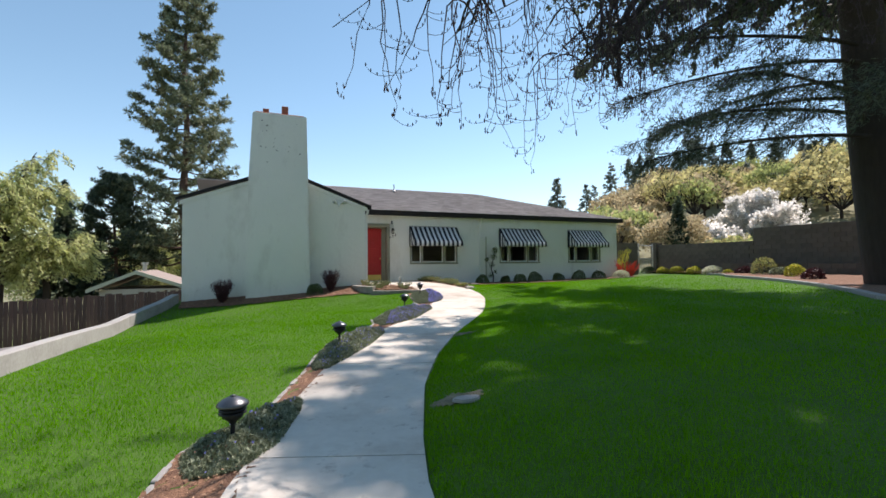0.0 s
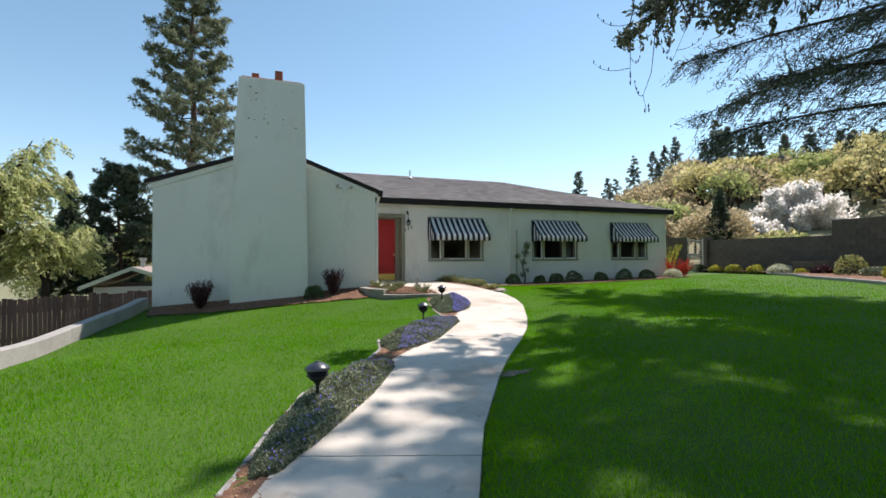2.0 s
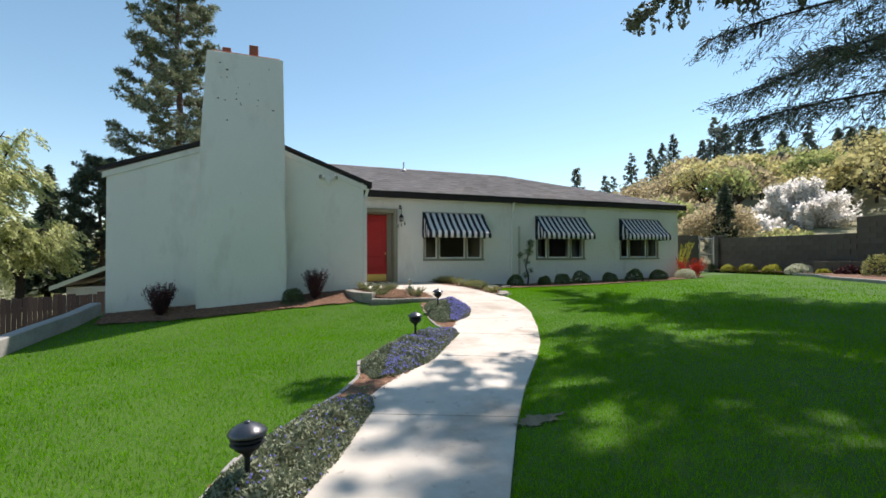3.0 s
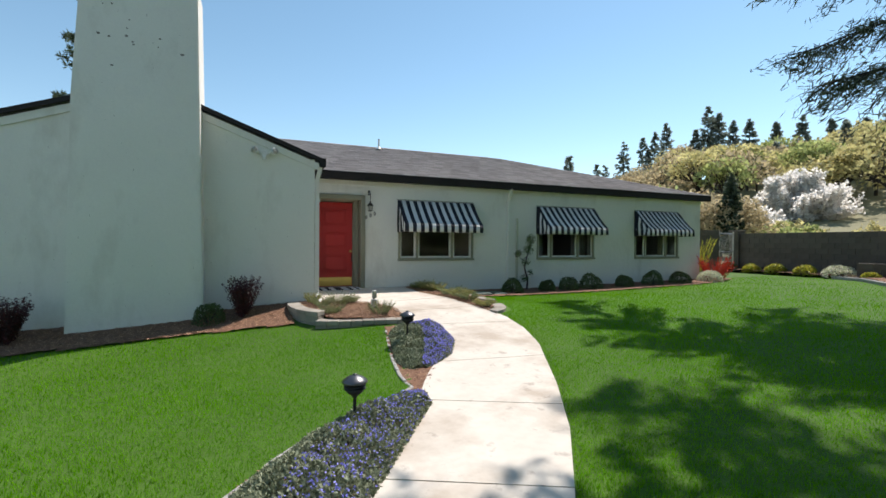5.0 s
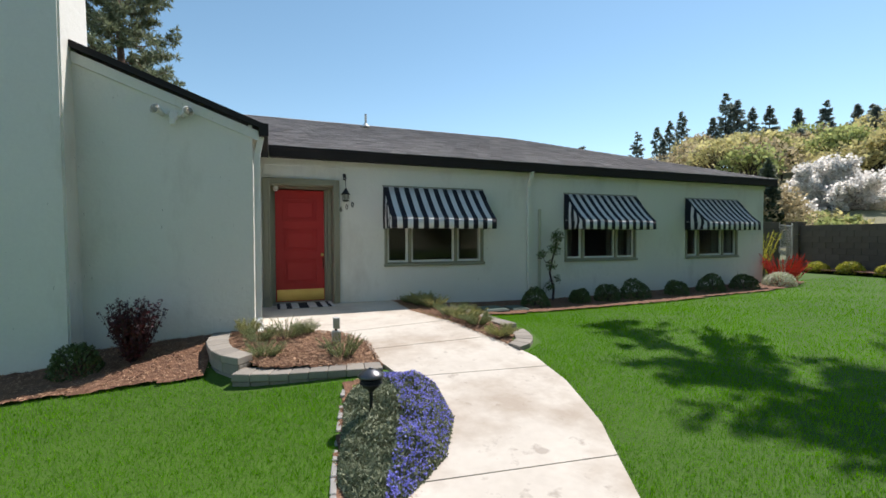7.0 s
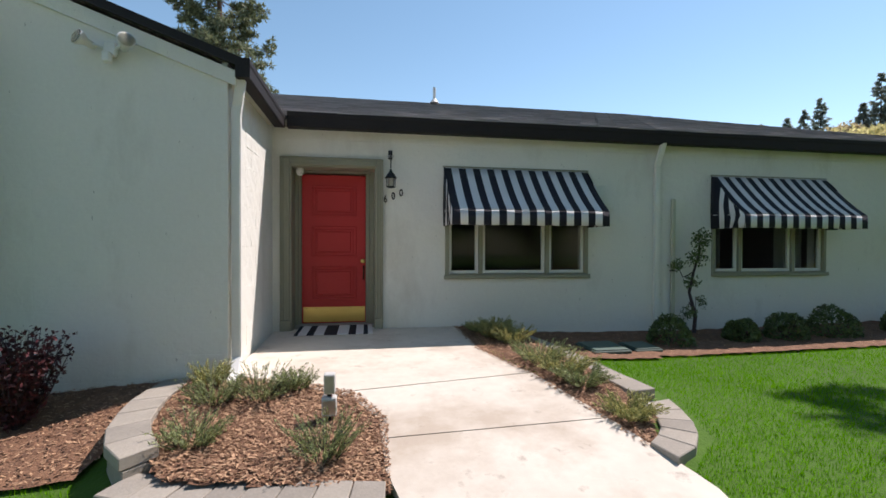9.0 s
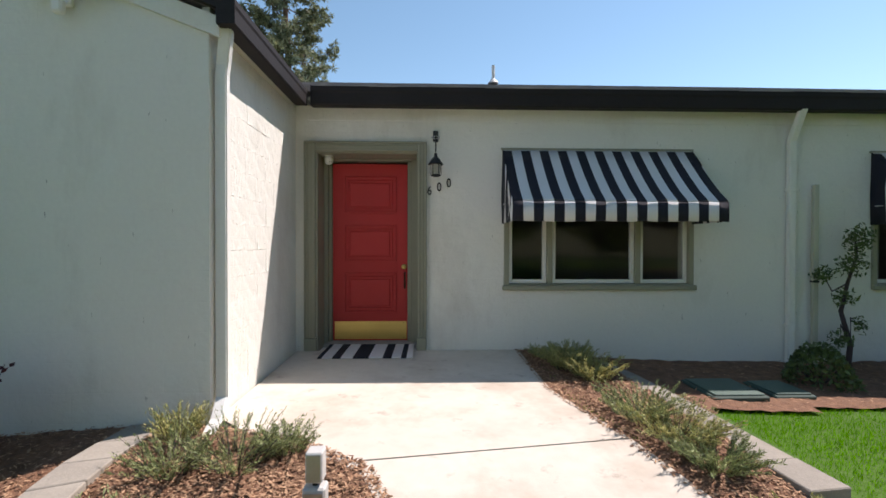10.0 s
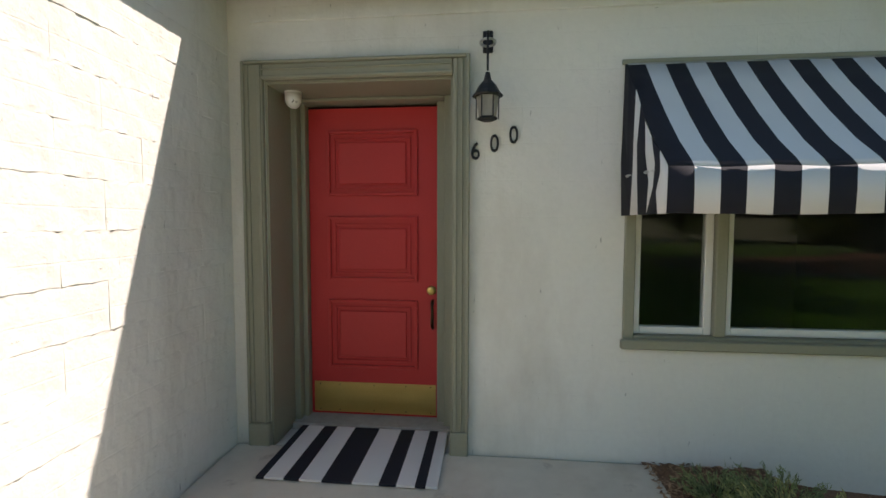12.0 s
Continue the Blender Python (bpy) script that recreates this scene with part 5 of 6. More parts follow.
def shrub(name, label, cat, at, radii, n, size, mat, group, seed, up=0.3):
    rng = np.random.default_rng(seed)
    t = thing(name, label, cat, at, group)
    s = Soup()
    mound(s, rng, (0, 0, 0.0), radii, n, size, up=up)
    part("foliage", s.mesh("foliage"), mat, t)
    w = Soup()
    for _ in range(7):
        d = scatter_dirs(rng, 1)[0]
        d[2] = abs(d[2]) + 0.4
        tip = d * np.asarray(radii) * 0.8
        w.tube([(0, 0, -0.05), tip * 0.5, tip], [0.012, 0.008, 0.003], 4)
    part("branchwork", w.mesh("stems"), M_TWIG, t)
    return t


for k, (x, rad, h) in enumerate(((8.64, 0.34, 0.42), (9.72, 0.24, 0.34), (10.45, 0.32, 0.38), (11.22, 0.36, 0.45), (12.46, 0.30, 0.38), (13.6, 0.38, 0.46), (14.69, 0.38, 0.45))):
    shrub("boxwood_shrub", "clipped dark green boxwood shrub below the front wall", "shrub", (x, 16.45, gz(x, 16.45) + 0.02), (rad * 0.86, rad * 0.86, h * 0.9), 1500, 0.027, M_BOX, "boxwoods along the front wall", 60 + k)
for k, (y, mat, word, rad) in enumerate(((19.1, M_BOX, "dark green", 0.35), (18.1, M_YELLOW, "yellow-green", 0.32), (17.25, M_YELLOW, "golden yellow", 0.36), (16.2, M_YELLOW, "golden yellow", 0.36), (15.2, M_PALE, "white-flowered", 0.45), (14.2, M_YELLOW, "low yellow-green", 0.25))):
    shrub("border_shrub", "small rounded %s shrub before the block wall" % word, "shrub", (20.75 if y > 14.5 else 20.45, y, gz(20.7, y) + 0.05), (rad, rad, rad * 0.95), 900, 0.045, mat, "shrubs along the block wall", 80 + k)
shrub("border_shrub", "white-flowered low shrub at the house corner", "shrub", (16.1, 16.45, gz(16.1, 16.45)), (0.36, 0.36, 0.4), 1300, 0.035, M_PALE, "", 95)
for k, (x, y, rx, h, word, mat) in enumerate(((20.2, 12.4, 0.55, 0.7, "pale pink-brown", M_DRY), (19.4, 10.8, 0.4, 0.45, "golden yellow", M_YELLOW), (19.9, 11.6, 0.4, 0.35, "grey-green", M_GREY), (18.3, 9.6, 0.35, 0.35, "dull red", M_BARB), (20.3, 13.4, 0.35, 0.35, "dull red", M_BARB))):
    shrub("border_shrub", "loose %s shrub in the bare far bed" % word, "shrub", (x, y, gz(x, y) + 0.08), (rx, rx, h), 800, 0.05, mat, "", 120 + k)


def vase_shrub(name, label, at, h, spread, stems, leaf, mat, seed, per=34):
    rng = np.random.default_rng(seed)
    t = thing(name, label, "shrub", at)
    s, w = Soup(), Soup()
    sprigs(s, rng, (0, 0, 0), spread, h, stems, leaf, per, 0.75, w)
    part("foliage", s.mesh("foliage"), mat, t)
    part("branchwork", w.mesh("stems"), M_TWIG, t)
    return t


for x, y, h, sd in ((-0.92, 14.75, 0.62, 1), (2.22, 14.78, 0.66, 2)):
    rng = np.random.default_rng(200 + sd)
    t = thing("barberry_shrub", "upright dark red barberry shrub below the gable wall", "shrub", (x, y, gz(x, y) + 0.02), "barberries")
    s, w = Soup(), Soup()
    for _ in range(84):
        az = rng.uniform(0, 2 * np.pi)
        out = np.array([np.cos(az), np.sin(az), 0]) * rng.uniform(0.08, 0.33)
        tip = out + np.array([0, 0, h * rng.uniform(0.7, 1.1)])
        u = np.linspace(0.12, 1, 44)[:, None]
        p = tip * np.concatenate([u ** 0.75, u ** 0.75, u], 1) + rng.normal(0, 0.022, (44, 3))
        a = scatter_dirs(rng, 44)
        b = unit(np.cross(a, scatter_dirs(rng, 44)))
        L = 0.020 * rng.uniform(0.7, 1.3, (44, 1))
        s.quads(p, a * L, b * L * 0.5)
        w.tube([(0, 0, -0.03), tip * np.array([0.6, 0.6, 0.45]), tip], [0.005, 0.004, 0.002], 3)
    part("foliage", s.mesh("foliage"), M_BARB, t)
    part("branchwork", w.mesh("stems"), M_TWIG, t)
shrub("rosemary_bush", "dark blue-green rounded rosemary bush at the chimney foot", "shrub", (1.72, 14.68, gz(1.72, 14.68)), (0.24, 0.22, 0.36), 1500, 0.022, M_BOX, "", 11, 0.9)
vase_shrub("scarlet_shrub", "bright red leafy shrub at the house corner", (16.75, 16.75, gz(16.75, 16.75)), 0.75, 0.5, 70, 0.05, M_REDLEAF, 12)
vase_shrub("yellow_shrub", "tall yellow-green sprigs against the block wall", (17.35, 17.9, gz(17.35, 17.9)), 1.35, 0.5, 26, 0.07, M_YELLOW, 13)
for k, (x, y, h, sprd, m) in enumerate(((3.86, 14.78, 0.34, 0.5, M_ROSE), (3.55, 14.72, 0.27, 0.38, M_ROSE), (3.6, 14.12, 0.25, 0.36, M_ROSE), (4.42, 13.88, 0.36, 0.36, M_ROSE), (3.42, 15.05, 0.3, 0.25, M_DRY), (4.1, 14.9, 0.22, 0.3, M_ROSE))):
    vase_shrub("rosemary_bush", "wispy grey-green rosemary bush in the raised planter", (x, y, float(path_z(y)) + 0.01), h * 0.62, sprd * 0.62, 66, 0.0145, m, 20 + k, 40)["group"] = "planter rosemary"
for k, (x, y, h, sprd, m) in enumerate(((6.1, 16.86, 0.15, 0.24, M_ROSE), (6.24, 16.45, 0.32, 0.42, M_DRY), (6.35, 16.15, 0.3, 0.4, M_DRY), (6.38, 15.35, 0.27, 0.45, M_ROSE), (6.45, 15.0, 0.26, 0.45, M_DRY), (6.5, 14.7, 0.22, 0.35, M_ROSE), (6.55, 14.1, 0.2, 0.32, M_DRY), (6.33, 16.75, 0.22, 0.3, M_ROSE))):
    vase_shrub("lavender_bush", "yellowish wispy lavender bush beside the patio", (x, y, float(path_z(y)) + 0.01), h * 0.66, sprd * 0.66, 80, 0.0165, m, 40 + k, 46)["group"] = "patio lavender"

# trained shrub on the wall
rng = np.random.default_rng(77)
t = thing("wall_shrub", "thin dark evergreen shrub trained up the front wall", "shrub", (9.42, 16.98, 0.6))
w, s = Soup(), Soup()
trunk = np.array([(0, 0, -0.05), (0.03, 0, 0.3), (-0.06, 0.02, 0.65), (0.02, 0.03, 0.95), (0.12, 0.03, 1.25), (0.10, 0.04, 1.5)])
w.tube(trunk, [0.03, 0.026, 0.022, 0.018, 0.012, 0.006], 7)
for c, rr, n in (((0.12, 0, 1.42), (0.16, 0.12, 0.2), 260), ((0.05, 0, 1.15), (0.2, 0.12, 0.14), 200), ((-0.28, 0, 1.05), (0.14, 0.1, 0.1), 120), ((-0.05, 0, 0.8), (0.16, 0.1, 0.12), 110), ((-0.08, 0, 0.35), (0.15, 0.1, 0.12), 120), ((0.14, 0, 0.5), (0.08, 0.08, 0.12), 60)):
    d = scatter_dirs(rng, n) * rng.uniform(0.3, 1, (n, 1))
    p = np.array(c) + d * np.array(rr)
    a = scatter_dirs(rng, n)
    b = unit(np.cross(a, scatter_dirs(rng, n)))
    s.quads(p, a * 0.028, b * 0.011)
    w.tube([trunk[3] if c[2] > 0.7 else trunk[1], (np.array(c) + trunk[2]) / 2 * np.array([1, 1, 1.02]), c], [0.01, 0.007, 0.004], 5)
part("trunk", w.mesh("trunk"), M_TWIG, t)
part("foliage", s.mesh("foliage"), M_BOX, t)


# flowering groundcover along the path
def carpet(y0, y1, h, n, flowers, seed, bloom_side, mat=None):
    rng = np.random.default_rng(seed)
    yy = (y0 + y1) / 2
    xx = float(np.interp(yy, LEFT_Y, LEFT_X)) - 0.35
    t = thing("flowering_groundcover", "low grey-green groundcover with %s" % ("small blue flowers" if flowers > 200 else "few blue flowers"), "groundcover", (xx, yy, gz(xx, yy)), "path groundcover")

    def place(m, lo, hi):
        y = rng.uniform(y0, y1, m)
        e = np.clip(np.minimum(y - y0, y1 - y) / 0.35, 0, 1)
        o, q = np.interp(y, OUTER_Y, OUTER_X), np.interp(y, LEFT_Y, LEFT_X)
        f = rng.uniform(lo, hi, m)
        mid = 0.5 + (f - 0.5) * (0.35 + 0.65 * np.sqrt(e))
        x = o + 0.03 + (q + 0.10 - o) * mid
        dome = np.sqrt(np.clip(1 - (2 * f - 1) ** 2, 0, 1)) * (0.25 + 0.75 * e)
        bump = 0.75 + 0.25 * np.sin(x * 9 + seed) * np.cos(y * 8) + 0.12 * np.sin(x * 23) * np.sin(y * 19)
        return x, y, h * dome * bump

    x, y, z = place(n, 0.0, 1.0)
    p = np.stack([x - xx, y - yy, z * rng.uniform(0.55, 1.02, n) + np.minimum(ground_z(x, y), path_z(y)) - gz(xx, yy)], -1)
    a = unit(scatter_dirs(rng, n) + np.array([0, 0, 0.9]))
    b = unit(np.cross(a, scatter_dirs(rng, n)))
    L = 0.019 * rng.uniform(0.6, 1.5, (n, 1))
    s = Soup()
    s.quads(p, a * L, b * L * 0.34)
    part("foliage", s.mesh("foliage"), mat or M_GREY, t)
    x, y, z = place(flowers, *bloom_side)
    p = np.stack([x - xx, y - yy, z + 0.012 + np.minimum(ground_z(x, y), path_z(y)) - gz(xx, yy)], -1)
    s = Soup()
    for k in range(2):
        a = unit(scatter_dirs(rng, flowers) * 0.8 + np.array([0.3, -0.2, 0.4]))
        b = unit(np.cross(a, scatter_dirs(rng, flowers)))
        s.quads(p, a * 0.010, b * 0.008)
    part("blossoms", s.mesh("blossoms"), M_BLUE, t, "small blue blossoms")


carpet(3.15, 4.45, 0.13, 9000, 30, 1, (0.2, 0.9), M_GREY)
carpet(1.6, 2.7, 0.10, 5000, 10, 5, (0.2, 0.9), M_GREY)
carpet(5.5, 8.0, 0.17, 24000, 160, 2, (0.3, 1.0))
carpet(8.55, 10.62, 0.19, 27000, 900, 3, (0.35, 1.0))
carpet(11.35, 13.25, 0.20, 27000, 1700, 4, (0.5, 1.0))


# ---- trees ----
M_PINE = material("pine_needles", (0.27, 0.30, 0.17), (0.10, 0.125, 0.075), 0.6, island=0.8, coarse=0.4, fine=6, translucent=0.3)
M_FIR = material("fir_needles", (0.13, 0.17, 0.10), (0.05, 0.07, 0.045), 0.6, island=0.8, coarse=0.3, fine=6, translucent=0.25)
M_CEDAR = material("cedar_needles", (0.13, 0.16, 0.10), (0.05, 0.065, 0.045), 0.6, island=0.8, coarse=1, fine=10, translucent=0.3)
M_SPRING = material("spring_leaf", (0.66, 0.68, 0.33), (0.46, 0.50, 0.22), 0.6, island=0.8, coarse=0.3, fine=5, translucent=0.65)
M_OAK1 = material("budding_oak", (0.66, 0.60, 0.27), (0.43, 0.38, 0.17), 0.7, island=0.7, coarse=0.06, fine=1.5, translucent=0.55)
M_OAK2 = material("bronze_oak", (0.60, 0.50, 0.30), (0.38, 0.31, 0.18), 0.7, island=0.7, coarse=0.06, fine=1.5, translucent=0.55)
M_OAK3 = material("green_oak", (0.48, 0.53, 0.20), (0.27, 0.31, 0.11), 0.7, island=0.7, coarse=0.06, fine=1.5, translucent=0.55)
M_BLOSSOM = material("white_blossom", (0.90, 0.875, 0.83), (0.80, 0.77, 0.72), 0.7, island=0.5, coarse=0.5, fine=5, translucent=0.7)
# distance haze is put into this pale grey-green needle colour and its high translucency
M_HAZEFIR = material("hazed_fir_needles", (0.34, 0.38, 0.32), (0.2, 0.235, 0.2), 0.8, island=0.8, coarse=0.1, fine=2, translucent=0.6)


def pine(name, label, at, H, R, limbs, seed, mat, start=0.12, twigs=8, tuft=0.36, blades=30):
    """Straight trunk, layered limbs turning up at the ends, and round tufts of needles on short twigs."""
    rng = np.random.default_rng(seed)
    t = thing(name, label, "tree", at)
    w, s = Soup(), Soup()
    zs = np.linspace(0, H, 14)
    w.tube(np.stack([0.12 * np.sin(zs * 0.5), 0.1 * np.cos(zs * 0.4), zs], -1), 0.013 * H * (1 - zs / H * 0.95) ** 0.8 + 0.03, 9)
    C = []
    for k in range(limbs):
        f = start + (1 - start) * ((k + rng.uniform(-0.5, 0.5)) / limbs)
        f = min(max(f, start), 0.985)
        g = (f - start) / (1 - start)
        reach = R * (0.75 + 0.25 * min(1, g * 4)) * (1.02 - g) ** 0.6 * rng.uniform(0.5, 1.08) + 0.3
        az = k * 2.4 + rng.uniform(-0.5, 0.5)
        d = np.array([np.cos(az), np.sin(az), 0])
        side = np.array([-d[1], d[0], 0])
        rise = rng.uniform(-0.22, 0.05) + 0.5 * g
        u = np.linspace(0, 1, 6)[:, None]
        pts = np.array([0, 0, H * f]) + d * reach * u + side * 0.12 * reach * np.sin(u * 3 + k) + np.array([0, 0, 1]) * reach * (rise * u + 0.20 * u ** 2 - 0.10 * np.sin(np.pi * u))
        w.tube(pts, np.linspace(0.075, 0.02, 6) * (1.35 - g), 5)
        for j in range(twigs + int(reach)):
            v = rng.uniform(0.3, 1.0)
            p = np.array([np.interp(v, u[:, 0], pts[:, q]) for q in range(3)])
            out = unit(d * rng.uniform(0.2, 1.0) + side * rng.uniform(-1, 1) + np.array([0, 0, rng.uniform(-0.15, 0.5)]))
            L = reach * rng.uniform(0.10, 0.28) + 0.25
            tip = p + out * L
            w.tube([p, (p + tip) / 2 - [0, 0, 0.05], tip], [0.025, 0.018, 0.01], 3)
            C += [tip, tip - out * rng.uniform(0.3, 0.55)]
        C.append(pts[-1])
    C = np.array(C)
    cc = np.repeat(C, blades, 0)
    big = np.repeat(rng.uniform(0.7, 1.3, (len(C), 1)), blades, 0)
    dd = unit(scatter_dirs(rng, len(cc)) + np.array([0, 0, 0.25]))
    L = tuft * big * rng.uniform(0.75, 1.1, (len(cc), 1)) * 0.5
    bb = unit(np.cross(dd, scatter_dirs(rng, len(cc))))
    s.quads(cc + dd * L * 1.1, dd * L, bb * 0.045)
    part("trunk", w.mesh("trunk"), M_PINEBARK, t)
    part("crown", s.mesh("crown"), mat, t)
    return t


def feather_tree(s, w, rng, H, R):
    """Arching limbs hung with fine leafy strands, airy at the top."""
    w.tube([(0, 0, -0.5), (0.1, 0, H * 0.2), (0, 0.1, H * 0.42)], [0.3, 0.24, 0.18], 8)
    for _ in range(22):
        az, up = rng.uniform(0, 2 * np.pi), rng.uniform(0.5, 1.0)
        d = np.array([math.cos(az), math.sin(az), 0])
        a, c = np.array([0, 0.1, H * rng.uniform(0.25, 0.42)]), d * R * rng.uniform(0.45, 0.95) + np.array([0, 0, H * up])
        m = a * 0.4 + c * 0.6 + np.array([0, 0, H * 0.16])
        u = np.linspace(0, 1, 9)[:, None]
        pts = (1 - u) ** 2 * a + 2 * u * (1 - u) * m + u ** 2 * c
        w.tube(pts, np.linspace(0.12, 0.02, 9), 6)
        for _ in range(24):
            v = rng.uniform(0.3, 1.0)
            p = np.array([np.interp(v, u[:, 0], pts[:, q]) for q in range(3)])
            o = unit(d * rng.uniform(0, 1) + scatter_dirs(rng, 1)[0] * 0.9)
            o[2] = abs(o[2]) * 0.2
            L = rng.uniform(0.9, 2.4)
            n = 34
            f = np.sqrt(rng.uniform(0, 1, (n, 1)))
            q = p + o * L * f + np.array([0, 0, -1]) * L * (0.15 * f + 0.55 * f ** 2) + rng.normal(0, 0.10, (n, 3))
            e = unit(o + np.array([0, 0, -0.8]) + scatter_dirs(rng, n) * 0.7)
            s.quads(q, e * 0.13, unit(np.cross(e, scatter_dirs(rng, n))) * 0.05)
            w.tube([p, p + o * L * 0.5 - [0, 0, 0.2 * L], p + o * L - [0, 0, 0.7 * L]], [0.02, 0.014, 0.006], 3)


def fan_tree(s, w, rng, H, R):
    """Many limbs fanning out from a short trunk, thick with blossom to the tips."""
    w.tube([(0, 0, -1), (0, 0, H * 0.12)], [0.35, 0.28], 8)
    for k in range(46):
        az = k * 2.4 + rng.uniform(-0.3, 0.3)
        el = math.radians(rng.uniform(-4, 86))
        tip = np.array([math.cos(az) * math.cos(el) * R, math.sin(az) * math.cos(el) * R, H * (0.14 + 0.86 * math.sin(max(el, 0)) ** 0.9)]) * rng.uniform(0.78, 1.06)
        a = np.array([0, 0, H * 0.1])
        m = (a + tip) / 2 + np.array([0, 0, 0.08 * H])
        u = np.linspace(0, 1, 8)[:, None]
        pts = (1 - u) ** 2 * a + 2 * u * (1 - u) * m + u ** 2 * tip
        w.tube(pts, np.linspace(0.09, 0.012, 8), 5)
        ax = unit(tip - a)
        for _ in range(26):
            v = rng.uniform(0.25, 1.0)
            p = np.array([np.interp(v, u[:, 0], pts[:, q]) for q in range(3)])
            o = unit(ax * 0.9 + scatter_dirs(rng, 1)[0] * 0.8 + np.array([0, 0, 0.15]))
            L = rng.uniform(0.7, 1.7)
            w.tube([p, p + o * L * 0.5, p + o * L], [0.03, 0.02, 0.008], 3)
            n = 58
            f = rng.uniform(0.1, 1.05, (n, 1))
            q = p + o * L * f + rng.normal(0, 0.2, (n, 3))
            e = scatter_dirs(rng, n)
            s.quads(q, e * 0.17, unit(np.cross(e, scatter_dirs(rng, n))) * 0.14)


def cone_tree(s, rng, at, H, R, n, size, w=None, droop=0.35, power=1.0):
    """A spired conifer: drooping sprays in a ragged cone."""
    f = 1 - np.sqrt(rng.uniform(size=n)) * 0.93
    tier = 0.72 + 0.28 * np.abs(np.sin(f * H * 2.1 + rng.uniform(0, 6)))
    az = rng.uniform(0, 2 * np.pi, n)
    lob = 0.8 + 0.2 * np.sin(az * 3 + rng.uniform(0, 6)) + 0.1 * np.sin(az * 7 + f * 20)
    r = R * (1 - f) ** power * tier * lob * rng.uniform(0.45, 1.05, n)
    d = np.stack([np.cos(az), np.sin(az), np.zeros(n)], -1)
    p = np.asarray(at) + d * r[:, None] + np.stack([np.zeros(n), np.zeros(n), f * H - droop * r * 0.3], -1)
    a = unit(d + np.array([0, 0, -droop]) + rng.normal(0, 0.35, (n, 3)))
    b = unit(np.cross(a, scatter_dirs(rng, n)))
    L = size * rng.uniform(0.6, 1.3, (n, 1))
    s.quads(p, a * L, b * L * 0.3)
    if w is not None:
        w.tube([np.asarray(at) - [0, 0, 1], np.asarray(at) + [0, 0, H * 0.5], np.asarray(at) + [0, 0, H * 0.97]], [R * 0.09, R * 0.06, 0.03], 6)


def round_tree(s, w, rng, at, H, R, n, size, lobes=9, clear=0.3, wood=1.0, low=False):
    """A broad-leaved crown of uneven lobes on forking limbs, with gaps."""
    at = np.asarray(at, dtype=float)
    top = at + [0, 0, H * clear]
    w.tube([at - [0, 0, 0.8], top], [R * 0.09 * wood, R * 0.065 * wood], 6)
    each = max(8, n // lobes)
    for _ in range(lobes):
        d = scatter_dirs(rng, 1)[0]
        d[2] = d[2] * 0.95 if low else abs(d[2]) * 0.9 - 0.12
        c = at + [0, 0, H * (clear + (1 - clear) * 0.45)] + d * np.array([R * 0.72, R * 0.72, H * (1 - clear) * 0.45])
        lr = R * rng.uniform(0.28, 0.5)
        mid = (top + c) / 2 + rng.normal(0, 0.06 * R, 3)
        w.tube([top, mid, c], [R * 0.045 * wood, R * 0.025 * wood, R * 0.008 * wood], 5)
        e = scatter_dirs(rng, each)
        p = c + e * lr * (rng.uniform(0.25, 1.08, (each, 1)) ** 0.6) * np.array([1, 1, 0.8])
        a = unit(e + scatter_dirs(rng, each))
        b = unit(np.cross(a, scatter_dirs(rng, each)))
        L = size * rng.uniform(0.5, 1.4, (each, 1))
        s.quads(p, a * L, b * L * 0.55)
        for k in range(3):
            q = c + scatter_dirs(rng, 1)[0] * lr * 0.95
            w.tube([mid, (c + q) / 2, q], [R * 0.018 * wood, R * 0.012 * wood, R * 0.004 * wood], 4)


def single(name, label, at, build, bark, leaf):
    t = thing(name, label, "tree", at)
    w, s = Soup(), Soup()
    build(s, w)
    part("trunk", w.mesh("trunk"), bark, t)
    part("crown", s.mesh("crown"), leaf, t)
    return t


pine("pine_tree", "tall ponderosa pine with open tufted crown", (-6.0, 47.0, gz(-6.0, 47) - 0.2), 29.5, 5.5, 112, 4, M_PINE, 0.12, 9, 0.42, 24)
pine("pine_tree", "dark lower pine beside the tall one", (-11.0, 45.8, gz(-11, 45.8) - 0.2), 11.0, 3.4, 52, 6, M_FIR, 0.06, 9, 0.42, 26)
for x, y, H, R, sd in ((-15.8, 50.0, 11.5, 2.6, 7), (-24.5, 46.0, 15.0, 3.4, 8)):
    single("conifer_tree", "dark narrow spired conifer beyond the fence", (x, y, gz(x, y)), lambda s, w: cone_tree(s, np.random.default_rng(sd), (0, 0, 0), H, R, 6000, 0.36, w), M_BARK, M_FIR)
for x, y, H, R, sd in ((-10.5, 52.0, 7.5, 3.6, 3), (-6.0, 55.5, 7.5, 3.6, 9), (-1.0, 52.0, 7.0, 3.6, 10), (-18.5, 55.0, 8.0, 4.0, 11), (-31.0, 38.0, 12.0, 5.0, 13)):
    single("leafy_tree", "pale green spring tree beyond the fence", (x, y, gz(x, y)), lambda s, w: round_tree(s, w, np.random.default_rng(30 + sd), (0, 0, 0), H, R, 13000, 0.12, 60, 0.08, 0.35, True), M_BARK, M_SPRING)
for x, y, H, R, sd in ((-15.6, 38.5, 12.0, 3.4, 1), (-20.8, 36.0, 12.5, 4.2, 2), (-18.0, 34.5, 8.6, 3.6, 5), (-25.5, 32.5, 11.5, 4.6, 6), (-13.8, 40.5, 6.0, 2.6, 7)):
    single("weeping_tree", "airy pale green weeping tree beyond the fence", (x, y, gz(x, y)), lambda s, w: feather_tree(s, w, np.random.default_rng(30 + sd), H, R), M_BARK, M_SPRING)
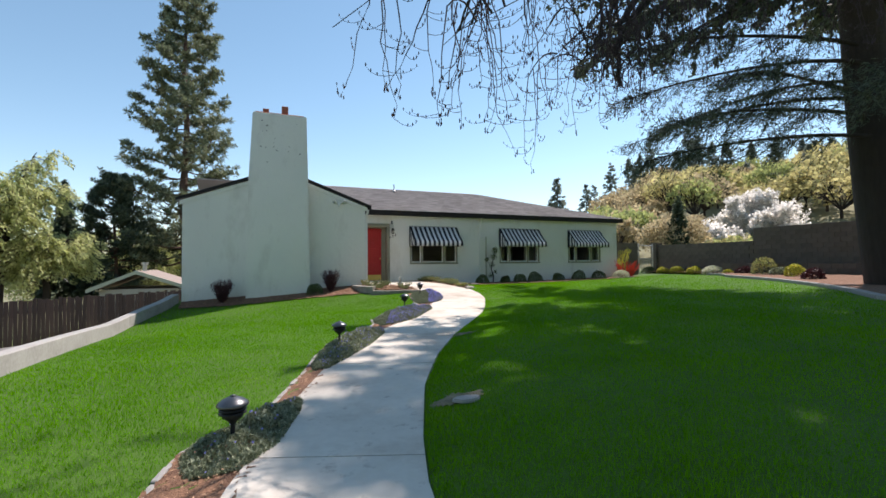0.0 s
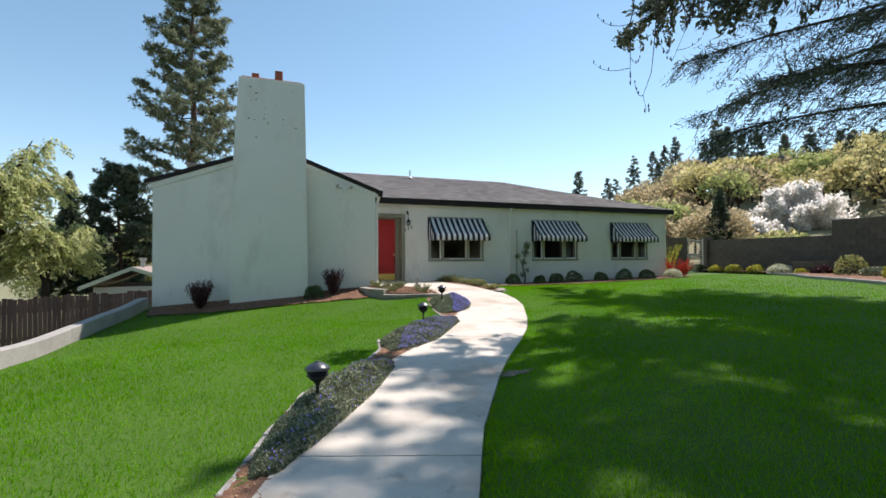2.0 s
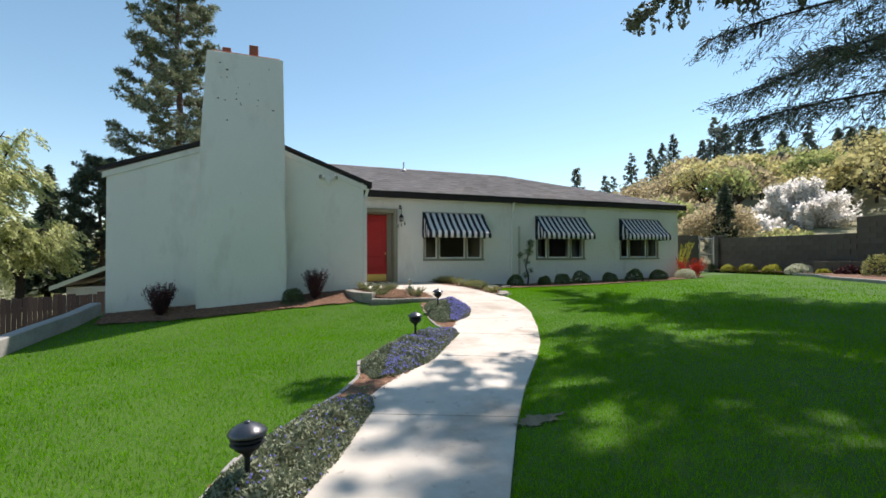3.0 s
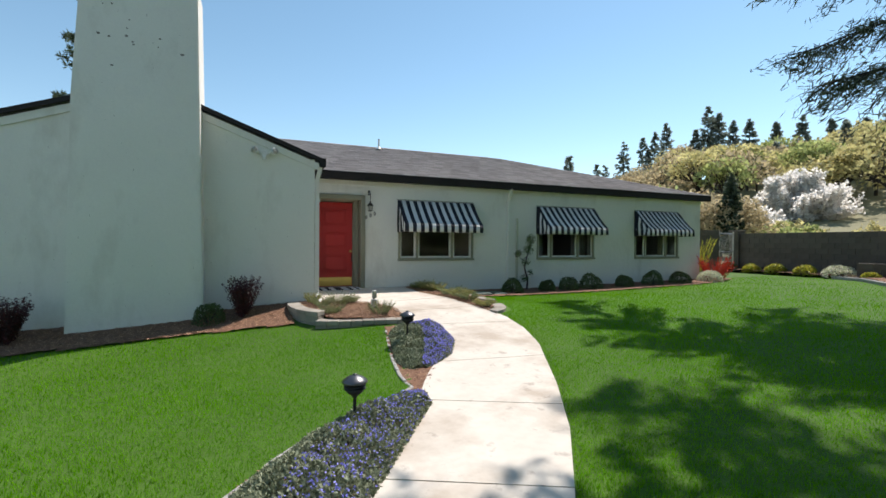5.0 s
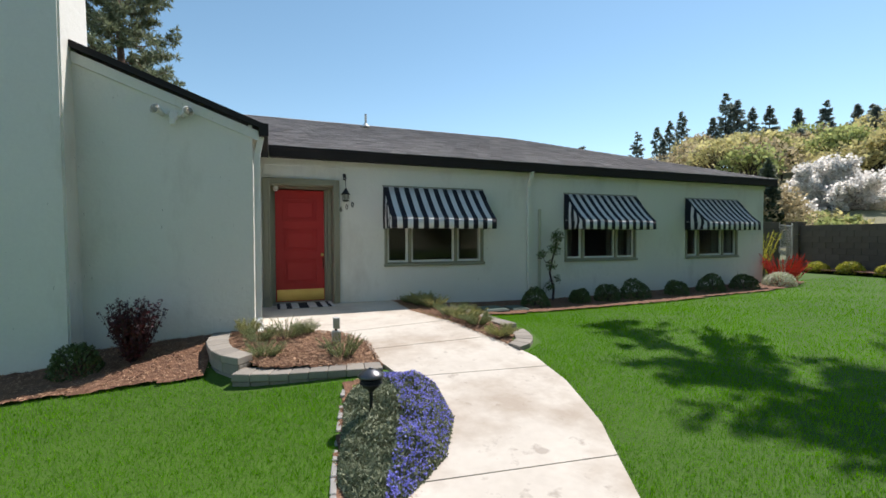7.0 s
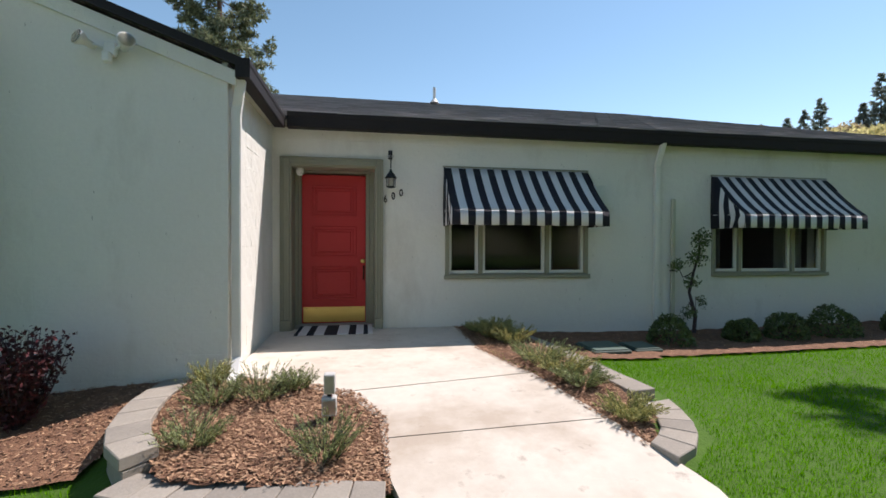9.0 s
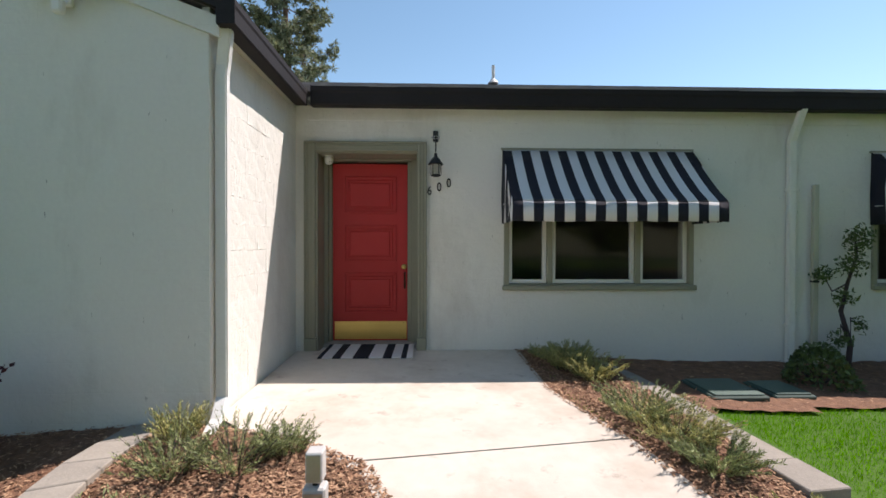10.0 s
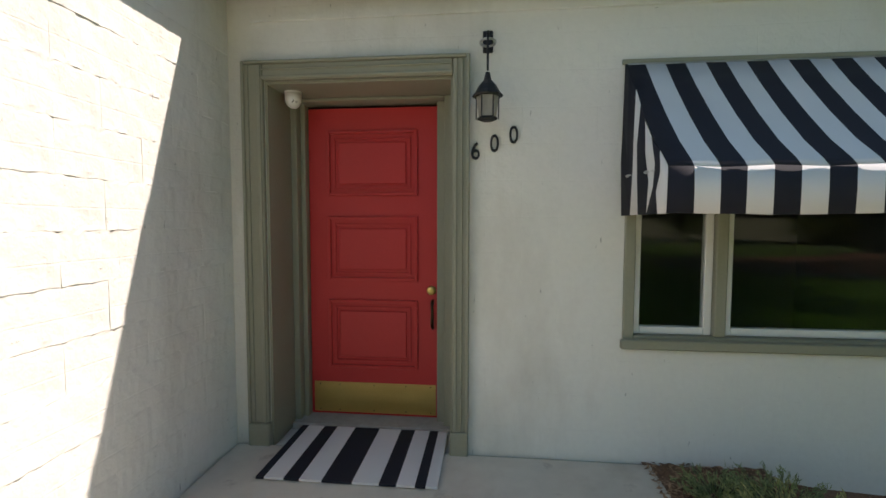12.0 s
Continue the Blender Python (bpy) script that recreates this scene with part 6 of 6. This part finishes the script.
single("blossom_tree", "spreading white blossoming tree beyond the block wall", (68.0, 42.3, gz(68, 42.3) - 3.8), lambda s, w: fan_tree(s, w, np.random.default_rng(51), 8.9, 7.4), M_TWIG, M_BLOSSOM)
single("blossom_tree", "small white blossoming tree behind the gate", (52.0, 39.0, gz(52, 39) - 1.5), lambda s, w: fan_tree(s, w, np.random.default_rng(54), 3.4, 3.0), M_TWIG, M_BLOSSOM)
single("budding_tree", "small pale budding tree behind the gate", (37.0, 31.0, gz(37, 31)), lambda s, w: round_tree(s, w, np.random.default_rng(52), (0, 0, 0), 4.6, 3.2, 6000, 0.14, 22, 0.2, 0.4), M_BARK, M_OAK2)
single("cypress_tree", "dense dark green conical cypress", (36.0, 29.5, gz(36, 29.5)), lambda s, w: cone_tree(s, np.random.default_rng(53), (0, 0, 0), 6.6, 1.7, 6500, 0.22, w, 0.1, 0.7), M_BARK, M_FIR)
for x, y, H, R, sd in ((14, 60, 12, 5, 61), (22, 64, 10, 4.5, 62)):
    single("budding_tree", "bare budding tree beyond the roof", (x, y, gz(x, y)), lambda s, w: round_tree(s, w, np.random.default_rng(sd), (0, 0, 0), H, R, 900, 0.12, 26, 0.25), M_TWIG, M_OAK2)

def ragged(s, w, rng, H):
    """A far pine: uneven whorls of clumped foliage with gaps between them."""
    w.tube([(0, 0, -1), (0, 0, H * 0.5), (0, 0, H)], [0.28, 0.2, 0.05], 5)
    for _ in range(170):
        f = 0.12 + 0.88 * rng.uniform()
        az = rng.uniform(0, 2 * np.pi)
        r = H * 0.215 * (1.03 - f) ** 0.8 * rng.uniform(0.3, 1.15)
        c = np.array([math.cos(az) * r, math.sin(az) * r, f * H])
        m = 18
        e = scatter_dirs(rng, m)
        p = c + e * (0.22 + 0.045 * H * (1.1 - f)) * rng.uniform(0.3, 1, (m, 1)) * np.array([1, 1, 0.55])
        a = unit(e + np.array([math.cos(az), math.sin(az), -0.1]) + scatter_dirs(rng, m) * 0.5)
        b = unit(np.cross(a, scatter_dirs(rng, m)))
        s.quads(p, a * 0.5, b * 0.15)


# hillside woods
rng = np.random.default_rng(9)
woods = [(Soup(), M_OAK1, "yellow-green budding oaks"), (Soup(), M_OAK2, "bronze budding oaks"), (Soup(), M_OAK3, "fresh green oaks")]
limbs, firs = Soup(), Soup()
count = 0
while count < 380:
    az, r = math.radians(rng.uniform(38.5, 100)), 48 + 125 * rng.uniform() ** 0.8
    x, y = r * math.sin(az), r * math.cos(az)
    if r < 86 and 0.92 < az < 1.16:
        continue
    if x < 27 or math.hypot(x - 68, y - 42.3) < 9 or math.hypot(x - 36, y - 30) < 5:
        continue
    R = rng.uniform(2.8, 5.2)
    if r < 82 and 0.86 < az < 1.22:
        R = rng.uniform(1.4, 2.1)
    k = min(2, int(rng.choice(3, p=[0.45, 0.33, 0.22])))
    round_tree(woods[k][0], limbs, rng, (x, y, gz(x, y)), R * rng.uniform(1.5, 2.1), R, 900, 0.22 + r * 0.0012, 17, 0.2, 0.6)
    count += 1
for _ in range(34):
    az, r = rng.uniform(0.88, 1.24), rng.uniform(56, 64)
    x, y = r * math.sin(az), r * math.cos(az)
    round_tree(woods[int(rng.integers(0, 3))][0], limbs, rng, (x, y, gz(x, y) - 0.3), rng.uniform(1.7, 2.5), rng.uniform(1.1, 1.8), 500, 0.16, 12, 0.05, 0.3, True)
for s, m, label in woods:
    tagged(part("hillside_woods", s.mesh("hillside_woods"), m), label + " covering the far hillside", "woods", kind="stuff")
tagged(part("woodland_limbs", limbs.mesh("woodland_limbs"), M_BARK), "dark trunks and limbs of the hillside woods", "woods", kind="stuff")
for x_az, r, H in ((40.7, 173, 25), (41.6, 173, 23), (43.6, 168, 26), (45.6, 173, 24.5), (46.2, 170, 19), (46.8, 168, 23), (47.9, 163, 23), (50.7, 158, 16), (51.8, 158, 22), (52.3, 161, 20), (52.8, 159, 20), (54.1, 162, 18), (55.5, 162, 17.7), (57.7, 162, 15.8), (59.7, 162, 16.7), (61.9, 165, 15.3), (62.9, 165, 14.8), (64.2, 161, 13.7), (54.4, 125, 7.5), (57.2, 123, 7.3), (62.4, 127, 9.2), (37.3, 113, 21), (66, 150, 18), (68, 152, 15), (71, 150, 17), (74, 148, 20), (78, 150, 18), (83, 150, 20), (66, 112, 12), (76, 110, 13), (69.5, 148, 19), (72.5, 149, 15)):
    az = math.radians(x_az)
    x, y = r * math.sin(az), r * math.cos(az)
    t = thing("hill_conifer", "dark pointed conifer standing above the hillside woods", "tree", (x, y, gz(x, y)), "hill conifers")
    w, s = Soup(), Soup()
    ragged(s, w, np.random.default_rng(int(x_az * 10)), H)
    part("trunk", w.mesh("trunk"), M_BARK, t)
    part("crown", s.mesh("crown"), M_HAZEFIR, t)

# great cedar beside the lawn
rng = np.random.default_rng(14)
CX, CY = 17.25, 7.0
cedar = thing("cedar_tree", "huge dark cedar with sweeping boughs over the lawn", "tree", (CX, CY, gz(CX, CY)))
w, s = Soup(), Soup()
zs = np.linspace(-0.3, 24, 16)
w.tube(np.stack([0.15 * np.sin(zs * 0.3) - 0.085 * zs, 0.1 * np.sin(zs * 0.4) + 0.038 * zs, zs], -1), 0.62 * (1 - zs / 25.5) ** 0.8 + 0.05, 14)


def bough(p0, az, length, rise, fall, dens, fine=1.0, broad=0.14):
    d = np.array([math.cos(az), math.sin(az), 0])
    side = np.array([-d[1], d[0], 0])
    u = np.linspace(0, 1, 10)[:, None]
    wig = 0.25 * np.sin(u * 5 + az * 3)
    pts = np.asarray(p0) + d * length * u + side * wig + np.array([0, 0, 1]) * length * (rise * u - fall * u ** 2)
    w.tube(pts, np.linspace(0.13 * fine ** -0.2 * (0.55 if fine == 1.0 else 1), 0.006, 10) * (length / 8) ** 0.7 + 0.004, 7)
    n = int(length * dens)
    v = rng.uniform(0.16, 1.0, n)
    base = np.stack([np.interp(v, u[:, 0], pts[:, k]) for k in range(3)], -1)
    sgn = rng.choice([-1, 1], n)
    tl = (0.35 + 1.15 * np.sin(np.pi * np.clip(v * 0.9 + 0.08, 0, 1))) * rng.uniform(0.5, 1.1, n) * min(1.3, length / 6)
    dirs = unit(d * rng.uniform(0.35, 1.0, (n, 1)) + side * sgn[:, None] * rng.uniform(0.5, 1.1, (n, 1)) + np.array([0, 0, 1]) * rng.uniform(-1.15, 0.25, (n, 1)))
    for k in range(0, n):
        tip = base[k] + dirs[k] * tl[k] - np.array([0, 0, 0.12 * tl[k]])
        w.tube([base[k], (base[k] + tip) / 2 + [0, 0, 0.04], tip], [0.014, 0.008, 0.003], 3)
        m = int(46 * tl[k] * fine ** 0.75) + 4
        f = rng.uniform(0.12, 1.05, m)[:, None]
        c = base[k] + (tip - base[k]) * f + rng.normal(0, 0.09, (m, 3)) * np.array([1, 1, 0.7])
        a = unit(dirs[k] + scatter_dirs(rng, m) * 0.9)
        b = unit(np.cross(a, scatter_dirs(rng, m)))
        L = 0.075 * rng.uniform(0.6, 1.4, (m, 1)) / fine ** 0.5
        s.quads(c, a * L, b * L * broad / fine ** 0.4)


T = math.radians
for z, deg, length, rise, fall, dens in ((4.3, 150, 7.0, 0.16, 0.24, 10), (4.9, 167, 7.4, 0.20, 0.30, 9), (5.4, 140, 6.8, 0.22, 0.33, 8), (5.6, 180, 7.0, 0.18, 0.28, 8), (6.5, 145, 7.2, 0.22, 0.30, 8), (4.8, 205, 7.0, 0.12, 0.2, 7), (7.0, 164, 7.6, 0.26, 0.34, 8), (6.0, 128, 6.0, 0.2, 0.34, 8)):
    bough((-0.085 * z, 0.038 * z, z), T(deg), length, rise, fall, dens * 1.15)
for whorl in range(17):
    z = 9.3 + 0.9 * whorl
    for k in range(4):
        length = (9.8 if z < 15 else 9.8 - (z - 15) * 0.75) * rng.uniform(0.55, 1.1)
        q = z + rng.uniform(-0.25, 0.25)
        turn = whorl * 2.4 + k * math.pi / 2 + rng.uniform(-0.35, 0.35)
        north = math.sin(turn)
        bough((-0.085 * q, 0.038 * q, q), turn, length, rng.uniform(0.12, 0.3), rng.uniform(0.1, 0.25), 9.5, 0.42, 0.36 if north > 0 else 0.46)
part("trunk", w.mesh("trunk"), M_BARK, cedar)
part("crown", s.mesh("crown"), M_CEDAR, cedar)

# bare weeping tree overhead
rng = np.random.default_rng(23)
BX, BY = 8.2, 1.2
bare = thing("bare_tree", "leafless tree with drooping budded twigs over the path", "tree", (BX, BY, gz(BX, BY)))
w, tw, bud = Soup(), Soup(), Soup()
w.tube([(0, 0, -0.3), (0.05, 0, 1.4), (0, 0.1, 2.8), (-0.1, 0.2, 3.8)], [0.34, 0.27, 0.24, 0.2], 12)


def bezier(a, b, c, n):
    u = np.linspace(0, 1, n)[:, None]
    return (1 - u) ** 2 * np.asarray(a) + 2 * u * (1 - u) * np.asarray(b) + u ** 2 * np.asarray(c)


def hang(p, length, drift, r0, sub=True):
    """A hanging twig that curls up at its end, with alternate side twigs and buds."""
    n = 9
    length = min(length, p[2] - rng.uniform(1.85, 2.3))
    if length < 0.2:
        return
    u = np.linspace(0, 1, n)[:, None]
    pts = np.asarray(p) + np.asarray(drift) * u * length * 0.45 + np.array([0, 0, -1]) * length * (u - 0.12 * u ** 4) + np.cumsum(rng.normal(0, 0.018, (n, 3)), 0) * length
    tw.tube(pts, np.linspace(r0, 0.0022, n), 4)
    for k in range(2, n):
        if sub and rng.uniform() < 0.62:
            az = rng.uniform(0, 2 * np.pi)
            d = np.array([math.cos(az), math.sin(az), 0.0])
            L = rng.uniform(0.10, 0.36)
            q = bezier(pts[k], pts[k] + d * L * 0.7 - [0, 0, 0.06], pts[k] + d * L + [0, 0, 0.05], 5)
            tw.tube(q, np.linspace(0.0035, 0.0016, 5), 3)
            for v in (2, 3, 4):
                bud.tube([q[v], q[v] + [0.003, 0, 0.016], q[v] + [0, 0, 0.032]], [0.003, 0.007, 0.001], 4)
    for e in range(3):
        o = rng.normal(0, 0.02, 3)
        bud.tube([pts[-1] + o, pts[-1] + o + [0, 0, 0.02], pts[-1] + o + [0, 0, 0.045]], [0.003, 0.009, 0.001], 4)


def limb(a, b, c, r0, r1, twigs, lo, hi, spread):
    pts = bezier(a, b, c, 12) + rng.normal(0, 0.05, (12, 3)) * np.linspace(0, 1, 12)[:, None]
    w.tube(pts, r1 + (r0 - r1) * np.linspace(1, 0, 12) ** 1.7, 8)
    for _ in range(twigs):
        u = rng.uniform(0.35, 1)
        p = np.array([np.interp(u * 11, np.arange(12), pts[:, k]) for k in range(3)])
        az = rng.uniform(0, 2 * np.pi)
        d = np.array([math.cos(az), math.sin(az), 0])
        q = p + d * rng.uniform(0.2, spread) + [0, 0, rng.uniform(-0.1, 0.5)]
        arc = bezier(p, (p + q) / 2 + [0, 0, 0.25], q, 6)
        w.tube(arc, np.linspace(0.012, 0.006, 6), 5)
        for _ in range(rng.integers(1, 4)):
            hang(arc[rng.integers(3, 6)], rng.uniform(lo, hi), d * rng.uniform(-0.2, 0.8), 0.008)
    return pts


top = (-0.1, 0.2, 3.8)
limb(top, (-1.6, 2.2, 6.4), (-3.55, 3.4, 4.3), 0.15, 0.045, 16, 0.5, 1.3, 0.8)
limb((-3.45, 3.35, 4.5), (-3.75, 3.5, 4.1), (-3.68, 3.42, 3.35), 0.05, 0.03, 10, 0.3, 0.8, 0.6)
limb((-3.55, 3.35, 4.2), (-4.1, 3.2, 4.0), (-4.7, 3.0, 3.3), 0.024, 0.006, 14, 0.3, 0.9, 0.5)
for end, k in (((-6.5, 2.5, 2.9), 17), ((-7.6, 3.0, 3.1), 15), ((-5.6, 2.9, 3.1), 17), ((-4.9, 3.7, 3.3), 15), ((-6.2, 3.5, 3.4), 17), ((-3.9, 4.6, 3.9), 13), ((-2.9, 3.9, 4.1), 13), ((-2.2, 5.0, 4.8), 12)):
    limb(top, (end[0] * 0.5 - 0.2, end[1] * 0.55, 6.4), end, 0.06, 0.004, k, 0.8, 2.0, 0.75)
limb(top, (-0.4, 0.2, 8.0), (-1.2, 0.8, 11.0), 0.15, 0.04, 14, 0.8, 1.8, 1.4)
limb(top, (1.8, -0.8, 7.2), (4.2, -1.6, 6.5), 0.13, 0.03, 8, 0.8, 1.8, 1.0)
limb(top, (-0.6, -1.8, 7.4), (-1.4, -3.8, 6.2), 0.13, 0.03, 8, 0.8, 1.8, 1.0)
limb((-1.2, 1.3, 5.6), (-2.4, 2.6, 9.0), (-4.2, 5.2, 8.8), 0.09, 0.03, 22, 0.8, 1.8, 1.2)
limb((-1.2, 1.0, 5.8), (-3.0, 1.6, 9.4), (-5.6, 3.2, 8.2), 0.09, 0.03, 22, 0.8, 1.8, 1.2)
for mid, end in (((-3.4, 2.6, 8.8), (-6.8, 4.2, 7.0)), ((-2.6, 3.0, 9.0), (-5.4, 4.6, 7.4))):
    limb(top, mid, end, 0.15, 0.05, 16, 0.6, 1.3, 1.3)
part("trunk", w.mesh("trunk"), M_BARK, bare)
part("twig_spray", tw.mesh("twigs"), M_TWIG, bare, "thin purplish drooping twigs")
part("bud_spray", bud.mesh("buds"), M_TWIG, bare, "small swelling buds")

# trees and street behind the start of the walk, mirrored in the windows
for x, y, H, R, sd in ((-9, -19, 10, 5, 71), (1, -21, 11, 5.5, 72), (11, -20, 10, 5, 73), (20, -17, 11, 5, 74), (28, -12, 10, 5, 75), (-17, -13, 10, 5, 76)):
    single("street_tree", "leafy spring tree across the street", (x, y, gz(x, y)), lambda s, w: round_tree(s, w, np.random.default_rng(sd), (0, 0, 0), H, R, 6000, 0.3, 30, 0.1, 0.3, True), M_BARK, M_SPRING)
bm = bmesh.new()
bm.faces.new([bm.verts.new(p) for p in ((-40, -11.5, 0.26), (45, -11.5, 0.74), (45, -7.0, 0.74), (-40, -7.0, 0.26))])
tagged(part("road", bm, M_OLDCONC), "pale street crossing before the garden", "road", kind="structure")

# ---- brown wall blocks ----
blk = block_mesh("block", 0.04, 0.392, 0.193, 0.004)
blk2 = block_mesh("block", 0.392, 0.04, 0.193, 0.004)
for row in range(8):
    for k in range(14):
        y = 13.7 + 0.2 + k * 0.4 - (0.2 if row % 2 else 0)
        if 13.85 < y < 18.95:
            part("block", blk, M_CMU, ew).location = (EX + 0.012, y, 2.42 - 0.1 - row * 0.2)
for row in range(10):
    for k in range(13):
        y = 13.7 - 0.2 - k * 0.4 - (0.2 if row % 2 else 0)
        part("block", blk, M_CMU, ew).location = (EX + 0.012, y, 3.02 - 0.1 - row * 0.2)
for row in range(3):
    for k in range(20):
        part("block", blk, M_CMU, low).location = (20.70, 14.45 - k * 0.4 - (0.2 if row % 2 else 0), 1.36 - 0.1 - row * 0.2)
for row in range(9):
    for k in range(6):
        x = 16.85 + k * 0.4 + (0.2 if row % 2 else 0)
        if x < 19.1:
            part("block", blk2, M_CMU, stub).location = (x, 18.412, 2.5 - 0.1 - row * 0.2)

# ---- roof shingles ----
rng = np.random.default_rng(31)
soup = Soup()
slope = math.hypot(RIDGE_Y - EAVE_Y, RIDGE_Z - EAVE_Z)
e = np.array([0, (RIDGE_Y - EAVE_Y) / slope, (RIDGE_Z - EAVE_Z) / slope])
nrm = np.array([0, -e[2], e[1]])
expo = 0.14
V, F = [], []
for row in range(int(slope / expo)):
    s0 = row * expo
    f = s0 / slope
    xa, xb = 3.4 + (0.73 - 3.4) * f, 16.8 + (RX - 16.8) * f
    x = xa + (0.15 if row % 2 else 0.0)
    while x < xb:
        wd = min(0.30, xb - x)
        o = np.array([0, EAVE_Y, EAVE_Z]) + e * (s0 - 0.01 + rng.uniform(-0.006, 0.006))
        lift = 0.012 + rng.uniform(0, 0.006)
        a = o + nrm * lift
        b = o + e * (expo + 0.03) + nrm * 0.004
        c = o + nrm * 0.001
        n0 = len(V)
        for q, xx in ((a, x + 0.003), (a, x + wd - 0.003), (b, x + wd - 0.003), (b, x + 0.003), (c, x + 0.003), (c, x + wd - 0.003)):
            V.append((xx, q[1], q[2]))
        F += [(n0, n0 + 1, n0 + 2, n0 + 3), (n0 + 4, n0 + 5, n0 + 1, n0)]
        x += 0.30
soup.add(V, F)
ob = part("shingles", soup.mesh("shingles"), M_SHINGLE, roof_main, "brown-grey composition shingles in courses")
ob["kind"] = "stuff"

# ---- lawn blades ----
rng = np.random.default_rng(17)
N = 1000000
u = rng.uniform(size=N)
y = rng.uniform(0.8, 19.0, N)
mid = np.interp(y, [0, 17], [0.5, 6.5])
off = rng.laplace(0, 4.2, N)
x = mid + off
keep = (x > wall_x(y) + 0.03) & (x < 20.4)
keep &= (x < np.interp(y, OUTER_Y, OUTER_X) - 0.01) | (x > np.interp(y, RIGHT_Y, RIGHT_X) + 0.015) | (y > 13.3)
keep &= (x < np.interp(y, LEFT_Y, LEFT_X) - 0.01) | (x > np.interp(y, RIGHT_Y, RIGHT_X) + 0.015)
for poly in (PLANTER, WING_BED, WALL_BED, EAST_BED, [(2.9, 15.3), (2.9, 14.2), (3.3, 13.5), (4.9, 13.25), (4.9, 15.3)], [(6.3, 17.2), (7.1, 17.2), (7.18, 14.4), (7.0, 13.8), (6.5, 13.4), (6.2, 14)]):
    keep &= ~inside(poly, x, y)
for px, py, pa, pb in PATCHES:
    keep &= ((x - px) / pa) ** 2 + ((y - py) / pb) ** 2 > 0.55 + 0.3 * np.sin(x * 31) * np.cos(y * 27)
keep &= (y < 15.3) | (x > 6)
keep &= (y < 17.0)
x, y = x[keep], y[keep]
near = np.minimum(np.abs(x - np.interp(y, LEFT_Y, LEFT_X)), np.abs(x - np.interp(y, RIGHT_Y, RIGHT_X)))
n = len(x)
dist = np.hypot(x - mid[keep], 0)
size = 1 + np.clip(dist - 2, 0, 12) * 0.10
h = (0.026 + 0.016 * rng.uniform(size=n)) * (0.85 + 0.22 * np.sin(x * 2.1 + 1.3 * np.sin(y * 1.7)) * np.cos(y * 1.9)) * np.clip(size, 1, 1.25)
bw = 0.003 * size
az = rng.uniform(0, 2 * np.pi, n)
base = np.stack([x, y, ground_z(x, y) - 0.004], -1)
side = np.stack([np.cos(az), np.sin(az), np.zeros(n)], -1) * bw[:, None]
lean = np.stack([-np.sin(az), np.cos(az), np.zeros(n)], -1) * (h * rng.uniform(-0.7, 0.7, n))[:, None] + rng.normal(0, 0.006, (n, 3))
tip = base + lean + np.stack([np.zeros(n), np.zeros(n), h], -1)
soup = Soup()
soup.add(np.stack([base - side, base + side, tip], 1).reshape(-1, 3), np.arange(n * 3).reshape(-1, 3))
tagged(part("grass", soup.mesh("grass"), M_BLADE), "fine bright green mown lawn grass", "grass", kind="stuff")
